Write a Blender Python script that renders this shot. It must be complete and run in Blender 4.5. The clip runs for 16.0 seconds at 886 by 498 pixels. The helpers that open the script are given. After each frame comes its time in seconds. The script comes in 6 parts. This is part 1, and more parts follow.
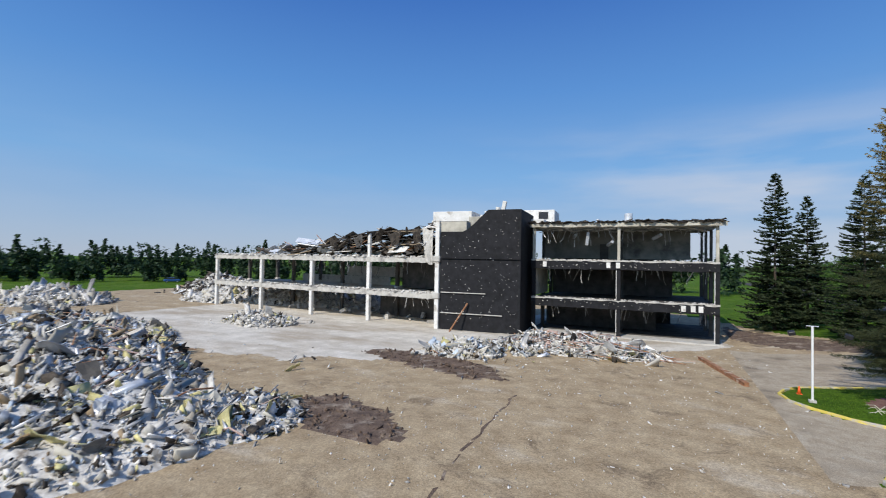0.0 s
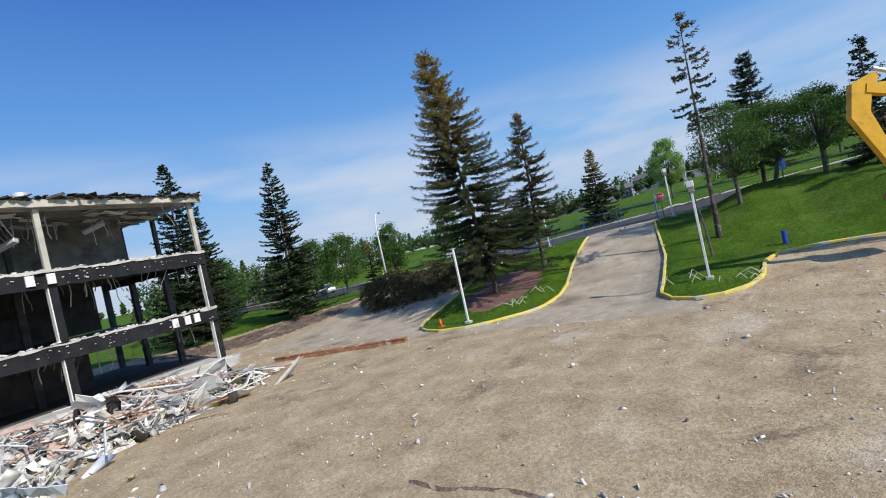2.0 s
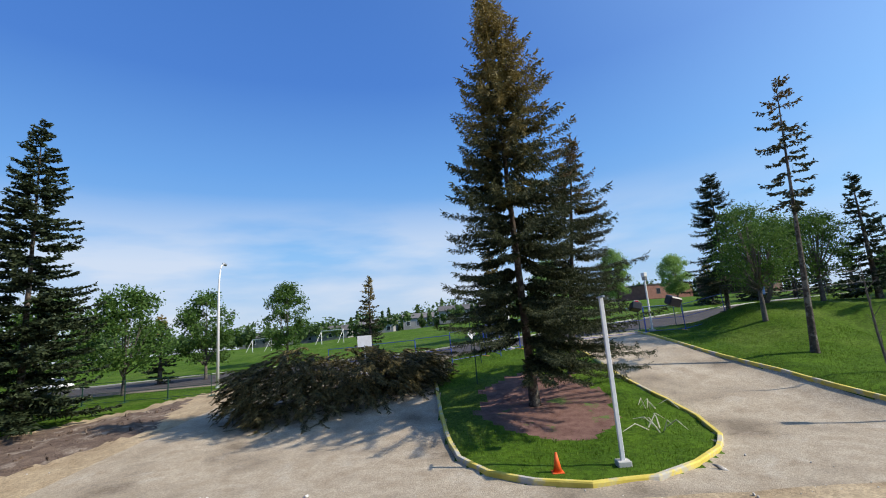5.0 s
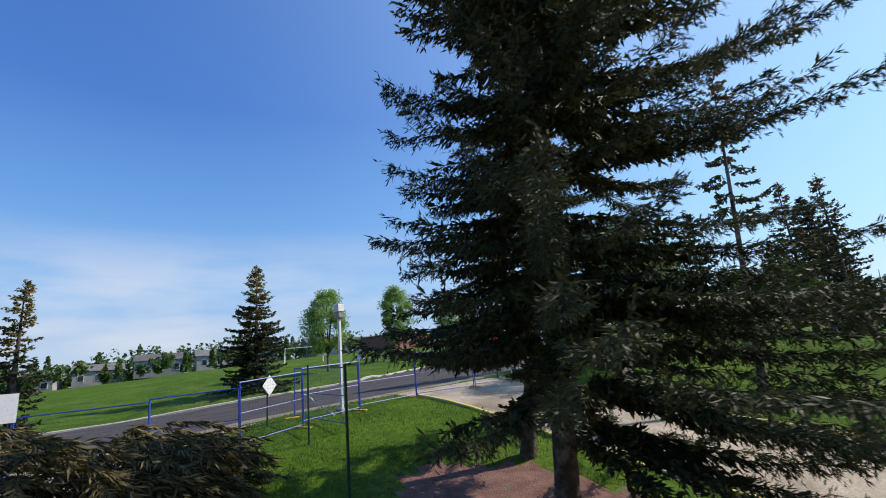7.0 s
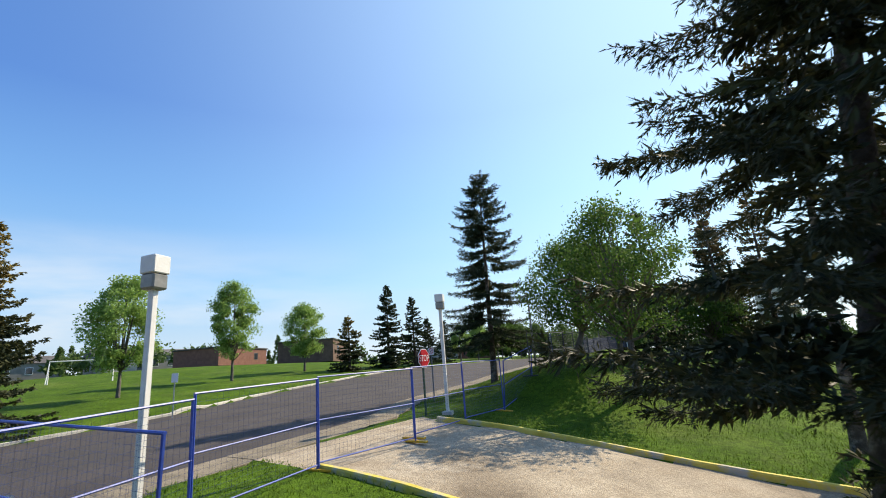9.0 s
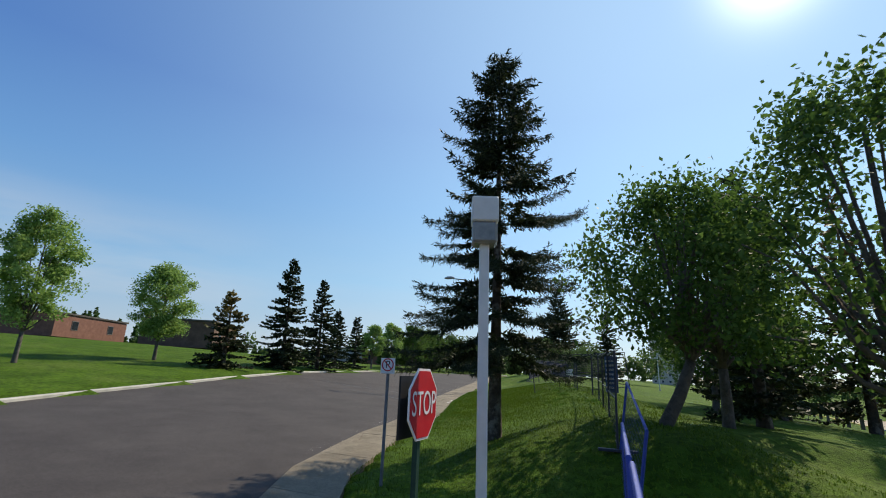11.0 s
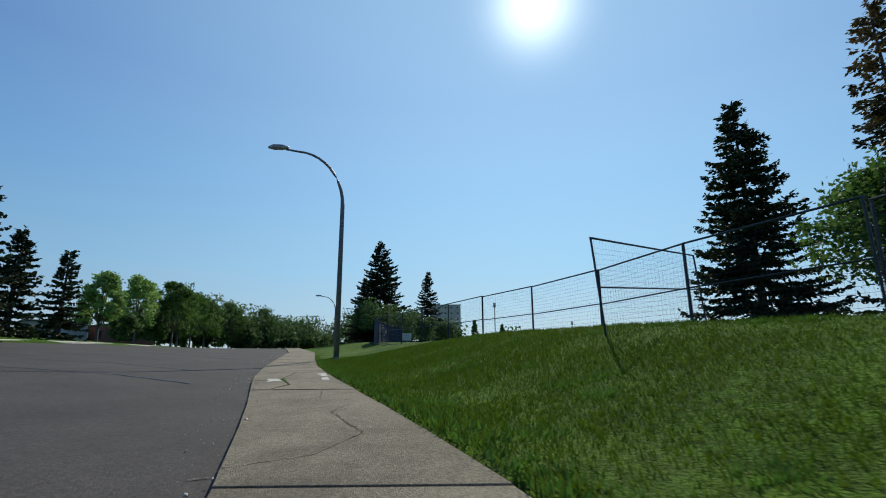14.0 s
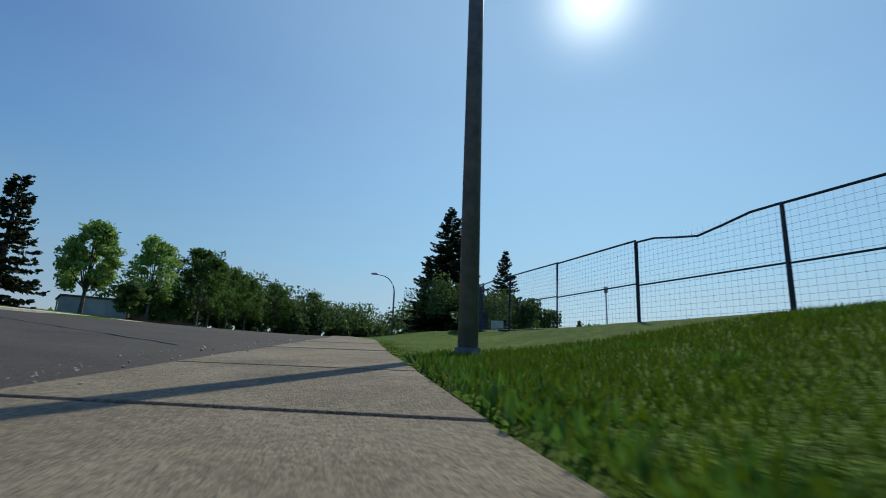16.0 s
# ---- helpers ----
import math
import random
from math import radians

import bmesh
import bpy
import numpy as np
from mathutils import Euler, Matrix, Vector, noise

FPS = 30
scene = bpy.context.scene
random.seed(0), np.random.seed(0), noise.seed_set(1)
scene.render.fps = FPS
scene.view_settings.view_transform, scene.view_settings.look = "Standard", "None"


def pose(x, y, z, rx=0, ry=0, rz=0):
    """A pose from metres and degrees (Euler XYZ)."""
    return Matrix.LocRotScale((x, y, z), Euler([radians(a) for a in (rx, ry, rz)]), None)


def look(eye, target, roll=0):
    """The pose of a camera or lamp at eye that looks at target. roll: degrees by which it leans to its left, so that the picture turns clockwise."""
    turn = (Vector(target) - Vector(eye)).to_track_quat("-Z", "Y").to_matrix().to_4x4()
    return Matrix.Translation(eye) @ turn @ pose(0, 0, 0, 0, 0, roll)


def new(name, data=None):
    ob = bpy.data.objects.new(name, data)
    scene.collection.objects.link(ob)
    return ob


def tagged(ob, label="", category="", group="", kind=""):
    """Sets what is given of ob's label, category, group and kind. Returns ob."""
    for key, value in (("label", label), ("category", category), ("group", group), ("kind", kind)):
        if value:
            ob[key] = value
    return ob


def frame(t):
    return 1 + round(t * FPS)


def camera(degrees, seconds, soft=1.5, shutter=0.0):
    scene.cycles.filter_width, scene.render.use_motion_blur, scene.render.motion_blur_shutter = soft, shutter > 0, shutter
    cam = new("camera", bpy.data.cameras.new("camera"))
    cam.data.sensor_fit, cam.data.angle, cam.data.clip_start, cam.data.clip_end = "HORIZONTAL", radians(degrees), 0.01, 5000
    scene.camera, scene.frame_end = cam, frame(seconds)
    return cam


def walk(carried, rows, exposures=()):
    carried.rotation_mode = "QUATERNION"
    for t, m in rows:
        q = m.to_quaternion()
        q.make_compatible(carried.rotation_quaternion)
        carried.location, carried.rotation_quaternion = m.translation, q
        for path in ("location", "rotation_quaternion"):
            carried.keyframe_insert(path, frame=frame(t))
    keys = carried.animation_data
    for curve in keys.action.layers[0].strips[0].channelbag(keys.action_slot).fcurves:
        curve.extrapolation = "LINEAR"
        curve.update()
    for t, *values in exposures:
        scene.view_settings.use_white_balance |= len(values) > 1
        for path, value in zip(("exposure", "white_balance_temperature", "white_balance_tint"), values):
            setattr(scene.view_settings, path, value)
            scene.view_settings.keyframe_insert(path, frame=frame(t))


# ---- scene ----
SKY, SUN = 0.10, 4.8
EXPOSURES = [(0.0, -0.25, 6500, 10), (2.5, 0.0, 6600, 10), (5.2, 0.15, 6900, 10), (7.3, 0.1, 7000, 12), (8.0, 0.4, 7900, 12), (8.7, 0.5, 8100, 10), (10.8, -0.05, 7700, 8), (12.2, 0.08, 7700, 8), (12.9, 0.15, 7600, 8), (13.6, -0.3, 7100, 3), (14.0, -0.42, 7000, 2), (16.0, -0.55, 7000, 2)]
cam = camera(87.2, 16.0, soft=1.0, shutter=0.1)
PATH = [
    (0, (21.571, -0.223, 8.008), (20.718, 1.586, 8.060), 1.12),
    (0.5, (15.057, 4.547, 6.814), (14.899, 6.540, 6.880), -4.76),
    (1, (9.913, 9.203, 6.071), (10.586, 11.086, 6.092), -9.70),
    (1.5, (7.011, 15.631, 5.610), (8.411, 17.060, 5.575), -12.66),
    (2, (6.011, 20.383, 4.934), (7.711, 21.436, 4.915), -12.39),
    (2.5, (6.137, 23.891, 4.604), (7.927, 24.782, 4.633), -10.54),
    (3, (7.137, 27.154, 4.388), (8.969, 27.949, 4.497), -8.06),
    (3.5, (9.006, 30.417, 4.078), (10.867, 31.118, 4.285), -5.35),
    (4, (11.432, 33.322, 3.779), (13.329, 33.884, 4.076), -3.59),
    (4.5, (14.006, 35.871, 3.708), (15.944, 36.218, 4.059), -3.60),
    (5, (16.265, 38.396, 3.825), (18.231, 38.449, 4.189), -4.46),
    (5.2, (17.273, 39.366, 3.856), (19.237, 39.291, 4.223), -4.86),
    (7.3, (32.834, 41.391, 3.943), (34.413, 40.266, 4.436), -5.33),
    (7.5, (34.207, 41.066, 4.047), (35.749, 39.892, 4.540), -5.44),
    (8, (36.712, 40.267, 4.299), (38.140, 38.957, 4.792), -6.16),
    (8.5, (38.798, 39.415, 4.480), (40.089, 37.968, 4.970), -6.24),
    (8.7, (39.464, 38.951, 4.464), (40.706, 37.463, 4.959), -5.74),
    (10.8, (48.418, 30.313, 5.292), (49.356, 28.625, 5.812), 2.41),
    (11, (49.404, 29.409, 5.239), (50.280, 27.688, 5.760), 2.10),
    (11.5, (51.509, 27.277, 5.097), (52.185, 25.468, 5.616), 0.41),
    (12, (53.587, 25.012, 4.731), (54.025, 23.128, 5.240), -2.04),
    (12.5, (55.381, 22.714, 4.647), (55.614, 20.789, 5.139), -3.12),
    (13, (56.653, 20.131, 4.545), (56.752, 18.189, 5.013), -3.18),
    (13.5, (57.885, 17.195, 4.289), (57.888, 15.247, 4.743), -2.18),
    (14, (58.767, 14.437, 4.161), (58.756, 12.489, 4.614), -0.50),
    (14.5, (59.773, 11.036, 4.099), (59.811, 9.090, 4.558), 1.33),
    (15, (60.593, 7.680, 4.075), (60.699, 5.737, 4.534), 2.49),
    (15.5, (61.475, 4.243, 4.088), (61.642, 2.302, 4.540), 2.60),
    (16, (62.591, 0.997, 4.132), (62.797, -0.944, 4.570), 2.14),
]
walk(cam, [(t, look(eye, target, roll)) for t, eye, target, roll in PATH], EXPOSURES)

# ---- world and sun ----
SUN_AZ, SUN_EL = radians(-166.5), radians(40)
sun_dir = Vector((math.sin(SUN_AZ) * math.cos(SUN_EL), math.cos(SUN_AZ) * math.cos(SUN_EL), math.sin(SUN_EL)))
world = bpy.data.worlds.new("world")
scene.world = world
world.use_nodes = True
wt = world.node_tree
wt.nodes.clear()
w_out = wt.nodes.new("ShaderNodeOutputWorld")
w_bg = wt.nodes.new("ShaderNodeBackground")
w_sky = wt.nodes.new("ShaderNodeTexSky")
w_sky.sky_type = "NISHITA"
w_sky.sun_disc = False
w_sky.sun_elevation = SUN_EL
w_sky.sun_rotation = SUN_AZ
w_sky.altitude = 600
w_sky.air_density, w_sky.dust_density, w_sky.ozone_density = 1.0, 0.2, 1.6
w_bg.inputs["Strength"].default_value = SKY
w_co = wt.nodes.new("ShaderNodeTexCoord")
w_sep = wt.nodes.new("ShaderNodeSeparateXYZ")
w_blue = wt.nodes.new("ShaderNodeValToRGB")
for pos, c in ((0.0, (0.45, 0.555, 0.73)), (0.07, (0.36, 0.53, 0.79)), (0.18, (0.22, 0.48, 0.87)), (0.34, (0.115, 0.335, 0.79)), (0.5, (0.055, 0.2, 0.64)), (0.999, (0.03, 0.11, 0.42))):
    e = w_blue.color_ramp.elements.new(pos)
    e.color = (*c, 1)
w_blue.color_ramp.elements.remove(w_blue.color_ramp.elements[0])
w_blue.color_ramp.elements.remove(w_blue.color_ramp.elements[-1])


def w_vec(op, a, b):
    """A vector sum, product or scaling in the sky."""
    k = wt.nodes.new("ShaderNodeVectorMath")
    k.operation = op
    for slot, v in ((0, a), ("Scale" if op == "SCALE" else 1, b)):
        if isinstance(v, (tuple, float)):
            k.inputs[slot].default_value = v
        else:
            wt.links.new(v, k.inputs[slot])
    return k.outputs["Value"] if op == "DOT_PRODUCT" else k.outputs[0]


def w_num(op, a, b):
    k = wt.nodes.new("ShaderNodeMath")
    k.operation = op
    for slot, v in enumerate((a, b)):
        if isinstance(v, float):
            k.inputs[slot].default_value = v
        else:
            wt.links.new(v, k.inputs[slot])
    return k.outputs[0]


wt.links.new(w_co.outputs["Generated"], w_sep.inputs[0])
wt.links.new(w_sep.outputs["Z"], w_blue.inputs[0])
# the sky pales towards the sun
w_dot = w_num("MAXIMUM", w_vec("DOT_PRODUCT", w_co.outputs["Generated"], tuple(sun_dir)), 0.0)
w_pale = w_vec("ADD", w_vec("SCALE", (0.40, 0.59, 0.70), w_num("POWER", w_dot, 2.6)), w_vec("SCALE", (1.3, 1.3, 1.2), w_num("POWER", w_dot, 420.0)))
w_clear = w_vec("SCALE", w_vec("ADD", w_blue.outputs[0], w_pale), 9.0)
w_clear = w_vec("ADD", w_clear, w_vec("SCALE", w_sky.outputs[0], 0.15))
# thin streaks of cloud low in the sky
w_map = wt.nodes.new("ShaderNodeMapping")
w_map.inputs["Scale"].default_value = (1.2, 1.2, 6.0)
w_map.inputs["Location"].default_value = (0.6, 0.2, 0.0)
w_noise = wt.nodes.new("ShaderNodeTexNoise")
w_noise.inputs["Scale"].default_value = 2.2
w_noise.inputs["Detail"].default_value = 6
w_ramp = wt.nodes.new("ShaderNodeValToRGB")
w_ramp.color_ramp.elements[0].position = 0.4
w_ramp.color_ramp.elements[1].position = 0.64
w_alt = wt.nodes.new("ShaderNodeValToRGB")
for pos, val in ((0.0, 0.3), (0.05, 0.6), (0.17, 0.65), (0.3, 0.0)):
    e = w_alt.color_ramp.elements.new(pos)
    e.color = (val, val, val, 1)
w_alt.color_ramp.elements.remove(w_alt.color_ramp.elements[-1])
w_mix = wt.nodes.new("ShaderNodeMixRGB")
w_mix.inputs["Color2"].default_value = (7.0, 7.5, 8.6, 1)
for a, b in ((w_co.outputs["Generated"], w_map.inputs["Vector"]), (w_map.outputs[0], w_noise.inputs["Vector"]), (w_noise.outputs["Fac"], w_ramp.inputs[0]),
             (w_sep.outputs["Z"], w_alt.inputs[0]), (w_num("MULTIPLY", w_num("MULTIPLY", w_ramp.outputs[0], w_alt.outputs[0]), w_num("MINIMUM", w_num("MAXIMUM", w_num("ADD", w_num("MULTIPLY", w_vec("DOT_PRODUCT", w_co.outputs["Generated"], (0.8, 0.6, 0.0)), 1.6), -0.15), 0.12), 1.0)), w_mix.inputs["Fac"]),
             (w_clear, w_mix.inputs["Color1"]), (w_mix.outputs[0], w_bg.inputs["Color"]), (w_bg.outputs[0], w_out.inputs[0])):
    wt.links.new(a, b)
sun = new("sun", bpy.data.lights.new("sun", "SUN"))
sun.data.energy, sun.data.angle, sun.data.color = SUN, radians(0.55), (1.0, 0.95, 0.87)
sun.matrix_world = look(sun_dir * 100, (0, 0, 0))


# ---- materials ----
def node_mat(name):
    m = bpy.data.materials.new(name)
    m.use_nodes = True
    return m, m.node_tree.nodes, m.node_tree.links, m.node_tree.nodes["Principled BSDF"]


def surface(name, c1, c2, scale=4.0, rough=0.85, bump=0.3, fine=60.0, c3=None, scale3=0.35, cut3=(0.5, 0.62), metal=0.0, stretch=None, vary=0.0, island=0.0, dist=0.02, spec=0.3, speck=0.0, speck_size=90.0, c4=None, scale4=0.15, cut4=(0.55, 0.7)):
    """A rough surface: two colours in a noise, patches of a third, fine relief, and a difference from piece to piece."""
    m, n, l, b = node_mat(name)
    geo = n.new("ShaderNodeNewGeometry")
    big = n.new("ShaderNodeTexNoise")
    big.inputs["Scale"].default_value, big.inputs["Detail"].default_value, big.inputs["Roughness"].default_value = scale, 8, 0.65
    l.new(geo.outputs["Position"], big.inputs["Vector"])
    ramp = n.new("ShaderNodeValToRGB")
    ramp.color_ramp.elements[0].position, ramp.color_ramp.elements[1].position = 0.33, 0.68
    ramp.color_ramp.elements[0].color, ramp.color_ramp.elements[1].color = (*c1, 1), (*c2, 1)
    l.new(big.outputs["Fac"], ramp.inputs[0])
    col = ramp.outputs[0]
    if c3:
        spots = n.new("ShaderNodeTexNoise")
        spots.inputs["Scale"].default_value, spots.inputs["Detail"].default_value = scale3, 9
        spots.inputs["Roughness"].default_value = 0.62
        if stretch:
            mp = n.new("ShaderNodeMapping")
            mp.inputs["Scale"].default_value, mp.inputs["Rotation"].default_value = stretch, (0, 0, radians(35))
            l.new(geo.outputs["Position"], mp.inputs["Vector"])
            l.new(mp.outputs[0], spots.inputs["Vector"])
        else:
            l.new(geo.outputs["Position"], spots.inputs["Vector"])
        cut = n.new("ShaderNodeValToRGB")
        cut.color_ramp.elements[0].position, cut.color_ramp.elements[1].position = cut3
        l.new(spots.outputs["Fac"], cut.inputs[0])
        mix = n.new("ShaderNodeMixRGB")
        mix.inputs["Color2"].default_value = (*c3, 1)
        l.new(cut.outputs[0], mix.inputs["Fac"])
        l.new(col, mix.inputs["Color1"])
        col = mix.outputs[0]
    if c4:
        stains = n.new("ShaderNodeTexNoise")
        stains.inputs["Scale"].default_value, stains.inputs["Detail"].default_value, stains.inputs["Roughness"].default_value = scale4, 10, 0.72
        stains.inputs["Distortion"].default_value = 0.6
        l.new(geo.outputs["Position"], stains.inputs["Vector"])
        cut = n.new("ShaderNodeValToRGB")
        cut.color_ramp.elements[0].position, cut.color_ramp.elements[1].position = cut4
        l.new(stains.outputs["Fac"], cut.inputs[0])
        mix = n.new("ShaderNodeMixRGB")
        mix.inputs["Color2"].default_value = (*c4, 1)
        l.new(cut.outputs[0], mix.inputs["Fac"])
        l.new(col, mix.inputs["Color1"])
        col = mix.outputs[0]
    if vary or island:
        hsv = n.new("ShaderNodeHueSaturation")
        rng = n.new("ShaderNodeMapRange")
        k = vary or island
        rng.inputs["To Min"].default_value, rng.inputs["To Max"].default_value = 1 - k, 1 + k
        src = n.new("ShaderNodeObjectInfo").outputs["Random"] if vary else geo.outputs["Random Per Island"]
        l.new(src, rng.inputs["Value"])
        l.new(rng.outputs[0], hsv.inputs["Value"])
        l.new(col, hsv.inputs["Color"])
        col = hsv.outputs[0]
    if speck:
        grain = n.new("ShaderNodeTexVoronoi")
        grain.inputs["Scale"].default_value = speck_size
        l.new(geo.outputs["Position"], grain.inputs["Vector"])
        gs = n.new("ShaderNodeSeparateXYZ")
        l.new(grain.outputs["Color"], gs.inputs[0])
        gr = n.new("ShaderNodeMapRange")
        gr.inputs["To Min"].default_value, gr.inputs["To Max"].default_value = 1 - speck, 1 + speck
        l.new(gs.outputs["X"], gr.inputs["Value"])
        gh = n.new("ShaderNodeHueSaturation")
        l.new(gr.outputs[0], gh.inputs["Value"])
        l.new(col, gh.inputs["Color"])
        col = gh.outputs[0]
    l.new(col, b.inputs["Base Color"])
    b.inputs["Roughness"].default_value, b.inputs["Metallic"].default_value = rough, metal
    b.inputs["Specular IOR Level"].default_value = spec
    if bump:
        small = n.new("ShaderNodeTexNoise")
        small.inputs["Scale"].default_value, small.inputs["Detail"].default_value = fine, 4
        l.new(geo.outputs["Position"], small.inputs["Vector"])
        bp = n.new("ShaderNodeBump")
        bp.inputs["Strength"].default_value, bp.inputs["Distance"].default_value = bump, dist
        l.new(small.outputs["Fac"], bp.inputs["Height"])
        l.new(bp.outputs[0], b.inputs["Normal"])
    return m


def foliage(name, c1, c2, tip=None, tip_from=0.55, trans=0.25, rough=0.6):
    """Leaves or needles: each clump its own shade, some light through them, cones or new growth towards the top where given."""
    m, n, l, b = node_mat(name)
    geo = n.new("ShaderNodeNewGeometry")
    ramp = n.new("ShaderNodeValToRGB")
    ramp.color_ramp.elements[0].color, ramp.color_ramp.elements[1].color = (*c1, 1), (*c2, 1)
    l.new(geo.outputs["Random Per Island"], ramp.inputs[0])
    col = ramp.outputs[0]
    if tip:
        co = n.new("ShaderNodeTexCoord")
        sep = n.new("ShaderNodeSeparateXYZ")
        l.new(co.outputs["Generated"], sep.inputs[0])
        nz = n.new("ShaderNodeTexNoise")
        nz.inputs["Scale"].default_value = 1.6
        l.new(geo.outputs["Position"], nz.inputs["Vector"])
        add = n.new("ShaderNodeMath")
        add.operation = "ADD"
        l.new(sep.outputs["Z"], add.inputs[0])
        l.new(nz.outputs["Fac"], add.inputs[1])
        rng = n.new("ShaderNodeMapRange")
        rng.inputs["From Min"].default_value, rng.inputs["From Max"].default_value = tip_from + 0.5, tip_from + 0.85
        l.new(add.outputs[0], rng.inputs["Value"])
        mix = n.new("ShaderNodeMixRGB")
        mix.inputs["Color2"].default_value = (*tip, 1)
        l.new(rng.outputs[0], mix.inputs["Fac"])
        l.new(col, mix.inputs["Color1"])
        col = mix.outputs[0]
    l.new(col, b.inputs["Base Color"])
    b.inputs["Roughness"].default_value = rough
    b.inputs["Specular IOR Level"].default_value = 0.2
    if trans:
        tr = n.new("ShaderNodeBsdfTranslucent")
        l.new(col, tr.inputs["Color"])
        ms = n.new("ShaderNodeMixShader")
        ms.inputs[0].default_value = trans
        l.new(b.outputs[0], ms.inputs[1])
        l.new(tr.outputs[0], ms.inputs[2])
        l.new(ms.outputs[0], n["Material Output"].inputs[0])
    return m


M_DIRT = surface("site_dirt", (0.3, 0.216, 0.125), (0.46, 0.355, 0.222), 0.7, 0.95, 0.8, 26, (0.55, 0.47, 0.36), 0.28, (0.56, 0.76), stretch=(0.5, 1.0, 1.0), dist=0.035, speck=0.24, speck_size=17, c4=(0.15, 0.105, 0.065), scale4=0.34, cut4=(0.555, 0.7))
M_DRIVE = surface("worn_gravel_asphalt", (0.33, 0.262, 0.182), (0.47, 0.395, 0.292), 1.4, 0.95, 0.9, 40, (0.21, 0.165, 0.115), 0.35, (0.52, 0.66), dist=0.03, speck=0.22, speck_size=28, c4=(0.5, 0.44, 0.35), scale4=0.3, cut4=(0.56, 0.72))
M_DUST = surface("pale_concrete_dust", (0.5, 0.45, 0.37), (0.69, 0.63, 0.54), 0.6, 0.95, 0.7, 14, (0.38, 0.31, 0.225), 0.22, (0.46, 0.66), stretch=(0.4, 1.0, 1.0), dist=0.04, speck=0.12, speck_size=14)
M_SOIL = surface("dark_soil", (0.085, 0.055, 0.04), (0.2, 0.14, 0.1), 1.5, 1.0, 1.0, 12, (0.29, 0.23, 0.175), 0.9, (0.54, 0.64), dist=0.08, speck=0.2, speck_size=16)
M_MULCH = surface("bark_mulch", (0.13, 0.065, 0.05), (0.25, 0.14, 0.11), 2.5, 1.0, 1.0, 30, (0.1, 0.16, 0.035), 0.8, (0.6, 0.66), dist=0.04)
M_GRASS = surface("lawn", (0.04, 0.088, 0.006), (0.088, 0.162, 0.012), 0.5, 0.95, 1.0, 30, (0.125, 0.17, 0.032), 0.14, (0.52, 0.74), dist=0.06, spec=0.1, speck=0.3, speck_size=9, c4=(0.04, 0.085, 0.01), scale4=0.5, cut4=(0.62, 0.76))
M_ROAD = surface("street_asphalt", (0.05, 0.042, 0.04), (0.078, 0.067, 0.062), 0.5, 0.92, 0.7, 90, (0.05, 0.045, 0.041), 0.08, (0.5, 0.7), dist=0.01, speck=0.28, speck_size=60)
M_WALK = surface("sidewalk_concrete", (0.2, 0.165, 0.115), (0.3, 0.25, 0.18), 1.6, 0.95, 1.0, 110, (0.15, 0.125, 0.09), 0.7, (0.5, 0.72), vary=0.1, dist=0.014, speck=0.3, speck_size=75, c4=(0.13, 0.1, 0.07), scale4=1.1, cut4=(0.62, 0.7))
M_CONC = surface("grey_concrete", (0.4, 0.38, 0.34), (0.58, 0.55, 0.5), 1.5, 0.9, 0.5, 30, (0.26, 0.24, 0.22), 0.7, (0.54, 0.68))
M_WHITE = surface("white_painted_concrete", (0.62, 0.6, 0.55), (0.8, 0.78, 0.74), 1.2, 0.8, 0.4, 20, (0.42, 0.38, 0.33), 0.8, (0.56, 0.66))
# Near-black so that interior shade sits in the colour; also plain dark pieces.
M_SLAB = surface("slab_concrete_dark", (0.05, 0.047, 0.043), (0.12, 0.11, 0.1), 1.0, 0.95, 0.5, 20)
M_KERB = surface("yellow_kerb_paint", (0.55, 0.42, 0.06), (0.72, 0.58, 0.14), 2.0, 0.85, 0.5, 40, (0.45, 0.42, 0.36), 1.5, (0.5, 0.62))
M_KERBG = surface("kerb_concrete", (0.42, 0.4, 0.34), (0.58, 0.55, 0.48), 2.0, 0.9, 0.5, 40)
M_BLACK = surface("black_membrane", (0.009, 0.009, 0.01), (0.022, 0.022, 0.025), 1.5, 0.75, 0.4, 9, spec=0.2)
M_CREAM = surface("cream_plaster", (0.4, 0.37, 0.3), (0.55, 0.52, 0.44), 0.8, 0.95, 0.3, 12, (0.25, 0.23, 0.2), 0.5, (0.5, 0.68))
M_TAR = surface("torn_roofing", (0.02, 0.018, 0.017), (0.085, 0.068, 0.052), 2.0, 0.95, 1.0, 10, (0.2, 0.165, 0.125), 1.2, (0.61, 0.69), island=0.4)
M_STEEL = surface("grey_steel", (0.28, 0.29, 0.3), (0.42, 0.43, 0.44), 3.0, 0.5, 0.1, 30, metal=0.6)
M_GALV = surface("galvanised_pole", (0.42, 0.44, 0.46), (0.55, 0.57, 0.6), 6.0, 0.42, 0.1, 60, metal=0.7, spec=0.5)
M_POLE = surface("white_lamp_paint", (0.66, 0.66, 0.64), (0.78, 0.78, 0.76), 3.0, 0.5, 0.1, 30)
M_RUST = surface("rusty_steel", (0.22, 0.1, 0.05), (0.42, 0.21, 0.11), 3.0, 0.85, 0.5, 30, (0.55, 0.46, 0.36), 1.5, (0.56, 0.66))
M_BLUE = surface("blue_fence_paint", (0.012, 0.045, 0.3), (0.025, 0.085, 0.45), 5.0, 0.45, 0.1, 40, spec=0.5)
M_WIRE = surface("blue_wire", (0.02, 0.04, 0.12), (0.05, 0.08, 0.2), 5.0, 0.5, 0.0, spec=0.4)
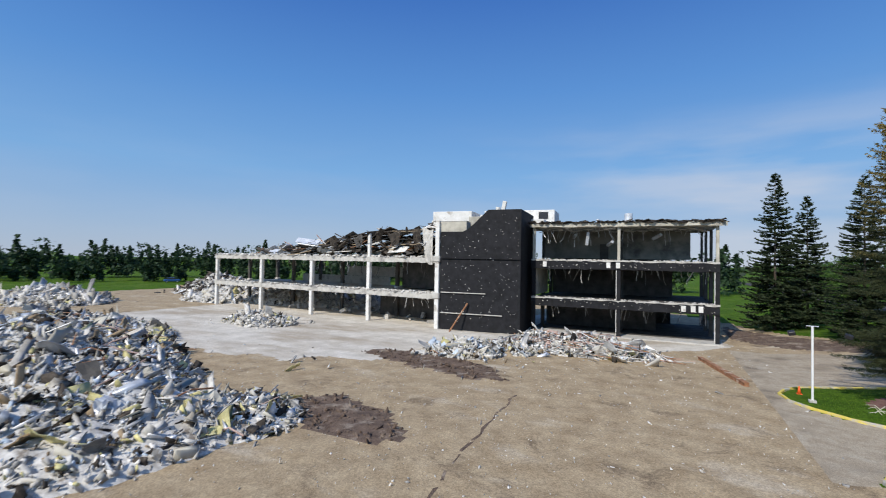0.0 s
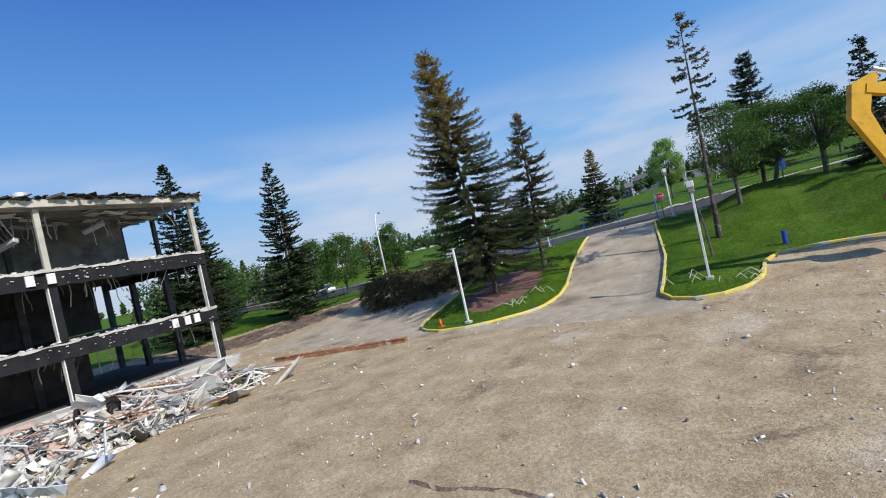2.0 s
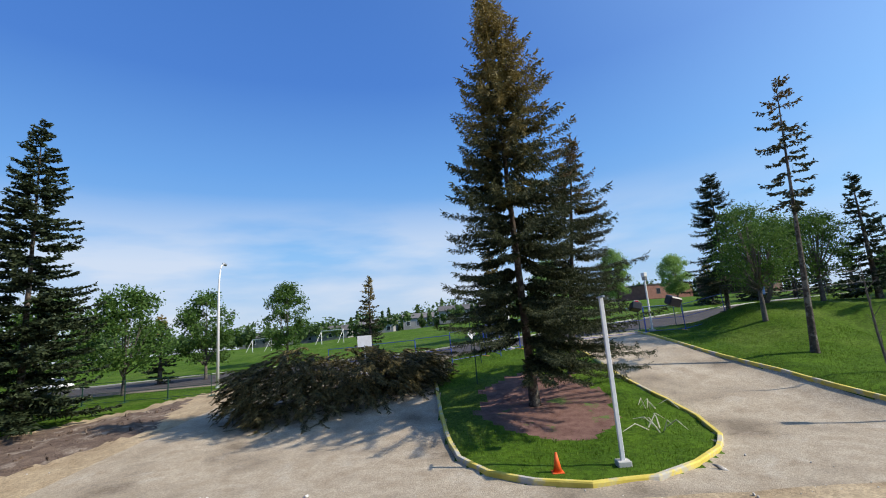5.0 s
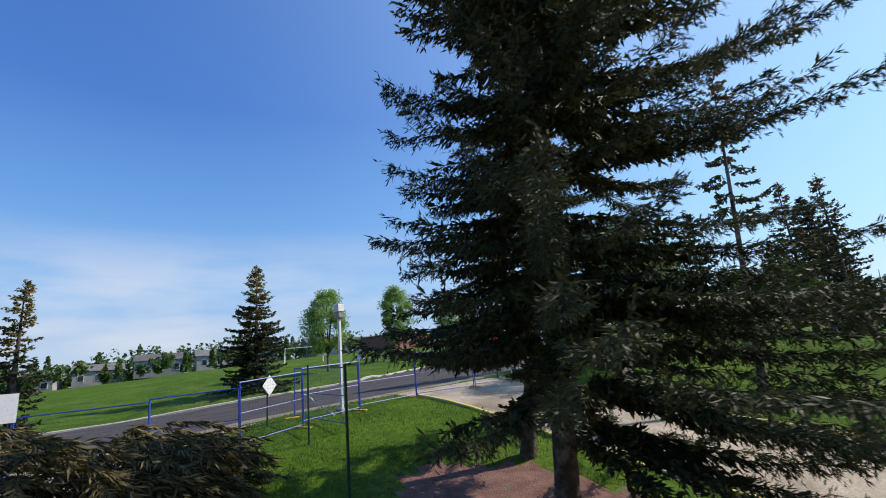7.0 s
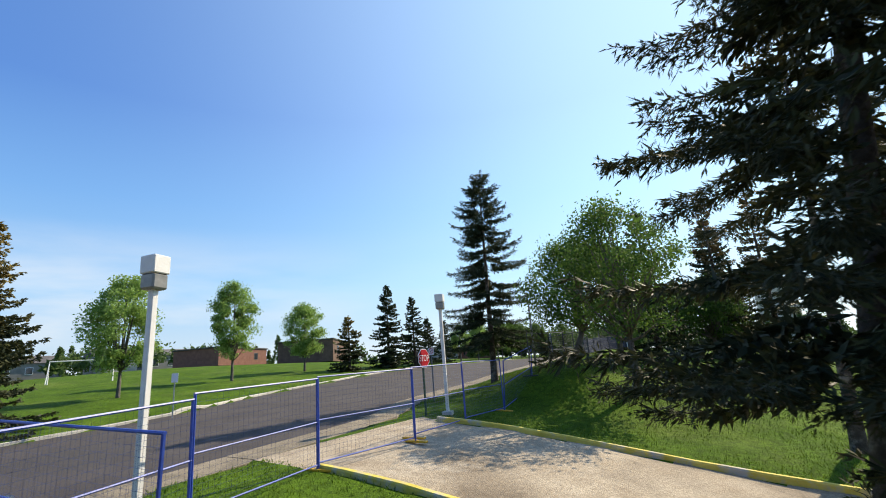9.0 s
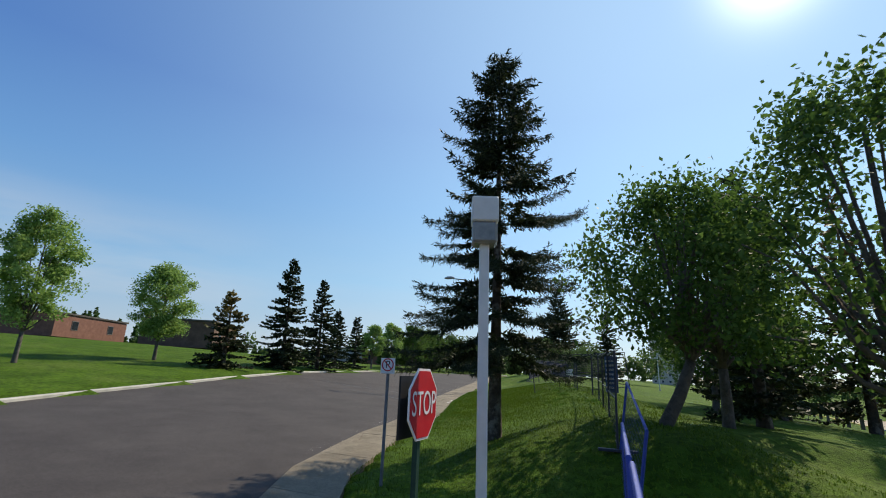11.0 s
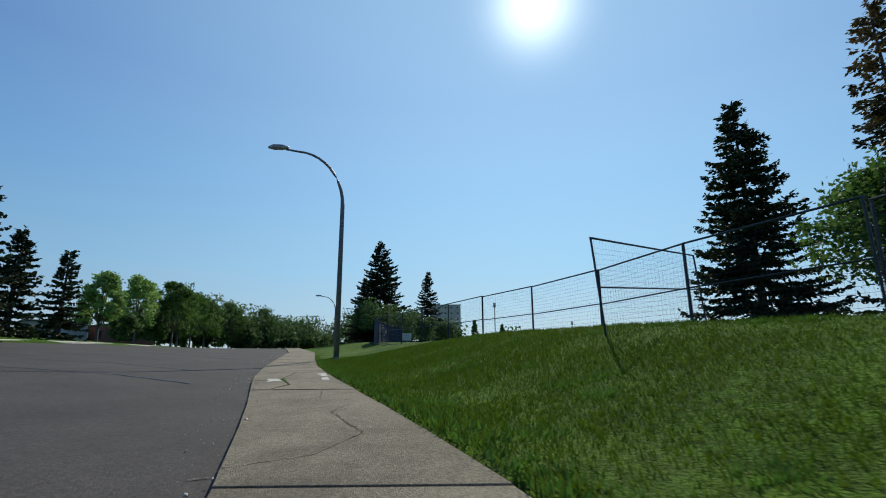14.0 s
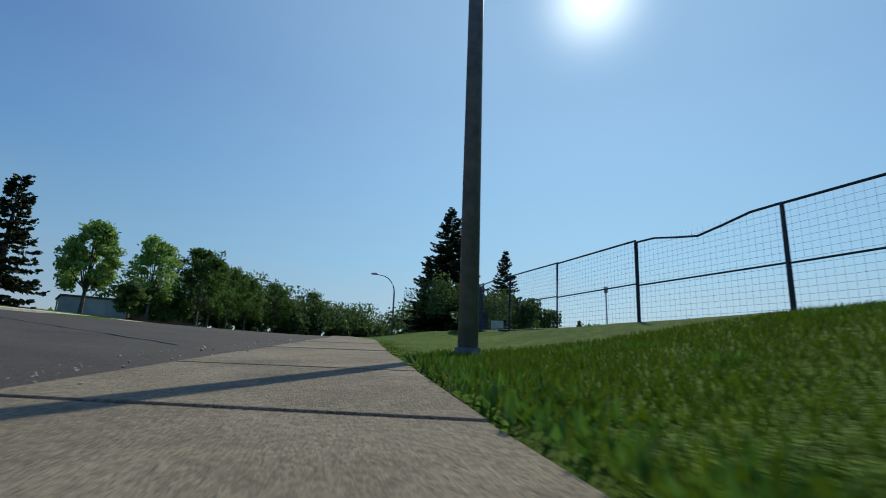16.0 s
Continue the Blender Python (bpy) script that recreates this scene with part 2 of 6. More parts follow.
# Darkened fence paint: backlit shade in the colour; also plain dark wire.
M_DARKFENCE = surface("dark_backlit_fence_paint", (0.02, 0.026, 0.04), (0.035, 0.045, 0.07), 5.0, 0.5, 0.0, spec=0.4)
M_SCREEN = surface("screen_cloth", (0.012, 0.02, 0.05), (0.025, 0.04, 0.09), 2.0, 0.8, 0.3, 60)
M_GREENP = surface("green_post_paint", (0.01, 0.04, 0.03), (0.02, 0.07, 0.05), 8.0, 0.5, 0.1, 40)
M_RED = surface("sign_red", (0.5, 0.01, 0.02), (0.6, 0.02, 0.03), 6.0, 0.4, 0.0)
M_SIGNW = surface("sign_white", (0.74, 0.74, 0.76), (0.84, 0.84, 0.86), 6.0, 0.4, 0.0, c3=(0.6, 0.58, 0.55), scale3=12, cut3=(0.6, 0.7))
M_SIGNK = surface("sign_black", (0.02, 0.02, 0.022), (0.03, 0.03, 0.033), 6.0, 0.4, 0.0)
M_SIGNB = surface("sign_blue", (0.02, 0.07, 0.22), (0.03, 0.1, 0.28), 6.0, 0.4, 0.0)
M_ORANGE = surface("cone_orange", (0.75, 0.1, 0.02), (0.85, 0.16, 0.03), 6.0, 0.5, 0.0)
M_YELLOW = surface("machine_yellow", (0.62, 0.33, 0.02), (0.75, 0.42, 0.04), 2.0, 0.5, 0.2, 20, (0.3, 0.2, 0.08), 1.2, (0.58, 0.68))
M_RUBBER = surface("black_rubber", (0.02, 0.02, 0.02), (0.04, 0.04, 0.04), 8.0, 0.8, 0.2, 40)
M_WOOD = surface("weathered_wood", (0.25, 0.18, 0.11), (0.42, 0.32, 0.2), 5.0, 0.85, 0.4, 60)
M_BARK = surface("spruce_bark", (0.045, 0.034, 0.027), (0.11, 0.085, 0.066), 6.0, 0.95, 1.0, 14, (0.19, 0.17, 0.14), 3.0, (0.52, 0.62), dist=0.05)
M_BARKG = surface("grey_bark", (0.075, 0.065, 0.055), (0.16, 0.14, 0.12), 5.0, 0.95, 1.0, 16, dist=0.05)
M_BRICK = surface("red_brick", (0.17, 0.08, 0.06), (0.25, 0.12, 0.09), 1.5, 0.9, 0.3, 30)
M_BRICKD = surface("brown_brick", (0.1, 0.06, 0.045), (0.16, 0.1, 0.075), 1.0, 0.9, 0.3, 30)
M_SIDING = surface("house_siding", (0.22, 0.22, 0.23), (0.4, 0.39, 0.38), 0.25, 0.8, 0.1, 20, vary=0.35)
M_SHINGLE = surface("roof_shingle", (0.09, 0.085, 0.085), (0.18, 0.165, 0.16), 1.0, 0.95, 0.3, 20, vary=0.3)
M_GLASSD = surface("window_glass", (0.02, 0.025, 0.03), (0.04, 0.05, 0.06), 0.5, 0.08, 0.0, spec=0.8)
M_CHUNK = surface("broken_concrete", (0.42, 0.4, 0.36), (0.68, 0.65, 0.6), 3.0, 0.95, 0.6, 18, (0.28, 0.26, 0.23), 1.5, (0.54, 0.68), island=0.35)
M_DEBRIS = surface("mixed_debris", (0.34, 0.32, 0.29), (0.7, 0.67, 0.62), 2.2, 0.9, 0.5, 20, (0.2, 0.17, 0.14), 1.2, (0.56, 0.66), island=0.55)
M_SHEETB = surface("pale_blue_sheet", (0.42, 0.5, 0.58), (0.6, 0.66, 0.72), 2.0, 0.7, 0.3, 20, island=0.3)
M_INSUL = surface("yellow_insulation", (0.5, 0.45, 0.2), (0.66, 0.6, 0.32), 4.0, 1.0, 1.0, 25, island=0.25)
M_FOIL = surface("bent_sheet_metal", (0.45, 0.46, 0.48), (0.68, 0.69, 0.7), 2.0, 0.45, 0.2, 10, metal=0.4, island=0.3)
M_PINK = surface("pinkish_trim", (0.4, 0.27, 0.22), (0.55, 0.4, 0.34), 3.0, 0.9, 0.3, 20, island=0.3)
M_SPRUCE = foliage("spruce_needles", (0.012, 0.022, 0.011), (0.085, 0.095, 0.038), (0.25, 0.19, 0.062), 0.5, 0.15)
M_SPRUCEG = foliage("spruce_green", (0.012, 0.022, 0.01), (0.06, 0.08, 0.034), None, 0.6, 0.15)
M_SPRUCEB = foliage("spruce_brown_tint", (0.024, 0.034, 0.016), (0.08, 0.08, 0.035), (0.16, 0.11, 0.045), 0.5, 0.15)
M_CUT = foliage("felled_spruce_needles", (0.02, 0.028, 0.013), (0.2, 0.155, 0.06), None, 0.6, 0.12)
M_LEAF = foliage("ash_leaves", (0.045, 0.1, 0.018), (0.12, 0.21, 0.045), None, 0.6, 0.45)
M_LEAFL = foliage("poplar_leaves", (0.17, 0.29, 0.07), (0.32, 0.46, 0.13), None, 0.6, 0.45)
# Darker copy of the blades, with the backlit bank's shade in its colour.
M_BLADE_DARK = foliage("darkened_bank_grass", (0.04, 0.085, 0.005), (0.13, 0.2, 0.014), None, 0.6, 0.32)
M_BLADE = foliage("grass_blades", (0.055, 0.115, 0.007), (0.15, 0.235, 0.022), None, 0.6, 0.25)
M_WEED = foliage("weed_leaves", (0.05, 0.13, 0.02), (0.12, 0.24, 0.04), None, 0.6, 0.4)


# ---- mesh helpers ----
def obj(name, bm, material, parent=None, label="", smooth=False):
    me = bpy.data.meshes.new(name)
    bm.to_mesh(me)
    bm.free()
    for m in material if isinstance(material, (list, tuple)) else [material]:
        me.materials.append(m)
    if smooth:
        me.shade_smooth()
    ob = new(name, me)
    if parent:
        ob.parent = parent
    if label:
        ob["label"] = label
    return ob


def part(name, bm, material, parent, label="", smooth=False):
    return obj(name, bm, material, parent, label, smooth)


def empty(name, x, y, z, rz=0.0):
    ob = new(name)
    ob.matrix_basis = pose(x, y, z, 0, 0, rz)
    return ob


def add_box(bm, cx, cy, cz, sx, sy, sz, m=None, bevel=0.0):
    r = bmesh.ops.create_cube(bm, size=1.0)
    vs = r["verts"]
    bmesh.ops.scale(bm, vec=(sx, sy, sz), verts=vs)
    bmesh.ops.translate(bm, vec=(cx, cy, cz), verts=vs)
    if m is not None:
        bmesh.ops.transform(bm, matrix=m, verts=vs)
    if bevel:
        es = list({e for v in vs for e in v.link_edges})
        bmesh.ops.bevel(bm, geom=es, offset=bevel, segments=1, affect="EDGES")
    return vs


def box(cx, cy, cz, sx, sy, sz, m=None, bevel=0.0):
    bm = bmesh.new()
    add_box(bm, cx, cy, cz, sx, sy, sz, m, bevel)
    return bm


def add_tube(bm, pts, r, sides=8, cap=True):
    """A tube along points, with one radius or one a point."""
    pts = [Vector(p) for p in pts]
    rs = r if isinstance(r, (list, tuple)) else [r] * len(pts)
    rings = []
    for i, p in enumerate(pts):
        d = (pts[min(i + 1, len(pts) - 1)] - pts[max(i - 1, 0)]).normalized()
        ref = Vector((0, 0, 1)) if abs(d.z) < 0.9 else Vector((1, 0, 0))
        u = d.cross(ref).normalized()
        v = d.cross(u)
        rings.append([bm.verts.new(p + (u * math.cos(2 * math.pi * k / sides) + v * math.sin(2 * math.pi * k / sides)) * rs[i]) for k in range(sides)])
    for a, b in zip(rings, rings[1:]):
        for k in range(sides):
            bm.faces.new((a[k], a[(k + 1) % sides], b[(k + 1) % sides], b[k]))
    if cap:
        bm.faces.new(rings[0][::-1])
        bm.faces.new(rings[-1])
    bm.normal_update()


def tube(pts, r, sides=8):
    bm = bmesh.new()
    add_tube(bm, pts, r, sides)
    return bm


def raw_mesh(name, verts, faces, material, parent=None, smooth=False):
    """A mesh from numpy arrays of vertices and of triangles or quads."""
    me = bpy.data.meshes.new(name)
    k = faces.shape[1]
    me.vertices.add(len(verts))
    me.vertices.foreach_set("co", np.ascontiguousarray(verts, dtype=np.float32).ravel())
    me.loops.add(len(faces) * k)
    me.loops.foreach_set("vertex_index", np.ascontiguousarray(faces, dtype=np.int32).ravel())
    me.polygons.add(len(faces))
    me.polygons.foreach_set("loop_start", np.arange(0, len(faces) * k, k, dtype=np.int32))
    me.update(calc_edges=True)
    me.validate()
    me.materials.append(material)
    if smooth:
        me.shade_smooth()
    ob = new(name, me)
    if parent:
        ob.parent = parent
    return ob


# ---- lie of the land ----
def along(y, ys, vs):
    return np.interp(y, ys, vs)


def walk_x(y):
    """The inner edge of the street's sidewalk."""
    return along(y, (-200, -80, -40, -14, -5, 0, 5, 9.5, 13, 16.5, 21, 26, 34, 60, 200), (90, 84, 75, 66.3, 63.9, 62.5, 60.9, 59.2, 58.0, 57.2, 55.6, 52.6, 51.2, 51.2, 51.2))


def walk_z(y):
    return along(y, (-200, -40, -12, -5, 0, 6, 13, 24, 34, 37.4, 40, 43, 55, 72, 200), (5.6, 5.3, 4.42, 4.13, 3.94, 3.76, 3.46, 3.1, 2.66, 2.45, 2.2, 1.95, 1.5, 1.2, 0.8))


WALK_W = 1.55


def road_w(y):
    return along(y, (-200, -40, 0, 22, 40, 200), (13, 13, 14, 14, 14, 13))


def field_z(y):
    return along(y, (-200, -40, -18, -2, 8, 17, 23, 30, 35, 40, 43, 58, 73, 88, 120), (5.8, 5.6, 5.4, 5.1, 4.65, 4.1, 3.72, 3.25, 2.98, 2.62, 2.35, 1.98, 1.5, 1.05, 0.8))


def land(x, y):
    """The ground's height."""
    x, y = np.asarray(x, float), np.asarray(y, float)
    xe, zr = walk_x(y), walk_z(y)
    x0 = along(y, (-60, 15, 23.5, 25, 31, 32, 40, 60, 90), (26, 28, 28, 31, 31, 29, 30, 31, 36))
    u = np.clip((x - x0) / (xe - x0), 0, 1)
    gentle = np.clip((y - 22) / 4, 0, 1) * np.clip((52 - y) / 6, 0, 1)
    z = zr * (u ** 0.92 * (1 - gentle) + u * u * (3 - 2 * u) * gentle)
    bank = np.clip((24 - y) / 6, 0, 1)
    bank = bank * bank * (3 - 2 * bank)
    s = np.clip((xe - x) / 7.0, 0, 1)
    z = z + bank * np.where(x < xe, (1.2 + along(y, (-12, -5, -1, 4, 8, 12, 18), (0.02, 0.2, 0.42, 0.45, 0.45, 0.45, 0.5))) * s * s * (3 - 2 * s) * np.clip((x - along(y, (9, 16), (28, 40))) / 9, 0, 1), 0)
    xf = xe + WALK_W + road_w(y)
    v = np.clip((x - xe - WALK_W) / road_w(y), 0, 1)
    ze = field_z(y)
    east = zr + (ze - 0.12 - zr) * v
    east = np.where(x > xf, ze + along(y, (-80, -40, 0, 40, 80, 160), (4.5, 5.0, 6.0, 6.0, 4.5, 4.0)) * (1 - np.exp(-np.clip(x - xf, 0, 400) / 60.0)), east)
    return np.where(x > xe, east, z)


def land1(x, y):
    return float(land(x, y))
# ---- ground ----
S_KERB = [(50.6, 26.0), (47.3, 25.6), (43.5, 25.0), (38.6, 24.3), (33.4, 24.0), (30.8, 23.9), (29.5, 23.3), (29.0, 22.3), (29.2, 21.2), (29.9, 20.2), (31.2, 19.6), (33.2, 19.4), (34.6, 18.7), (35.1, 16.8), (35.3, 12.0), (35.7, 6.0), (36.5, -6.0), (38, -30)]
ISLAND = [(49.2, 31.6), (44.0, 31.2), (40.2, 30.9), (36.4, 30.3), (34.2, 30.2), (32.0, 30.6), (30.6, 31.4), (29.4, 32.6), (28.5, 34.0), (28.3, 35.6), (28.8, 36.9), (29.8, 38.0), (31.4, 38.8), (33.6, 39.2), (37.0, 39.6), (40.6, 39.9), (43.6, 40.2)]


def inside(x, y, poly):
    px, py = np.array([p[0] for p in poly]), np.array([p[1] for p in poly])
    hit = np.zeros(np.shape(x), bool)
    j = len(poly) - 1
    for i in range(len(poly)):
        cond = (py[i] > y) != (py[j] > y)
        with np.errstate(divide="ignore", invalid="ignore"):
            cross = (px[j] - px[i]) * (y - py[i]) / (py[j] - py[i]) + px[i]
        hit ^= cond & (x < cross)
        j = i
    return hit


def wobble(x, y, k=1.0):
    return (np.sin(x * 1.3 * k + 2 * np.sin(y * 0.7 * k)) + np.sin(y * 1.9 * k + 1.7 * np.sin(x * 0.9 * k)) + 0.6 * np.sin(x * 4.1 * k - y * 3.3 * k)) / 2.6


HILL = [(51.0, 25.6)] + S_KERB + [(38, -300), (300, -300), (300, 25.6)]
ISLE = ISLAND + [(49.6, 39.6), (51.5, 36.0), (51.5, 31.6)]
NORTH_LAWN = [(52, 53.5), (46.5, 56.0), (41.5, 59.0), (35.0, 66.0), (30, 76), (20, 95), (0, 110), (-140, 110), (-140, 400), (300, 400), (300, 53.5)]
DUST = [(-45, 36), (-20, 27), (-6, 27.5), (2, 33), (8, 43), (26, 50), (28, 54.5), (26, 70), (-48, 72)]
SOIL_STRIP = [(46.0, 55.5), (41.0, 58.0), (34.0, 64.5), (28.5, 72.0), (28.3, 60.0), (33.0, 54.5), (38.0, 53.0)]
DARK_RUT = [(4.5, 22.5), (9.5, 20.5), (11.5, 18.0), (9.0, 15.5), (5.5, 17.5), (3.0, 21.0)]
DARK_RUT2 = [(-2, 33.5), (4, 31), (9.5, 29.5), (12, 30.5), (10, 33.5), (5, 35.5), (-1, 36)]


def region(x, y):
    """0 dirt, 1 worn drive, 2 grass, 3 mulch, 4 dark soil."""
    xx, yy = x + 0.35 * wobble(x, y), y + 0.35 * wobble(y + 9, x)
    r = np.zeros(np.shape(x), int)
    r[(x > 27.5) & (y > 22) & (y < 52) & (x < 52)] = 1
    r[inside(xx + 1.5 * wobble(x, y, 0.4), yy + 1.2 * wobble(y, x, 0.5), DUST)] = 5
    r[inside(xx, yy, SOIL_STRIP)] = 4
    r[inside(xx, yy, DARK_RUT) | inside(xx, yy, DARK_RUT2)] = 4
    r[inside(xx, yy, NORTH_LAWN)] = 2
    far = (x < -95) | (y > 130) | (y < -60)
    r[far] = 2
    r[inside(x, y, HILL)] = 2
    lot = (x < 36) & (y < 17) & (y > -60)
    r[lot & ~inside(x, y, HILL)] = 0
    r[(x > 0) & (x < 34) & (y < -2) & (y > -80)] = 1
    r[inside(x, y, ISLE)] = 2
    m = ((xx - 37.0) / 4.6) ** 2 + ((yy - 35.2) / 2.7) ** 2 < 1
    r[m & inside(x, y, ISLE)] = 3
    r[(x > 51.5) & (y > -300)] = 2
    return r


def axis(lo, hi, step, far):
    mid = np.arange(lo, hi + 1e-6, step)
    out, d, v = [], step * 1.6, hi
    while v < far:
        v += d
        d *= 1.22
        out.append(v)
    low, d, v = [], step * 1.6, lo
    while v > -far:
        v -= d
        d *= 1.22
        low.append(v)
    return np.array(low[::-1] + list(mid) + out)


gx, gy = axis(-14, 68, 0.36, 2200), axis(-10, 66, 0.36, 2200)
GX, GY = np.meshgrid(gx, gy)
GZ = land(GX, GY)
reg = region(GX, GY)
near = (GX > -90) & (GX < 70) & (GY > -60) & (GY < 100)
GZ = GZ + np.where(near & (reg != 1), np.where((reg == 2) & (GX > 44), 0.3, 1.0) * (0.035 * wobble(GX, GY, 0.9) + 0.02 * wobble(GX, GY, 2.3)), 0)
GZ = GZ + np.where(near & (reg == 4), 0.07 * wobble(GX, GY, 2.0) + 0.03, 0)
GZ = GZ + np.where(near & (reg == 2) & (GX > 28) & (GX < walk_x(GY)), 0.05, 0)
strip = (GX > walk_x(GY) - 0.05) & (GX < walk_x(GY) + WALK_W + road_w(GY))
GZ = np.where(strip, land(GX, GY) - 0.22, GZ)
nx, ny = len(gx), len(gy)
idx = np.arange(nx * ny).reshape(ny, nx)
quads = np.stack([idx[:-1, :-1], idx[:-1, 1:], idx[1:, 1:], idx[1:, :-1]], -1).reshape(-1, 4)
ground = raw_mesh("ground", np.stack([GX, GY, GZ], -1).reshape(-1, 3), quads, M_DIRT, smooth=True)
for m in (M_DRIVE, M_GRASS, M_MULCH, M_SOIL, M_DUST):
    ground.data.materials.append(m)
cx, cy = (gx[:-1] + gx[1:]) / 2, (gy[:-1] + gy[1:]) / 2
ground.data.polygons.foreach_set("material_index", region(*np.meshgrid(cx, cy)).ravel().astype(np.int32))
ground.data.update()
tagged(ground, "dusty demolition site with lawns sloping up to a street", "ground", kind="structure")


# ---- street ----
def strip_mesh(name, ys, left, right, z, material, thick=0.0):
    """A ribbon along the street between two edges, its height from a function of x and y."""
    n = 6
    vs, fs = [], []
    for y in ys:
        a, b = float(left(y)), float(right(y))
        for k in range(n + 1):
            x = a + (b - a) * k / n
            vs.append((x, y, z(x, y)))
    for i in range(len(ys) - 1):
        for k in range(n):
            p = i * (n + 1) + k
            fs.append((p, p + 1, p + n + 2, p + n + 1))
    ob = raw_mesh(name, np.array(vs), np.array(fs), material, smooth=True)
    return ob


street_ys = np.concatenate([np.arange(-200, -20, 5), np.arange(-20, 40, 1.0), np.arange(40, 260, 6)])
road = strip_mesh("road", street_ys, lambda y: walk_x(y) + WALK_W - 0.02 + (0.05 * math.sin(y * 3.1) + 0.04 * math.sin(y * 7.7)), lambda y: walk_x(y) + WALK_W + road_w(y), lambda x, y: land1(x, y) - 0.035, M_ROAD)
tagged(road, "worn grey asphalt street", "road", kind="structure")
sidewalk = empty("sidewalk", 0, 0, 0)
tagged(sidewalk, "cracked concrete sidewalk flush with the street", "pavement", kind="structure")
ys = np.concatenate([np.arange(-90, -14, 3.0), np.arange(-14, 80, 1.52)])
for i in range(len(ys) - 1):
    a, b = ys[i] + 0.004, ys[i + 1] - 0.004
    dz = random.uniform(-0.006, 0.006)
    bm = bmesh.new()
    top, low = [], []
    for y in (a, b):
        for k in (0, 1):
            x = float(walk_x(y)) + WALK_W * k
            top.append((x, y, float(walk_z(y)) + 0.012 + dz))
    q = [top[0], top[1], top[3], top[2]]
    up = [bm.verts.new(p) for p in q]
    dn = [bm.verts.new((p[0], p[1], p[2] - 0.14)) for p in q]
    bm.faces.new(up)
    for k in range(4):
        bm.faces.new((up[k], dn[k], dn[(k + 1) % 4], up[(k + 1) % 4]))
    es = [e for e in bm.edges if all(v in up for v in e.verts)]
    bmesh.ops.bevel(bm, geom=es, offset=0.005, segments=1, affect="EDGES")
    bmesh.ops.recalc_face_normals(bm, faces=bm.faces)
    part("slab", bm, M_WALK, sidewalk)


def kerb(name, pts, material, w=0.16, h=0.15, base=None, label="", closed=False):
    """A kerb with a rounded top swept along a line on the ground."""
    line = []
    for (x0, y0), (x1, y1) in zip(pts, pts[1:]):
        n = max(1, int(math.hypot(x1 - x0, y1 - y0) / 0.7))
        line += [(x0 + (x1 - x0) * k / n, y0 + (y1 - y0) * k / n) for k in range(n)]
    line.append(pts[-1])
    bm = bmesh.new()
    prev = None
    prof = ((-0.5, -0.25), (-0.5, 0.75), (-0.36, 1.0), (0.36, 1.0), (0.5, 0.75), (0.5, -0.25))
    for i, (x, y) in enumerate(line):
        a, b = line[max(0, i - 1)], line[min(len(line) - 1, i + 1)]
        d = Vector((b[0] - a[0], b[1] - a[1], 0)).normalized()
        nrm = Vector((-d.y, d.x, 0))
        z = (base or land1)(x, y)
        j = 0.012 * math.sin(i * 2.7)
        ring = [bm.verts.new(Vector((x, y, z)) + nrm * (u * w + j) + Vector((0, 0, v * h))) for u, v in prof]
        if prev:
            for k in range(len(prof) - 1):
                bm.faces.new((prev[k], prev[k + 1], ring[k + 1], ring[k]))
        prev = ring
    bmesh.ops.recalc_face_normals(bm, faces=bm.faces)
    return tagged(obj(name, bm, material), label, "kerb", kind="structure")


kerb("kerb_island", ISLAND, M_KERB, label="worn yellow painted kerb round a grass island")
kerb("kerb_lawn", S_KERB, M_KERB, label="worn yellow painted kerb along the lawn")
kerb("kerb_street", [(float(walk_x(y) + WALK_W + road_w(y)) + 0.1, y) for y in np.arange(-120, 120, 3.0)], M_KERBG, 0.3, 0.14, label="pale concrete kerb across the street", base=lambda x, y: land1(x - 0.3, y) - 0.03)


# ---- trees ----
def diamonds(starts, dirs, lens, widths, rng):
    """Many flat pointed sprays of needles, two triangles each."""
    n = len(starts)
    d = dirs / np.maximum(np.linalg.norm(dirs, axis=1, keepdims=True), 1e-6)
    u = np.cross(d, rng.normal(size=(n, 3)))
    u /= np.maximum(np.linalg.norm(u, axis=1, keepdims=True), 1e-6)
    m = starts + d * (lens * 0.4)[:, None]
    v = np.stack([starts, m + u * widths[:, None], starts + d * lens[:, None], m - u * widths[:, None]], 1)
    return v.reshape(-1, 3), np.arange(4 * n).reshape(-1, 4)


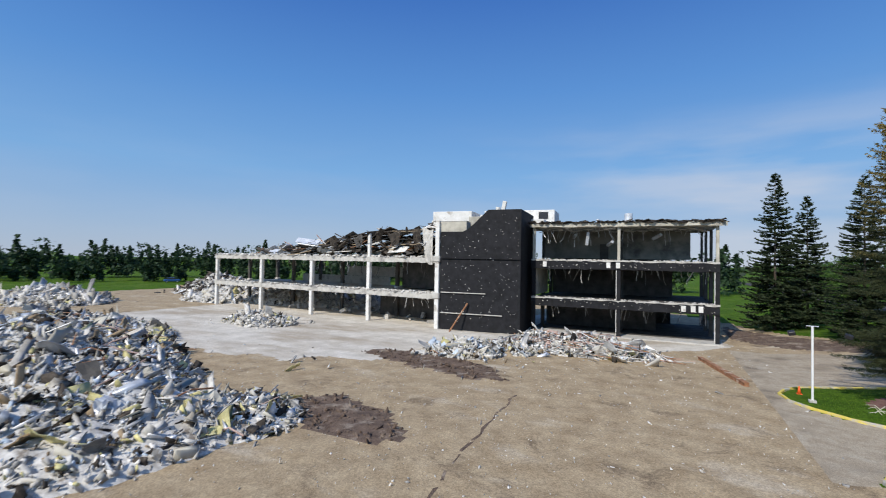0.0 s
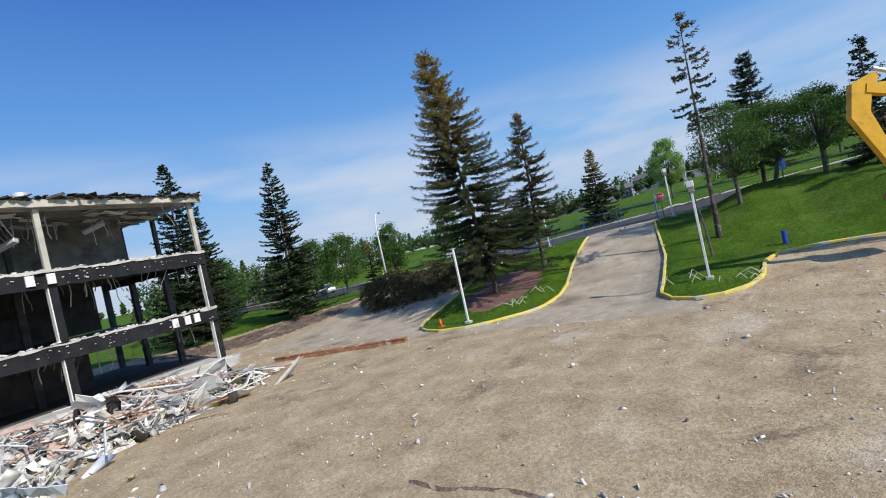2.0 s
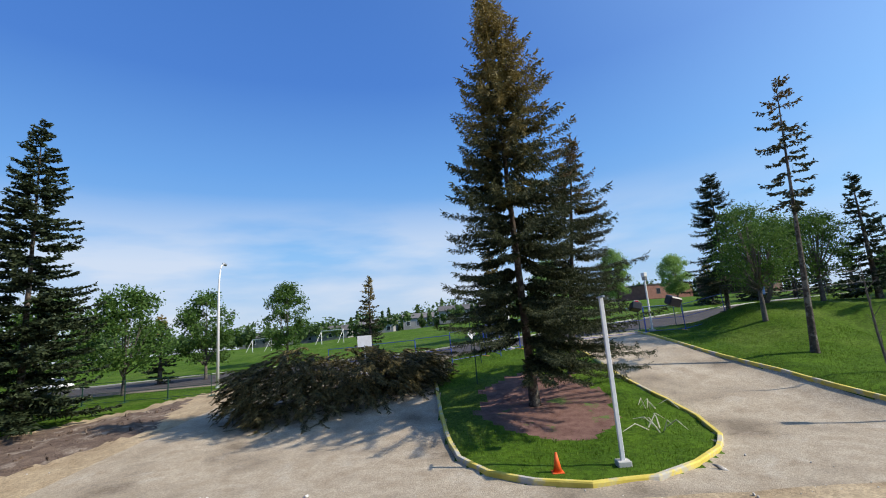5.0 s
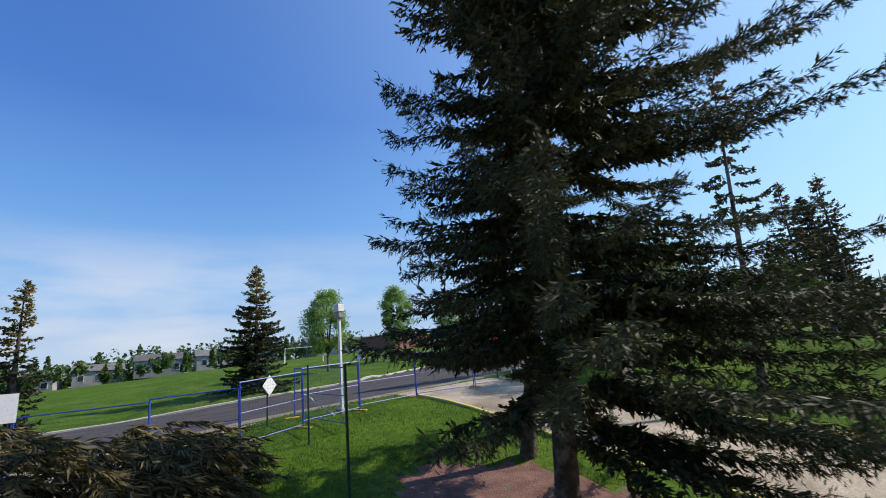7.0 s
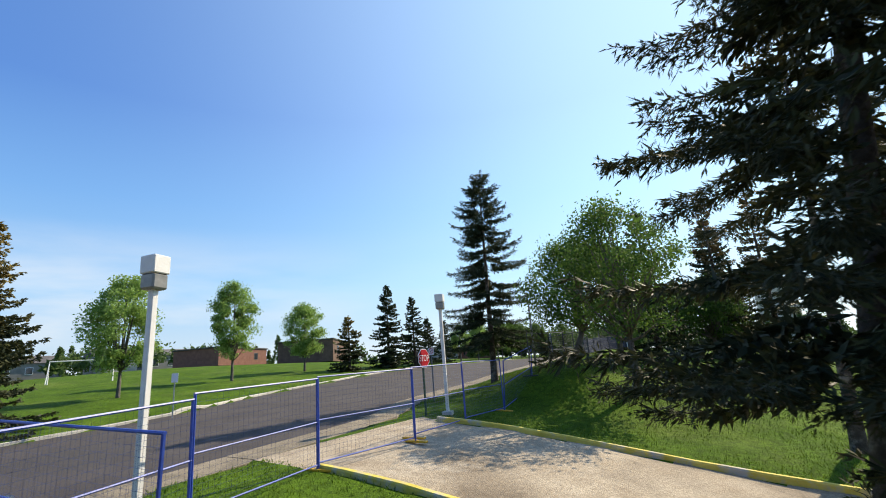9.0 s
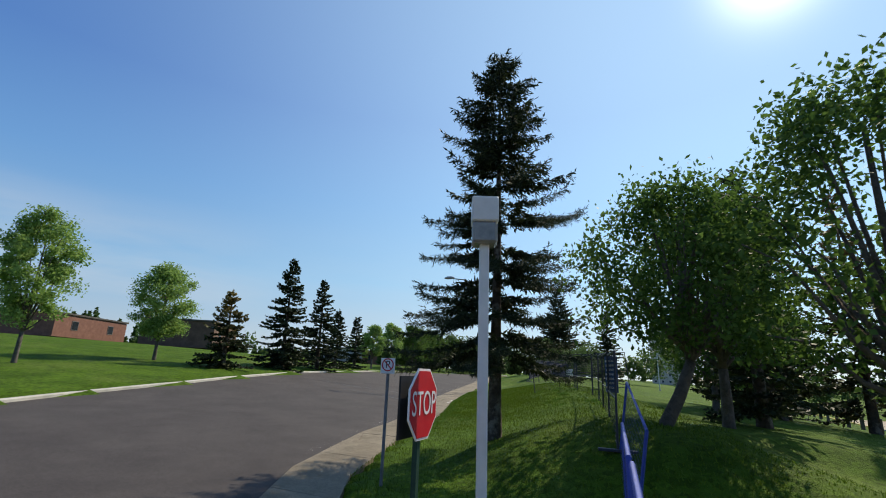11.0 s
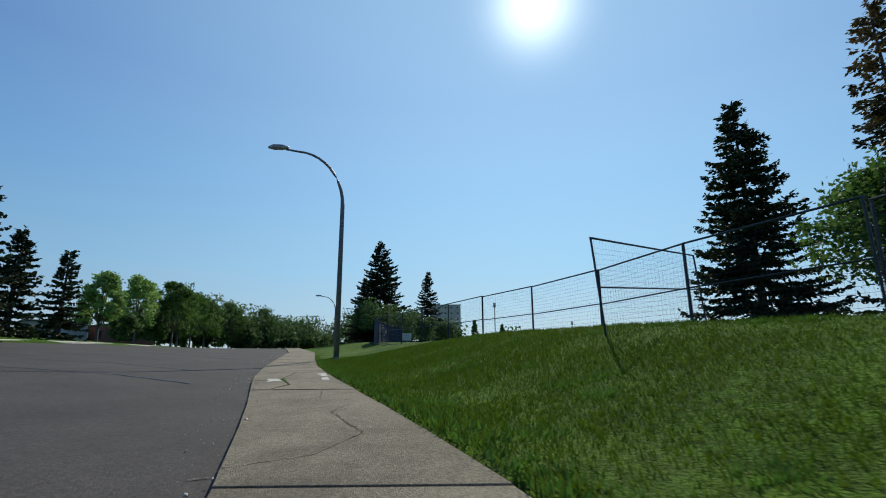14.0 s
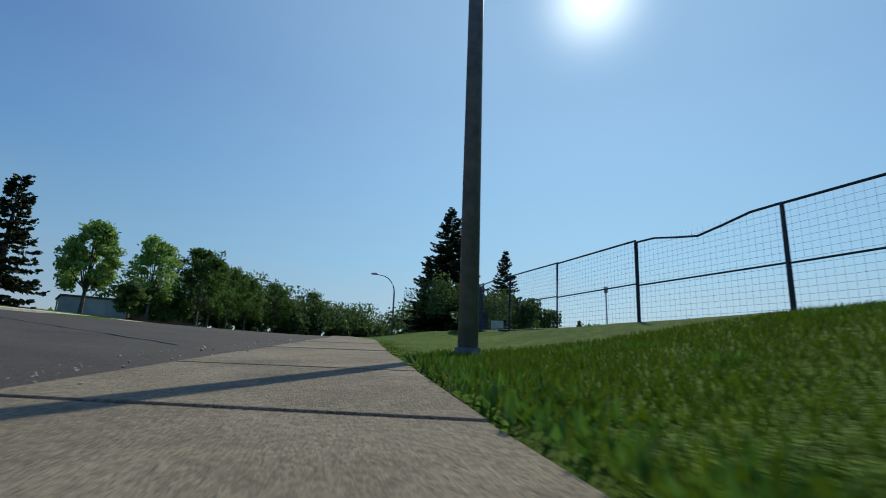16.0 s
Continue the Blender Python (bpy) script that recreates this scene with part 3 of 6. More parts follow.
def spruce_arrays(h, r, base, rng, step=0.42, per=6, droop=0.25, hang=0.5, fine=1.0, gaps=0.0, slim=0.8, width=0.06, shy=1.0, lift=0.0, longest=0.85, face=1.1, taper=1.0, jit=0.14):
    """Tufts of a spruce: whorls of boughs that sink and lift at their tips, with twigs to both sides."""
    S, D, L, W = [], [], [], []
    z = base
    while z < h - 0.25:
        f = (z - base) / (h - base)
        reach = r * (1 - f) ** slim + 0.12
        for _ in range(max(3, int(per * (1 - 0.35 * f)))):
            if rng.random() < gaps:
                continue
            az = rng.uniform(0, 2 * math.pi)
            open_side = max(0.0, math.cos(az - face))
            if lift and z < lift and open_side > 0.0:
                continue
            ln = reach * rng.uniform(0.62, 1.08) * (1 - (1 - shy) * open_side)
            out = np.array([math.cos(az), math.sin(az), 0])
            side = np.array([-out[1], out[0], 0])
            sink = droop * (1 - 1.5 * f) + rng.normal(0, 0.06)
            n = max(3, int(ln / 0.16 * fine))
            s = (np.arange(n) + rng.uniform(0.2, 0.8, n)) / n
            s = 0.12 + 0.88 * s
            pz = -sink * ln * s + 0.28 * ln * np.maximum(s - 0.45, 0) ** 1.5
            p = out[None] * (ln * s)[:, None] + np.array([0, 0, z + rng.uniform(-jit, jit)]) + np.array([0, 0, 1]) * pz[:, None]
            for sg in (-1, 1, 0):
                tl = (0.18 + 0.34 * ln * (1 - s) ** 0.75 * (0.55 if sg else 0.35)) * rng.uniform(0.7, 1.25, n)
                tl = np.minimum(tl, longest)
                dirs = out[None] * rng.uniform(0.35, 0.8, n)[:, None] + side[None] * (sg * rng.uniform(0.5, 1.0, n))[:, None]
                dirs = dirs + np.array([0, 0, -1]) * (hang * rng.uniform(0.1, 1.0, n) - 0.12)[:, None]
                S.append(p), D.append(dirs), L.append(tl), W.append(width * rng.uniform(0.7, 1.3, n) * np.where(s < 0.55, 1.0, taper))
            tip = p[-1:] - out * 0.1
            S.append(tip), D.append(out[None] + np.array([[0, 0, 0.35]])), L.append(np.array([0.32])), W.append(np.array([width]))
        z += step * rng.uniform(0.75, 1.25) * (1 - 0.45 * f)
    n = 40
    zz = rng.uniform(h - 1.3, h, n)
    a = rng.uniform(0, 6.28, n)
    S.append(np.stack([0 * a, 0 * a, zz], 1)), D.append(np.stack([np.cos(a), np.sin(a), 0.9 + 0 * a], 1)), L.append(0.12 + 0.3 * (h - zz) / 1.3 + 0 * a), W.append(0.03 + 0 * a)
    return np.concatenate(S), np.concatenate(D), np.concatenate(L), np.concatenate(W)


def add_spruce(name, x, y, z, h, r, material, label, seed, base=1.0, trunk=0.2, lean=(0, 0), category="spruce tree", tuft=2, needled=0.0, **kw):
    rng = np.random.default_rng(seed)
    tree = empty(name, x, y, z - 0.05)
    tagged(tree, label, category)
    bm = bmesh.new()
    pts = [(lean[0] * t, lean[1] * t, h * t * 0.97 - 0.1) for t in (0, 0.02, 0.08, 0.3, 0.6, 1.0)]
    add_tube(bm, pts, [trunk * 1.5, trunk * 1.2, trunk, trunk * 0.75, trunk * 0.45, 0.02], 9)
    part("trunk", bm, M_BARK, tree, smooth=True)
    S, D, L, W = spruce_arrays(h, r, base, rng, **kw)
    dn = D / np.linalg.norm(D, axis=1, keepdims=True)
    S0, L0, W0 = S, L, W
    for k in range(tuft - 1):
        off = rng.uniform(0.1, 0.9, len(S0))
        D2 = dn + rng.normal(0, 0.6, dn.shape) + np.array([0, 0, -0.1])
        S, D = np.concatenate([S, S0 + dn * (L0 * off)[:, None]]), np.concatenate([D, D2])
        L, W = np.concatenate([L, L0 * rng.uniform(0.35, 0.65, len(L0))]), np.concatenate([W, W0 * 0.85])
    if needled:
        # the boughs that are passed close by carry thin shoots, three for each spray
        reach = r * np.clip(1 - (S[:, 2] - base) / (h - base), 0.05, 1) ** kw.get("slim", 0.8)
        low = (S[:, 2] < needled) & (np.hypot(S[:, 0], S[:, 1]) > 0.45 * reach)
        S1, D1, L1, W1 = S[low], D[low] / np.linalg.norm(D[low], axis=1, keepdims=True), L[low], W[low]
        S, D, L, W = S[~low], D[~low], L[~low], W[~low]
        for k in range(3):
            off = rng.uniform(0.0, 0.5, len(S1)) * (k > 0)
            S, D = np.concatenate([S, S1 + D1 * (L1 * off)[:, None]]), np.concatenate([D, D1 + rng.normal(0, 0.3, D1.shape)])
            L, W = np.concatenate([L, L1 * rng.uniform(0.45, 0.75, len(L1))]), np.concatenate([W, np.minimum(W1 * 0.5, 0.0135)])
    S = S + np.stack([lean[0] * S[:, 2] / h, lean[1] * S[:, 2] / h, 0 * S[:, 2]], 1)
    v, f = diamonds(S, D, L, W, rng)
    raw_mesh("crown", v, f, material, tree)
    return tree


def leaf_quads(centres, size, rng):
    n = len(centres)
    a, b = rng.normal(size=(n, 3)), rng.normal(size=(n, 3))
    a /= np.linalg.norm(a, axis=1, keepdims=True)
    b = np.cross(a, b)
    b /= np.maximum(np.linalg.norm(b, axis=1, keepdims=True), 1e-6)
    s = (size * rng.uniform(0.6, 1.3, n))[:, None]
    v = np.stack([centres - a * s, centres + b * s * 0.55, centres + a * s, centres - b * s * 0.55], 1)
    return v.reshape(-1, 3), np.arange(4 * n).reshape(-1, 4)


def add_leafy(name, x, y, z, h, r, material, label, seed, trunk=0.16, fork=0.3, clumps=46, leaves=220, size=0.13, upright=1.0, bark=None, category="tree", lean=0.0, tight=1.0):
    """A broadleaf tree: trunk, limbs that fork upward, and leaves in loose clumps at their ends."""
    rng = np.random.default_rng(seed)
    tree = empty(name, x, y, z - 0.05)
    tagged(tree, label, category)
    bm = bmesh.new()
    top = Vector((lean, lean * 0.4, h * fork))
    add_tube(bm, [(0, 0, -0.15), (0.02, 0, 0.15), (lean * 0.5, lean * 0.2, h * fork * 0.5), top], [trunk * 1.5, trunk * 1.15, trunk, trunk * 0.85], 9)
    part("trunk", bm, bark or M_BARKG, tree, smooth=True)
    bm = bmesh.new()
    cent = []
    for k in range(clumps):
        t = rng.uniform(0, 1) ** 0.8
        zz = h * (fork + 0.05 + (0.95 - fork) * t)
        prof = math.sin(math.pi * min(1, 0.16 + 0.8 * t ** upright)) ** 0.7
        rad = r * prof * math.sqrt(rng.uniform(0.12, 1))
        a = rng.uniform(0, 2 * math.pi)
        c = Vector((lean + rad * math.cos(a), lean * 0.4 + rad * math.sin(a), zz))
        cent.append(c)
        if k % 5 == 0:
            st = Vector((lean * 0.9, lean * 0.36, h * fork * 0.95 + 0.35 * (zz - h * fork) * rng.uniform(0.1, 0.8)))
            add_tube(bm, [st, st.lerp(c, 0.35) + Vector((0, 0, -0.02 * (c - st).length)), st.lerp(c, 0.7) + Vector((0, 0, 0.1 * (c - st).length)), c], [trunk * 0.5, trunk * 0.32, trunk * 0.16, 0.012], 5)
    add_tube(bm, [top, (lean, lean * 0.4, h * 0.62), (lean, lean * 0.4, h * 0.92)], [trunk * 0.85, trunk * 0.45, 0.02], 6)
    part("branchwork", bm, bark or M_BARKG, tree, smooth=True)
    cent = np.array([tuple(c) for c in cent])
    sc = r * rng.uniform(0.16, 0.34, clumps) * tight
    pts = np.repeat(cent, leaves, 0) + np.clip(rng.normal(size=(clumps * leaves, 3)), -1.9, 1.9) * np.repeat(sc, leaves)[:, None] * np.array([0.8, 0.8, 0.62])
    v, f = leaf_quads(pts, size, rng)
    raw_mesh("crown", v, f, material, tree)
    return tree


def L(x, y):
    return land1(x, y)


add_spruce("spruce", 36.8, 35.6, L(36.8, 35.6), 17.7, 5.5, M_SPRUCE, "tall drooping spruce with golden cones on a mulched island", 11, base=2.3, trunk=0.2, lean=(-2.4, 0.6), per=18, step=0.62, jit=0.1, droop=0.3, hang=0.95, slim=0.74, width=0.036, taper=0.6, fine=1.7, tuft=5, needled=8.0, shy=0.6, lift=2.5, longest=0.28)
add_spruce("spruce", 40.6, 33.1, L(40.6, 33.1), 11.9, 3.0, M_SPRUCEB, "dark spruce with brownish boughs behind the tall one", 12, base=2.9, trunk=0.19, lean=(-1.7, -1.0), per=8, step=0.42, droop=0.24, hang=0.7, width=0.034, taper=0.6, fine=1.8, tuft=5, needled=8.0, lift=2.6, shy=0.85, longest=0.28)
add_spruce("spruce", 40.4, 61.5, L(40.4, 61.5), 17.2, 4.2, M_SPRUCEG, "full green spruce on the lawn near the street", 13, base=0.9, per=8, droop=0.16, hang=0.3, width=0.065, fine=1.1, tuft=3)
add_spruce("spruce", 34.5, 71.0, L(34.5, 71.0), 20.0, 4.8, M_SPRUCEG, "tall green spruce behind the wrecked building", 14, base=1.2, per=8, droop=0.18, hang=0.3, width=0.09, fine=0.7, tuft=3)
add_spruce("spruce", 38.5, 74.0, L(38.5, 74.0), 17.0, 4.2, M_SPRUCEG, "green spruce close beside a taller one", 24, base=1.0, per=8, droop=0.18, hang=0.3, width=0.09, fine=0.7, tuft=3)
add_spruce("spruce", 53.82, 17.5, L(53.82, 17.5), 11.6, 2.9, M_SPRUCEG, "spruce with a bare lower trunk beside the sidewalk", 15, base=2.3, trunk=0.175, lean=(0.0, -0.4), per=9, step=0.46, droop=0.36, hang=0.6, gaps=0.0, slim=0.62, width=0.03, taper=0.6, fine=1.9, tuft=6, longest=0.34, shy=0.8, face=-0.7, needled=6.5)
add_spruce("spruce", 40.4, 21.2, L(40.4, 21.2), 14.2, 1.5, M_SPRUCEB, "thin half-bare spruce with tufts only near its top", 16, base=7.4, trunk=0.17, lean=(-0.9, -0.3), per=4, step=0.5, droop=0.3, hang=0.6, gaps=0.25, slim=0.45, width=0.05, tuft=4)
add_spruce("spruce", 47.3, 11.5, L(47.3, 11.5), 8.6, 1.9, M_SPRUCEG, "slim dark spruce on the grass bank", 17, base=0.8, per=7, width=0.05, tuft=4)
add_spruce("spruce", 46.1, -3.8, L(46.1, -3.8), 11.2, 3.2, M_SPRUCEG, "broad dark spruce inside the fence", 18, base=0.4, per=11, droop=0.2, width=0.06, fine=1.1, tuft=4)
add_spruce("spruce", 45.3, 2.0, L(45.3, 2.0), 11.4, 2.1, M_SPRUCEB, "narrow ragged spruce inside the fence", 19, base=1.0, per=7, gaps=0.12, width=0.055, tuft=3)
add_spruce("spruce", 42.5, 3.2, L(42.5, 3.2), 11.0, 2.3, M_SPRUCEB, "ragged spruce beside another inside the fence", 25, base=1.0, per=7, gaps=0.1, width=0.055, tuft=3)
add_spruce("spruce", 70.2, 34.6, L(70.2, 34.6), 9.9, 3.5, M_SPRUCE, "spruce with golden top on the playing field", 20, base=0.3, per=11, step=0.5, droop=0.24, slim=0.9, width=0.06, tuft=4)
for i, (x, y, top, r) in enumerate(((80.2, 4.6, 11.1, 2.3), (80.5, -1.6, 15.1, 2.8), (81.3, -7.0, 14.2, 2.4), (83.4, -12.3, 12.0, 1.8), (85.1, -18.0, 11.9, 1.8))):
    add_spruce("spruce", x, y, L(x, y), top - L(x, y), r, M_SPRUCEG if i else M_SPRUCE, "dark spruce in a row across the street", 30 + i, base=0.15, per=10, step=0.42, droop=0.3, width=0.09, tuft=2)["group"] = "spruces across the street"
for i, (x, y, top, r) in enumerate(((66.8, -47.2, 19.8, 5.4), (60.8, -58.0, 17.4, 3.2), (70.5, -58, 16.5, 2.8))):
    add_spruce("spruce", x, y, L(x, y), top - L(x, y), r, M_SPRUCEG, "dark spruce by the bend of the street", 40 + i, base=0.4, per=9, step=0.45, tuft=3, width=0.1)
for i, (x, y, top, r) in enumerate(((82.4, 16.3, 13.7, 1.8), (84.6, 7.1, 12.6, 2.0), (77.7, 26.5, 12.3, 2.1))):
    add_leafy("tree", x, y, L(x, y), top - L(x, y), r, M_LEAFL, "upright young tree with pale green leaves", 50 + i, trunk=0.12, fork=0.2, clumps=80, leaves=230, size=0.09, upright=1.3, tight=0.75)["group"] = "young trees along the field"
for i, (x, y, h, r, ln) in enumerate(((49.8, 17.0, 5.7, 2.7, -0.6), (46.2, 19.6, 7.3, 2.5, 0.0), (48.2, 5.0, 4.6, 2.1, 0.0), (45.6, 3.6, 5.0, 2.1, 0.3), (48.4, 14.2, 6.0, 2.4, 0.0))):
    add_leafy("tree", x, y, L(x, y), h, r, M_LEAF, "leafy ash tree on the grass inside the fence", 60 + i, trunk=0.14, fork=0.27, clumps=125, leaves=100, size=0.07, lean=ln, tight=0.6)["group"] = "ash trees inside the fence"
for i, (x, y, h, r) in enumerate(((70.0, 58.5, 8.6, 2.5), (60.0, 62.5, 7.8, 2.5), (50.0, 63.0, 7.6, 2.9), (53.0, 72.0, 8.0, 3.2), (45.0, 82.0, 8.5, 3.5))):
    add_leafy("tree", x, y, L(x, y), h, r, M_LEAF, "round leafy tree near the street", 70 + i, trunk=0.14, fork=0.16, clumps=60, leaves=130, size=0.13, tight=0.75)
add_spruce("spruce", 59.6, 66.6, L(59.6, 66.6), 6.4, 1.4, M_SPRUCE, "small spruce near the street", 75, base=0.2, per=6, tuft=4)
add_spruce("spruce", 63.0, 47.5, L(63, 47.5), 8.4, 1.7, M_SPRUCE, "narrow spruce with brownish top by the field", 76, base=0.3, per=6, tuft=4)
for i, (x, y, h, r) in enumerate(((88.0, -25.8, 5.9, 1.6), (91.0, -35.3, 6.9, 2.2), (90.0, -40.5, 7.4, 2.4), (93, -47, 7.2, 2.5), (95, -54, 7.6, 2.7), (97, -62, 8, 2.8), (97, -71, 8.4, 3.0), (94.5, -81, 8.4, 3.0))):
    add_leafy("tree", x, y, L(x, y), h, r, M_LEAFL if i < 2 else M_LEAF, "leafy tree with a grey trunk in a row at the bend", 90 + i, trunk=0.12, fork=0.22, clumps=60, leaves=110, size=0.14, upright=0.8, tight=0.62)["group"] = "trees at the bend"


# ---- wrecked building ----
def frame2(p0, p1):
    """A pose whose x runs from p0 to p1 along a front, with y into the building."""
    a = math.degrees(math.atan2(p1[1] - p0[1], p1[0] - p0[0]))
    return pose(p0[0], p0[1], 0, 0, 0, a), math.hypot(p1[0] - p0[0], p1[1] - p0[1])


building = empty("wrecked_building", 0, 0, 0)
tagged(building, "three storey office building half torn down", "building")
FZ = (4.0, 8.35, 12.8)


def bpart(name, bm, mat, m, label="", parent=None):
    bmesh.ops.transform(bm, matrix=m, verts=bm.verts)
    return part(name, bm, mat, parent or building, label)


def broken_beam(length, depth, high, rng, step=0.5):
    """A slab edge with an uneven, broken top and underside."""
    bm = bmesh.new()
    n = max(2, int(length / step))
    prev = None
    for i in range(n + 1):
        x = length * i / n
        a, b, c = rng.normal(0, 0.035), rng.normal(0, 0.03), rng.normal(0, 0.04)
        ring = [bm.verts.new((x, c, -high + b)), bm.verts.new((x, c, a)), bm.verts.new((x, depth, a * 0.5)), bm.verts.new((x, depth, -high))]
        if prev:
            for k in range(4):
                bm.faces.new((prev[k], prev[(k + 1) % 4], ring[(k + 1) % 4], ring[k]))
        else:
            bm.faces.new(ring[::-1])
        prev = ring
    bm.faces.new(prev)
    bmesh.ops.recalc_face_normals(bm, faces=bm.faces)
    return bm


rngb = np.random.default_rng(5)
# Dark grey with scattered paler patches.
M_DECK = surface("mottled_ceiling", (0.1, 0.09, 0.08), (0.2, 0.185, 0.165), 0.8, 0.95, 0.6, 12, (0.42, 0.4, 0.36), 0.5, (0.56, 0.62))
# Cream plaster lowered in tone for interior shade, with dirt patches on top.
M_WALLD = surface("shaded_dirty_plaster", (0.2, 0.185, 0.155), (0.34, 0.32, 0.27), 0.5, 0.95, 0.4, 12, (0.1, 0.09, 0.08), 0.4, (0.52, 0.68))
# right wing
mr, lr = frame2((7.6, 54.0), (26.9, 54.5))
# Slabs in M_SLAB carry the shade between storeys in their tone.
for z in FZ[:2]:
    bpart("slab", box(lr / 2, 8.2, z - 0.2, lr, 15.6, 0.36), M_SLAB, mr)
    bm = broken_beam(lr, 0.35, 0.95, rngb)
    bmesh.ops.translate(bm, vec=(0, -0.05, z), verts=bm.verts)
    bpart("edge_beam", bm, M_BLACK, mr, "black coated edge beam")
    bm = broken_beam(lr, 0.3, 0.14, rngb)
    bmesh.ops.translate(bm, vec=(0, -0.1, z + 0.08), verts=bm.verts)
    bpart("ledge", bm, M_CONC, mr, "pale broken concrete ledge")
    bm = broken_beam(15.6, 0.35, 0.95, rngb)
    bmesh.ops.transform(bm, matrix=pose(lr, 0.2, z, 0, 0, 90), verts=bm.verts)
    bpart("edge_beam", bm, M_BLACK, mr)
# Floor split in two: pale sunlit strip, then M_SLAB carrying interior shade.
bpart("floor", box(lr / 2, 1.0, 0.0, lr + 0.6, 2.6, 0.24), M_CONC, mr, "bare concrete ground floor, pale as its sunlit front strip")
bpart("floor", box(lr / 2, 9.25, 0.0, lr + 0.6, 13.9, 0.23), M_SLAB, mr, "ground floor slab darkened for interior shade")
# Inner columns use M_SLAB, their shade put into the colour.
for x in (0.25, lr / 2, lr - 0.2):
    for yy in (0.25, 5.6, 10.8, 15.6):
        for k in range(3):
            z0 = 0 if k == 0 else FZ[k - 1]
            w = 0.42 if k < 2 else 0.3
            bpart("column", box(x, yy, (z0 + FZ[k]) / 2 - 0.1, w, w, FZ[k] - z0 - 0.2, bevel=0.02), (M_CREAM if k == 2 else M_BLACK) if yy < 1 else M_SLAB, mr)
            if yy < 1 and k < 2 and x > 1:
                bpart("reveal", box(x - 0.24, yy, (z0 + FZ[k]) / 2 - 0.3, 0.06, 0.36, FZ[k] - z0 - 0.8), M_WHITE, mr, "white plaster reveal")
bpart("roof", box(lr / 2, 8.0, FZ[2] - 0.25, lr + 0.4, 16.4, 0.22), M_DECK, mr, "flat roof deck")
bm = broken_beam(lr + 0.8, 0.3, 0.42, rngb)
bmesh.ops.translate(bm, vec=(-0.2, -0.3, FZ[2] - 0.2), verts=bm.verts)
bpart("fascia", bm, M_CREAM, mr, "cream roof beam")
bm = bmesh.new()
for i in range(230):
    x = rngb.uniform(-0.3, lr + 0.5)
    add_box(bm, 0, 0, 0, rngb.uniform(0.2, 1.1), rngb.uniform(0.15, 0.6), rngb.uniform(0.02, 0.07), pose(x, rngb.uniform(-0.45, 0.3), FZ[2] - 0.12 + rngb.uniform(-0.12, 0.12), rngb.uniform(-25, 25), rngb.uniform(-15, 15), rngb.uniform(0, 180)))
bpart("torn_roofing", bm, M_TAR, mr, "torn brown and black roofing felt")
for i in range(9):
    yy = 0.7 + i * 0.9
    bpart("joist", box(lr / 2, yy, FZ[2] - 0.55, lr, 0.07, 0.28), M_STEEL if i else M_CONC, mr, "")
# inner walls
bpart("inner_wall", box((lr - 2.0) / 2, 6.6, (FZ[1] + FZ[2]) / 2, lr - 2.4, 0.16, FZ[2] - FZ[1] - 0.7), M_WALLD, mr, "dirty cream plaster wall, darkened for interior shade")
# Solid dark panel on the wall paints the doorway's shade.
bpart("doorway_shade", box(7.6, 6.5, FZ[1] + 1.1, 1.0, 0.06, 2.1), M_SLAB, mr, "dark panel for the shade in a doorway")
for z in FZ[:2]:
    bm = bmesh.new()
    for i in range(150):
        s_ = rngb.uniform(0.03, 0.16)
        add_box(bm, 0, 0, 0, s_ * rngb.uniform(0.8, 2.2), s_, s_ * 0.6, pose(rngb.uniform(0.2, lr - 0.2), rngb.uniform(-0.05, 0.7), z + 0.1 + s_ * 0.2, rngb.uniform(-20, 20), rngb.uniform(-20, 20), rngb.uniform(0, 180)))
    bpart("crumbs", bm, M_CHUNK, mr, "crumbs of broken concrete")["kind"] = "stuff"
    bm = bmesh.new()
    for i in range(60):
        s_ = rngb.uniform(0.02, 0.08)
        add_box(bm, rngb.uniform(0.2, lr - 0.2), -0.1, z - rngb.uniform(0.05, 0.85), s_ * rngb.uniform(0.8, 2.5), 0.06, s_)
    bpart("plaster_spots", bm, M_CONC, mr, "pale spots where the coating is torn")["kind"] = "stuff"
bm = bmesh.new()
for i in range(46):
    add_box(bm, 0, 0, 0, rngb.uniform(0.5, 1.3), rngb.uniform(0.4, 0.7), 0.03, pose(rngb.uniform(0.6, lr - 0.6), rngb.uniform(0.5, 6.0), FZ[2] - 0.75 + rngb.uniform(-0.12, 0.08), rngb.uniform(-14, 14), rngb.uniform(-14, 14), rngb.uniform(-8, 8)))
bpart("ceiling_tiles", bm, M_WHITE, mr, "remains of white ceiling tiles")["kind"] = "stuff"
bpart("inner_wall", box(0.4, 4.0, (FZ[0] + FZ[1]) / 2, 0.16, 7.0, FZ[1] - FZ[0] - 0.5), M_CREAM, mr)
# Added near-black walls hold interior shade and block light from behind.
bpart("back_wall", box(lr * 0.4, 15.9, 6.2, lr * 0.8, 0.3, 12.4), M_SLAB, mr, "back wall darkened for interior shade")
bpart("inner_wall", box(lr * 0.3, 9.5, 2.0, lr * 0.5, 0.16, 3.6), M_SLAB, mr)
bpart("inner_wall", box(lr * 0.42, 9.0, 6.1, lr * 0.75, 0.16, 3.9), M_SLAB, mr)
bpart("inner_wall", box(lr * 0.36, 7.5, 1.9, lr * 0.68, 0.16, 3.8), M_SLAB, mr)


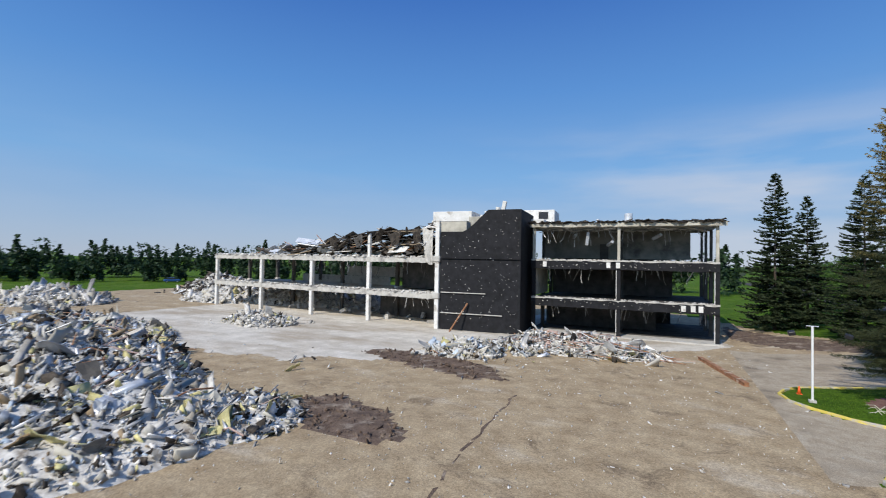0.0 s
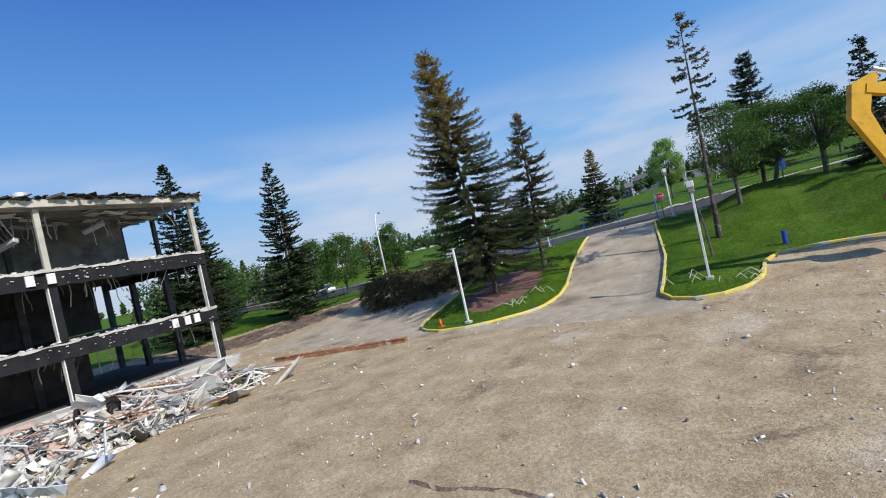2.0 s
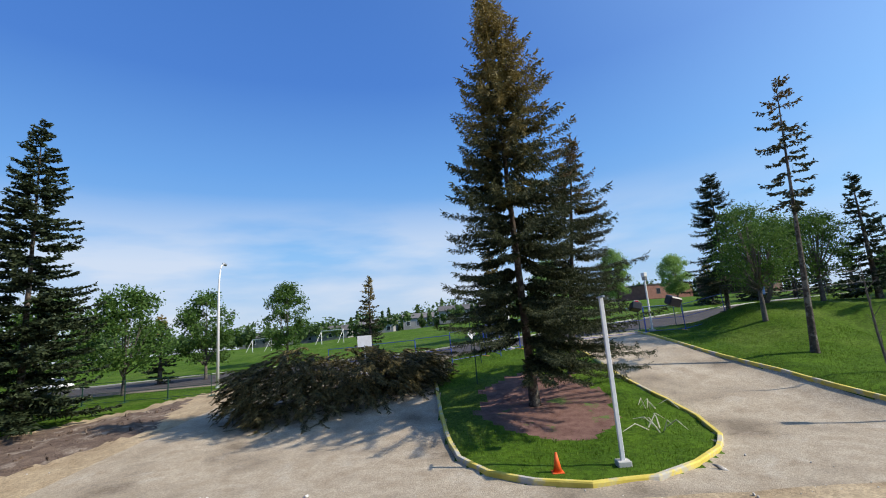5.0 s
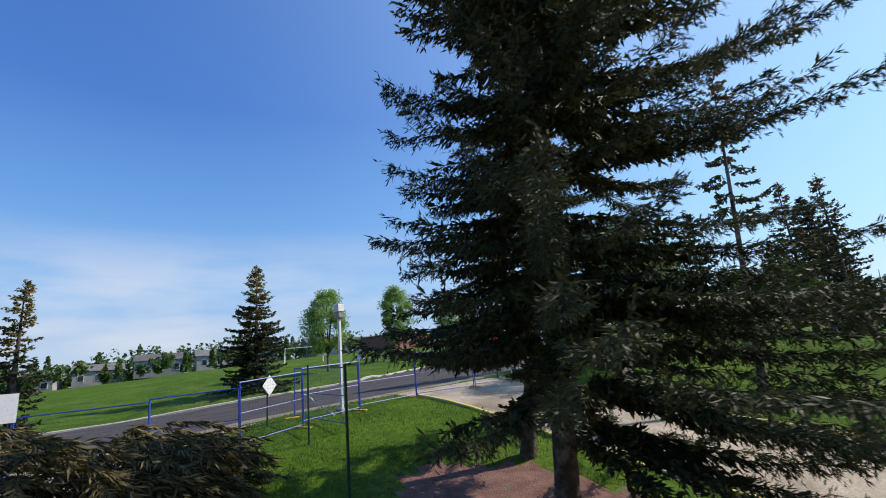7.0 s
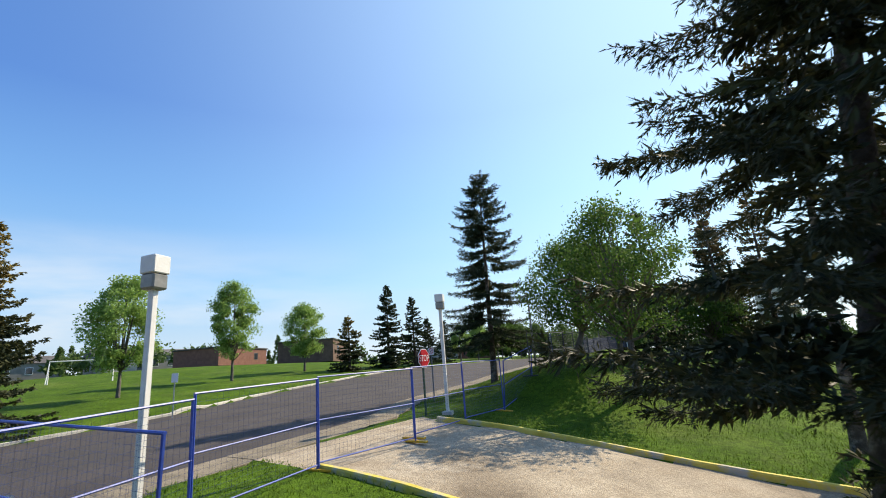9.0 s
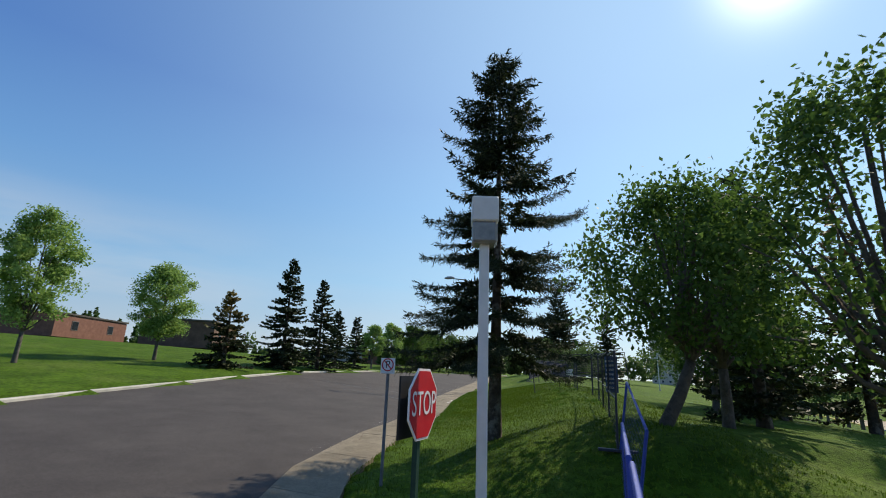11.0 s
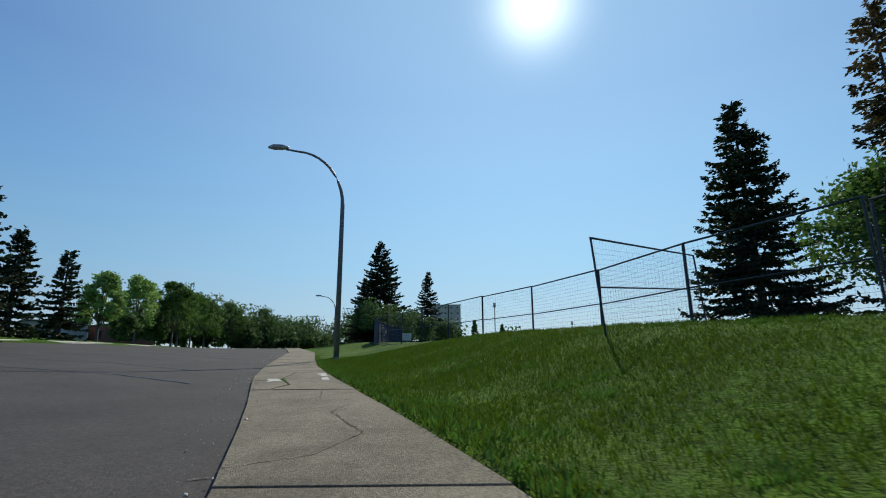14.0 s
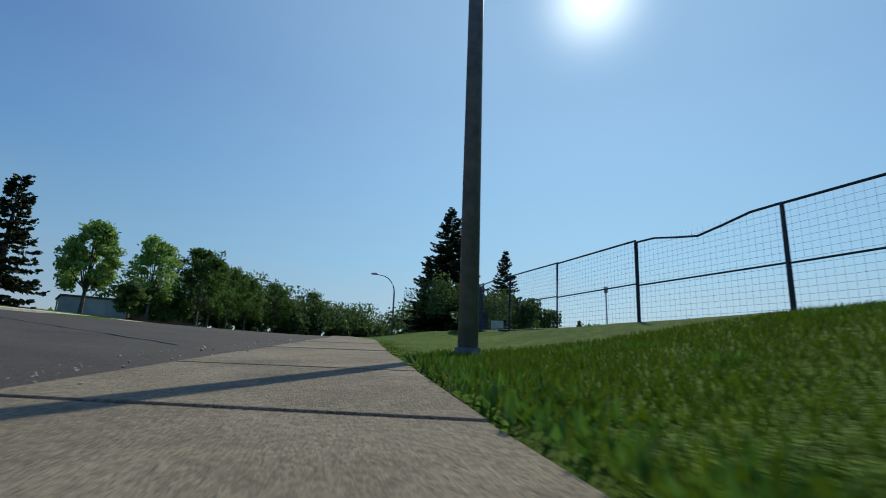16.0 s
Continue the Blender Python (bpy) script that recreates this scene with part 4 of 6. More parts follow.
def hanging(n, x0, x1, y0, y1, ztop, mats, seed, lmin=0.5, lmax=2.2, where=None):
    """Cables, ducts and strips that hang from a torn ceiling, each a part."""
    rng = np.random.default_rng(seed)
    for i in range(n):
        x, y, ln = rng.uniform(x0, x1), rng.uniform(y0, y1), rng.uniform(lmin, lmax)
        pts, p = [], Vector((x, y, ztop))
        dx, dy = rng.normal(0, 0.25), rng.normal(0, 0.2)
        for k in range(5):
            pts.append(p.copy())
            p = p + Vector((dx * ln / 4 + rng.normal(0, 0.08), dy * ln / 4, -ln / 4))
        bm = tube(pts, rng.uniform(0.012, 0.04), 5)
        bpart("hanging_cable", bm, mats[i % len(mats)], where or mr)


hanging(38, 0.8, lr - 0.5, 0.4, 3.5, FZ[0] - 0.5, (M_STEEL, M_CONC, M_RUBBER), 1)
hanging(34, 0.8, lr - 0.5, 0.3, 4.0, FZ[1] - 0.5, (M_CONC, M_STEEL, M_WHITE), 2)
hanging(44, 0.8, lr - 0.5, 0.3, 5.5, FZ[2] - 0.6, (M_FOIL, M_STEEL, M_WHITE), 3)
for x, yy, z, a, b in ((6.2, 1.0, 10.9, 8, 5), (8.6, 2.0, 10.4, 75, 20), (4.5, 3.0, 11.3, 80, -15), (13.5, 2.5, 11.2, 70, 40)):
    bpart("ceiling_duct", box(0, 0, 0, 0.3, 0.3, 1.5, pose(x, yy, z, a, b, 20), 0.02), M_FOIL, mr, "dangling white duct")
for i, x in enumerate((1.6, 8.6, 9.6, 16.0, 16.9, 17.6)):
    z = FZ[1] if i in (1, 2, 0) else FZ[0]
    bpart("panel_stub", box(x, -0.14, z - 0.45, 0.42, 0.12, 0.62, bevel=0.01), M_WHITE, mr)
# stair tower
mt, lt = frame2((-2.6, 49.6), (7.3, 50.4))
bm = bmesh.new()
prof = [(0.35, 0), (lt, 0), (lt, 14.0), (6.1, 14.0), (3.9, 11.9), (3.1, 11.5), (0.35, 11.5)]
f = [bm.verts.new((x, 0, z)) for x, z in prof]
g = [bm.verts.new((x, 0.4, z)) for x, z in prof]
bm.faces.new(f)
bm.faces.new(g[::-1])
for k in range(len(prof)):
    bm.faces.new((f[k], g[k], g[(k + 1) % len(prof)], f[(k + 1) % len(prof)]))
bmesh.ops.recalc_face_normals(bm, faces=bm.faces)
tower_wall = bpart("tower_wall", bm, M_BLACK, mt, "black membrane covered stair tower wall")
bpart("tower_wall", box(lt - 0.2, 4.2, 7.0, 0.4, 7.6, 14.0), M_BLACK, mt)
bpart("tower_wall", box(0.2, 4.2, 5.8, 0.3, 7.6, 11.6), M_CONC, mt)
bpart("tower_wall", box(lt / 2, 8.2, 6.5, lt, 0.3, 13.0), M_CONC, mt)
bpart("parapet", box(1.9, 0.9, 12.1, 3.2, 1.6, 1.2), M_CREAM, mt, "pale parapet block")
for k, (z0, z1) in enumerate(((0, 4.0), (4.0, 8.3), (8.3, 12.8))):
    bpart("column", box(0.0, 0.0, (z0 + z1) / 2, 0.5, 0.5, z1 - z0, bevel=0.03), M_WHITE, mt, "white painted column")
for z in (4.0, 8.35):
    bpart("beam_stub", box(-0.1, 0.0, z - 0.1, 0.95, 0.8, 0.75, bevel=0.1), M_CONC, mt)
for z, a, b in ((4.35, 0.5, lt * 0.6), (1.95, 0.5, lt * 0.8), (8.35, 0.5, lt)):
    bpart("ledge_strip", box((a + b) / 2, -0.09, z, b - a, 0.2, 0.1 if z < 8 else 0.06, bevel=0.01), M_CONC if z < 8 else M_BLACK, mt)
bm = bmesh.new()
for i in range(230):
    x, z = rngb.uniform(0.5, lt - 0.2), rngb.uniform(0.6, 13.5)
    if z > 11.3 and x < 6:
        continue
    s = rngb.uniform(0.02, 0.06)
    add_box(bm, x, -0.015, z, s * rngb.uniform(0.6, 2.0), 0.03, s)
sp = bpart("plaster_spots", bm, M_WHITE, mt, "white plaster spots left on the membrane")
sp["kind"] = "stuff"
bpart("leaning_pole", tube([(2.2, -1.6, 0.0), (3.9, -0.25, 3.2)], 0.1, 8), M_RUST, mt, "rusty pole leaning on the wall")
# rooftop
bpart("rooftop_unit", box(0.3, 6.0, 13.7, 5.2, 4.0, 1.3, bevel=0.05), M_WHITE, mt, "white rooftop block")
bpart("rooftop_unit", box(4.6, 5.0, 12.9, 3.2, 5.0, 1.2, bevel=0.05), M_CREAM, mt, "pale rooftop block")
bpart("rooftop_post", box(0, 0, 0, 0.45, 0.45, 1.7, pose(7.2, 3.0, 14.5, 0, 12, 0), 0.03), M_WHITE, mt, "white tilted post")
for x, yy, z, sx, sy, sz in ((0.2, 12, 13.7, 6.0, 4, 1.6), (7.5, 13, 14.1, 9.5, 5, 1.9), (4.0, 11, 13.0, 15, 9, 0.9)):
    bpart("rooftop_unit", box(x, yy, z, sx, sy, sz, bevel=0.05), M_WHITE, mt, "white rooftop penthouse")
bpart("louver", box(10.8, 10.45, 14.3, 1.2, 0.12, 0.9), M_SIGNK, mt)
bpart("vent_pipe", tube([(4.6, 9.5, 13.0), (5.0, 9.2, 15.4)], 0.3, 10), M_WHITE, mt, "white tilted vent pipe")
bpart("vent_pipe", tube([(21.2, 7, 12.6), (21.2, 7, 14.0)], 0.45, 14), M_FOIL, mt, "silver roof ventilator")
bpart("vent_pipe", tube([(17.8, 7, 12.6), (17.8, 7, 13.4)], 0.2, 10), M_FOIL, mt)
# left wing, its roof fallen in
ml, ll = frame2((-46.5, 54.5), (-2.6, 50.0))
cols = [0.2, 11.6, 22.6, 33.2]
for z in FZ[:2]:
    bpart("slab", box(ll / 2, 6.6, z - 0.22, ll, 12.8, 0.36), M_CONC, ml)
    bm = broken_beam(ll, 0.4, 0.62, rngb, 0.35)
    bmesh.ops.translate(bm, vec=(0, -0.1, z + 0.04), verts=bm.verts)
    bpart("edge_beam", bm, M_CONC, ml, "pale broken concrete edge beam")
# Only front columns are white; those behind carry interior shade in M_SLAB.
for x in cols:
    for yy in (0.2, 6.5, 12.6):
        for k in range(2):
            z0 = 0 if k == 0 else FZ[0]
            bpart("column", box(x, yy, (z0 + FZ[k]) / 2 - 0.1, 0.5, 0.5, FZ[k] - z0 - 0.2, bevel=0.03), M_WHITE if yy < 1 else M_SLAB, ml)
        bpart("column_stub", box(x, yy, FZ[0] - 0.1, 0.75, 0.7, 0.75, bevel=0.08), M_CONC, ml)
bpart("column", box(33.2, 0.2, 9.9, 0.4, 0.4, 3.2, bevel=0.03), M_WHITE, ml)
bpart("parapet", box(17.0, 12.8, 4.6, 20, 0.25, 1.3), M_CONC, ml)
# Back wall in M_SLAB, its tone holding the shade indoors.
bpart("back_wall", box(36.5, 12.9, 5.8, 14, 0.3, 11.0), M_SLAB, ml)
# fallen roof: tilted torn plates and sheets
for i in range(300):
    t = rngb.uniform(0, 1) ** 0.75
    x = 10 + 33.5 * t
    zr = 8.7 + 3.7 * max(0, (x - 10) / 33.5) ** 0.9
    z = rngb.uniform(8.6, zr + 0.5)
    yy = rngb.uniform(0.2, 6.5)
    sx, sy, sz = rngb.uniform(0.6, 4.0), rngb.uniform(0.15, 1.3), rngb.uniform(0.04, 0.14)
    bpart("fallen_piece", box(0, 0, 0, sx, sy, sz, pose(x, yy, z, rngb.uniform(-50, 50), -7 + rngb.normal(0, 14), rngb.normal(0, 35))), (M_TAR, M_SLAB, M_TAR, M_TAR, M_FOIL, M_TAR, M_CHUNK)[i % 7], ml)
for x, z, w, a in ((38.8, 12.1, 10.5, -2), (29.0, 10.9, 10.0, -10), (20.5, 9.6, 9.0, -9)):
    bpart("roof_sheet", box(0, 0, 0, w, 8.0, 0.16, pose(x, 4.5, z, 4, a, 0)), M_TAR, ml, "sagging torn roof sheet")
for px_, w_, h_, mt_ in ((42.6, 1.6, 4.2, M_CHUNK), (41.0, 1.1, 2.6, M_TAR), (37.5, 2.2, 1.6, M_TAR), (31.5, 1.8, 1.4, M_SLAB), (27.0, 1.4, 1.2, M_TAR)):
    bm = bmesh.new()
    bmesh.ops.create_grid(bm, x_segments=8, y_segments=10, size=0.5)
    for v in bm.verts:
        u, t_ = v.co.x, 0.5 - v.co.y
        v.co = Vector((px_ + u * w_ * (1 - 0.35 * t_) + 0.25 * t_ * t_, -0.25 + 0.16 * math.sin(9 * u + px_) * (0.3 + t_) + rngb.normal(0, 0.03), 12.0 - (44 - px_) * 0.07 - h_ * t_ + 0.2 * math.sin(6 * u + 2 * px_)))
    ex_ = bmesh.ops.extrude_face_region(bm, geom=bm.faces[:])
    bmesh.ops.translate(bm, vec=(0, 0.02, 0), verts=[e_ for e_ in ex_["geom"] if isinstance(e_, bmesh.types.BMVert)])
    bpart("fabric", bm, mt_, ml, "torn membrane hanging from the roof edge")
for i in range(110):
    x = 8 + 35 * rngb.uniform(0, 1) ** 0.7
    zt = 8.8 + 3.4 * max(0, (x - 10) / 33.5) ** 0.9
    ln = rngb.uniform(1.2, 5.0)
    a_ = rngb.normal(-0.12, 0.28)
    z_ = rngb.uniform(8.7, zt + 0.3)
    y_ = rngb.uniform(-0.3, 4.0)
    bpart("fallen_strut", tube([(x - ln / 2, y_, z_ + a_ * ln / 2), (x, y_ + rngb.normal(0, 0.2), z_ - 0.1), (x + ln / 2, y_ + rngb.normal(0, 0.6), z_ - a_ * ln / 2)], rngb.uniform(0.02, 0.07), 5), (M_TAR, M_WOOD, M_STEEL, M_SLAB, M_RUST)[i % 5], ml)
hanging(40, 6, ll - 1.0, 0.0, 3.5, FZ[1] - 0.5, (M_RUBBER, M_CONC, M_STEEL), 4, 0.4, 2.0, ml)
hanging(30, 12, ll - 1.0, 0.0, 3.0, FZ[0] - 0.5, (M_RUBBER, M_CONC, M_WHITE), 5, 0.4, 1.8, ml)
for z in FZ[:2]:
    bm = bmesh.new()
    for i in range(420):
        s_ = rngb.uniform(0.05, 0.32) * (1.3 if z > 6 else 1.0)
        add_box(bm, 0, 0, 0, s_ * rngb.uniform(0.8, 2.4), s_, s_ * rngb.uniform(0.3, 0.8), pose(rngb.uniform(0.2, ll - 0.4), rngb.uniform(-0.2, 1.6), z + 0.06 + s_ * 0.2, rngb.uniform(-30, 30), rngb.uniform(-30, 30), rngb.uniform(0, 180)))
    bpart("crumbs", bm, M_CHUNK, ml, "broken concrete lying on the slab")["kind"] = "stuff"
bm = bmesh.new()
for i in range(60):
    x = rngb.uniform(14, ll - 1)
    add_box(bm, 0, 0, 0, rngb.uniform(0.2, 1.2), rngb.uniform(0.1, 0.5), rngb.uniform(0.1, 0.9), pose(x, rngb.uniform(3, 11), rngb.uniform(0.1, 0.5), rngb.uniform(-30, 30), rngb.uniform(-30, 30), rngb.uniform(0, 180)))
bpart("ground_clutter", bm, M_DEBRIS, ml, "clutter on the ground floor")["kind"] = "stuff"
# Two near-black walls added here paint the depth of shade inside.
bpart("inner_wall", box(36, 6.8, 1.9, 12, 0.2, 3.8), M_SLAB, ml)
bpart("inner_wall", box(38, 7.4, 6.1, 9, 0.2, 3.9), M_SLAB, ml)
bpart("inner_wall", box(26, 12.6, 6.1, 16, 0.2, 1.6), M_CONC, ml)


# ---- rubble ----
M_FELT = surface("grey_roofing_felt", (0.11, 0.11, 0.11), (0.22, 0.215, 0.21), 2.0, 0.8, 0.4, 15)


def chunks(n, place, smin, smax, rng, flat=(0.35, 1.0)):
    """Irregular broken blocks as one set of triangles."""
    c = np.array([(x, y, z) for x in (-1, 1) for y in (-1, 1) for z in (-1, 1)], float) * 0.5
    tri = np.array([(0, 1, 3), (0, 3, 2), (4, 6, 7), (4, 7, 5), (0, 4, 5), (0, 5, 1), (2, 3, 7), (2, 7, 6), (0, 2, 6), (0, 6, 4), (1, 5, 7), (1, 7, 3)])
    s = smin * (smax / smin) ** (rng.uniform(0, 1, n) ** 1.8)
    v = c[None] + rng.normal(0, 0.19, (n, 8, 3))
    v = v * (s[:, None] * np.stack([rng.uniform(0.6, 1.4, n) * np.where(rng.random(n) < 0.3, 2.2, 1.0), rng.uniform(0.3, 1.1, n), rng.uniform(*flat, n)], 1))[:, None, :]
    q = rng.normal(size=(n, 4))
    q /= np.linalg.norm(q, axis=1, keepdims=True)
    w, x, y, z = q.T
    R = np.stack([1 - 2 * (y * y + z * z), 2 * (x * y - z * w), 2 * (x * z + y * w), 2 * (x * y + z * w), 1 - 2 * (x * x + z * z), 2 * (y * z - x * w), 2 * (x * z - y * w), 2 * (y * z + x * w), 1 - 2 * (x * x + y * y)], -1).reshape(n, 3, 3)
    v = np.einsum("nij,nkj->nki", R, v) + place[:, None, :]
    return v.reshape(-1, 3), ((np.arange(n) * 8)[:, None, None] + tri[None]).reshape(-1, 3)


def mound_height(x, y, bumps):
    z = np.zeros(np.shape(x))
    for cx_, cy_, rx, ry, h in bumps:
        d = np.sqrt(((x - cx_) / rx) ** 2 + ((y - cy_) / ry) ** 2)
        z = np.maximum(z, h * np.clip(1 - d, 0, 1) ** 0.8)
    return z


def pile(name, bumps, label, seed, n_small=4000, n_big=60, mats=(M_DEBRIS,), big_mats=(M_CHUNK,), core=M_DEBRIS, small=(0.06, 0.5), big=(0.5, 1.3), rods=20, sheets=20, rough=0.2, long=3.4, sheet_mats=(M_FOIL, M_SHEETB, M_CREAM, M_SLAB, M_TAR, M_FOIL, M_FELT, M_CREAM, M_INSUL), rod_mats=(M_RUST, M_STEEL, M_PINK, M_WOOD)):
    """A heap: an uneven core, thousands of small pieces on it, and larger pieces of their own."""
    rng = np.random.default_rng(seed)
    x0, x1 = min(b[0] - b[2] for b in bumps), max(b[0] + b[2] for b in bumps)
    y0, y1 = min(b[1] - b[3] for b in bumps), max(b[1] + b[3] for b in bumps)
    ox, oy = (x0 + x1) / 2, (y0 + y1) / 2
    oz = land1(ox, oy)
    heap = empty(name, ox, oy, oz)
    tagged(heap, label, "rubble")
    xs, ys_ = np.arange(x0, x1, 0.3), np.arange(y0, y1, 0.3)
    X, Y = np.meshgrid(xs, ys_)
    Z = mound_height(X, Y, bumps)
    Z = np.where(Z > 0.02, Z + rough * wobble(X, Y, 1.6) * np.clip(Z, 0, 1) + 0.1 * wobble(X, Y, 4.1) * np.clip(Z, 0, 1), -0.12)
    n2, m2 = len(xs), len(ys_)
    ii = np.arange(n2 * m2).reshape(m2, n2)
    qd = np.stack([ii[:-1, :-1], ii[:-1, 1:], ii[1:, 1:], ii[1:, :-1]], -1).reshape(-1, 4)
    raw_mesh("core", np.stack([X - ox, Y - oy, Z], -1).reshape(-1, 3), qd, core, heap)

    def spots(n, spread=1.0):
        out = []
        while len(out) < n:
            x, y = rng.uniform(x0 - 1, x1 + 1), rng.uniform(y0 - 1, y1 + 1)
            z = float(mound_height(x, y, bumps))
            if z > 0.02 or rng.random() < 0.006:
                out.append((x - ox, y - oy, z))
        return np.array(out)

    for k, m in enumerate(mats):
        pts = spots(n_small // len(mats))
        pts[:, 2] += rng.uniform(-0.05, 0.12, len(pts))
        v, f_ = chunks(len(pts), pts, small[0], small[1], rng, (0.1, 0.65))
        raw_mesh("debris", v, f_, m, heap)["kind"] = "stuff"
    for m, share in ((M_CREAM, 5), (M_FOIL, 6), (M_TAR, 5), (M_CHUNK, 3), (M_INSUL, 12), (M_WOOD, 12)):
        pts = spots(max(4, n_small // (share * 2)))
        pts[:, 2] += rng.uniform(0.0, 0.2, len(pts))
        v, f_ = chunks(len(pts), pts, 0.09, 0.65 if small[1] < 0.7 else 1.2, rng, (0.03, 0.14))
        raw_mesh("debris", v, f_, m, heap)["kind"] = "stuff"
    for i, p in enumerate(spots(n_big)):
        v, f_ = chunks(1, np.zeros((1, 3)), big[0], big[1], rng, (0.08, 0.3))
        o = raw_mesh("block", v, f_, big_mats[i % len(big_mats)], heap)
        o.location = p + np.array([0, 0, 0.1])
    for i, p in enumerate(spots(rods)):
        ln = rng.uniform(1.0, long)
        d = Vector(rng.normal(size=3) * np.array([1, 1, 0.16 if long < 5 else 0.05])).normalized()
        a = Vector(p) + Vector((0, 0, 0.25))
        bend = Vector((0, 0, rng.uniform(-0.2, 0.3)))
        part("bar", tube([a - d * ln / 2, a + bend, a + d * ln / 2], rng.uniform(0.015, 0.05), 5), rod_mats[i % len(rod_mats)], heap)
    for i, p in enumerate(spots(sheets)):
        w, h_ = rng.uniform(0.5, 1.5) * (2.0 if i % 7 == 0 else 1.0), rng.uniform(0.3, 0.9) * (1.6 if i % 7 == 0 else 1.0)
        bm = bmesh.new()
        bmesh.ops.create_grid(bm, x_segments=6, y_segments=3, size=0.5)
        k1, k2, k3 = rng.uniform(-0.25, 0.25), rng.uniform(0, 6), rng.uniform(3, 12)
        for v_ in bm.verts:
            v_.co.z = k1 * v_.co.x ** 2 + 0.05 * math.sin(k3 * v_.co.x + 4 * v_.co.y + k2) + rng.normal(0, 0.03)
            v_.co.x += rng.normal(0, 0.035)
            v_.co.y += rng.normal(0, 0.05)
            v_.co.x *= w
            v_.co.y *= h_
        ex = bmesh.ops.extrude_face_region(bm, geom=bm.faces[:])
        bmesh.ops.translate(bm, vec=(0, 0, 0.025), verts=[e_ for e_ in ex["geom"] if isinstance(e_, bmesh.types.BMVert)])
        o = part("sheet", bm, sheet_mats[i % len(sheet_mats)], heap)
        o.matrix_basis = pose(p[0], p[1], p[2] + 0.18, rng.uniform(-50, 50), rng.uniform(-50, 50), rng.uniform(0, 360))
    return heap


pile("rubble_heap", [(-5, 11, 9.5, 6.5, 2.9), (-1.5, 13, 6.5, 5.5, 2.3), (-12, 14, 10, 9, 4.0), (-20, 18, 11, 9, 3.6), (-30, 24, 12, 9, 2.6), (2.0, 16.5, 4.0, 3.5, 0.9)], "large heap of mixed demolition debris", 101, 17000, 70, (M_DEBRIS, M_DEBRIS, M_CHUNK, M_DEBRIS, M_TAR, M_SHEETB), (M_CHUNK, M_FOIL, M_SLAB), small=(0.035, 0.3), big=(0.4, 1.3), rods=150, sheets=200, core=M_DEBRIS)
pile("rubble_heap", [(15.5, 43.8, 5.2, 3.0, 1.5), (12, 44.5, 4.6, 2.6, 1.2), (18.0, 43.2, 3.6, 2.0, 0.8)], "heap of broken panels and bent metal before the building", 102, 3000, 60, (M_DEBRIS, M_CHUNK), (M_CHUNK, M_WHITE, M_CONC), small=(0.05, 0.35), big=(0.35, 0.95), rods=170, sheets=130, long=5.5, sheet_mats=(M_WHITE, M_CONC, M_FOIL, M_WHITE, M_CONC, M_CHUNK, M_PINK), rod_mats=(M_PINK, M_RUST, M_WHITE, M_STEEL, M_PINK))
pile("rubble_heap", [(5.9, 37.8, 3.4, 2.8, 0.9), (8.6, 40.5, 3.4, 2.0, 0.55)], "low heap of crushed concrete with pale blue sheets", 103, 3500, 40, (M_CHUNK, M_DEBRIS, M_CHUNK), (M_CHUNK, M_CHUNK, M_SHEETB), small=(0.05, 0.45), big=(0.4, 0.9), rods=14, sheets=50, sheet_mats=(M_WHITE, M_SHEETB, M_CONC, M_CHUNK))
pile("rubble_heap", [(-22, 42, 4.0, 3.2, 1.3), (-25, 42.5, 3.5, 3, 1.1)], "small heap of pale crushed concrete", 104, 1800, 20, (M_CHUNK,), (M_CHUNK,), small=(0.08, 0.5), big=(0.4, 0.8), rods=2, sheets=2, core=M_CHUNK)
pile("rubble_heap", [(-37, 66, 16, 7, 3.0), (-24, 68, 12, 6, 2.8), (-52, 62, 10, 7, 2.2)], "long heap of rubble behind the wrecked wing", 105, 2200, 40, (M_CHUNK, M_DEBRIS), (M_CHUNK,), small=(0.15, 0.8), big=(0.6, 1.2), rods=6, sheets=6, core=M_CHUNK)
pile("rubble_heap", [(-66, 72, 12, 7, 4.2)], "dark heap of twisted scrap", 106, 2200, 30, (M_DEBRIS, M_TAR), (M_SLAB,), small=(0.2, 1.0), big=(0.6, 1.4), rods=30, sheets=16, core=M_TAR)
pile("rubble_heap", [(-70, 42, 11, 8, 2.6)], "grey heap of rubble at the edge of the site", 107, 1800, 20, (M_DEBRIS,), (M_CHUNK,), small=(0.2, 0.9), big=(0.6, 1.2), rods=4, sheets=4)


rngl = np.random.default_rng(61)
for i in range(26):
    bar = empty("metal_bar", 19.5 + rngl.uniform(-1.5, 2.2), 43.6 + rngl.uniform(-1.6, 1.4), 0.0)
    tagged(bar, "thin bent reddish bar lying on the ground", "metal bar", "bars beside the heap")
    a, ln = math.radians(rngl.normal(8, 16)), rngl.uniform(0.8, 2.4)
    zb = land1(bar.location.x, bar.location.y) + 0.06
    part("bar", tube([(-math.cos(a) * ln, -math.sin(a) * ln, zb + 0.02), (0, rngl.uniform(-0.1, 0.1), zb + rngl.uniform(0.0, 0.12)), (math.cos(a) * ln, math.sin(a) * ln, zb)], rngl.uniform(0.015, 0.035), 5), (M_PINK, M_RUST, M_CONC)[i % 3], bar)


# ---- steel beam, cone, felled tree ----
steel = empty("steel_beam", 25.6, 41.25, land1(25.6, 41.25))
tagged(steel, "long rusty box-section steel beam lying on the ground", "beam")
d = Vector((26.7 - 24.5, 36.9 - 45.6, 0))
rot = pose(0, 0, 0, 0, 0, math.degrees(math.atan2(d.y, d.x)))
bm = bmesh.new()
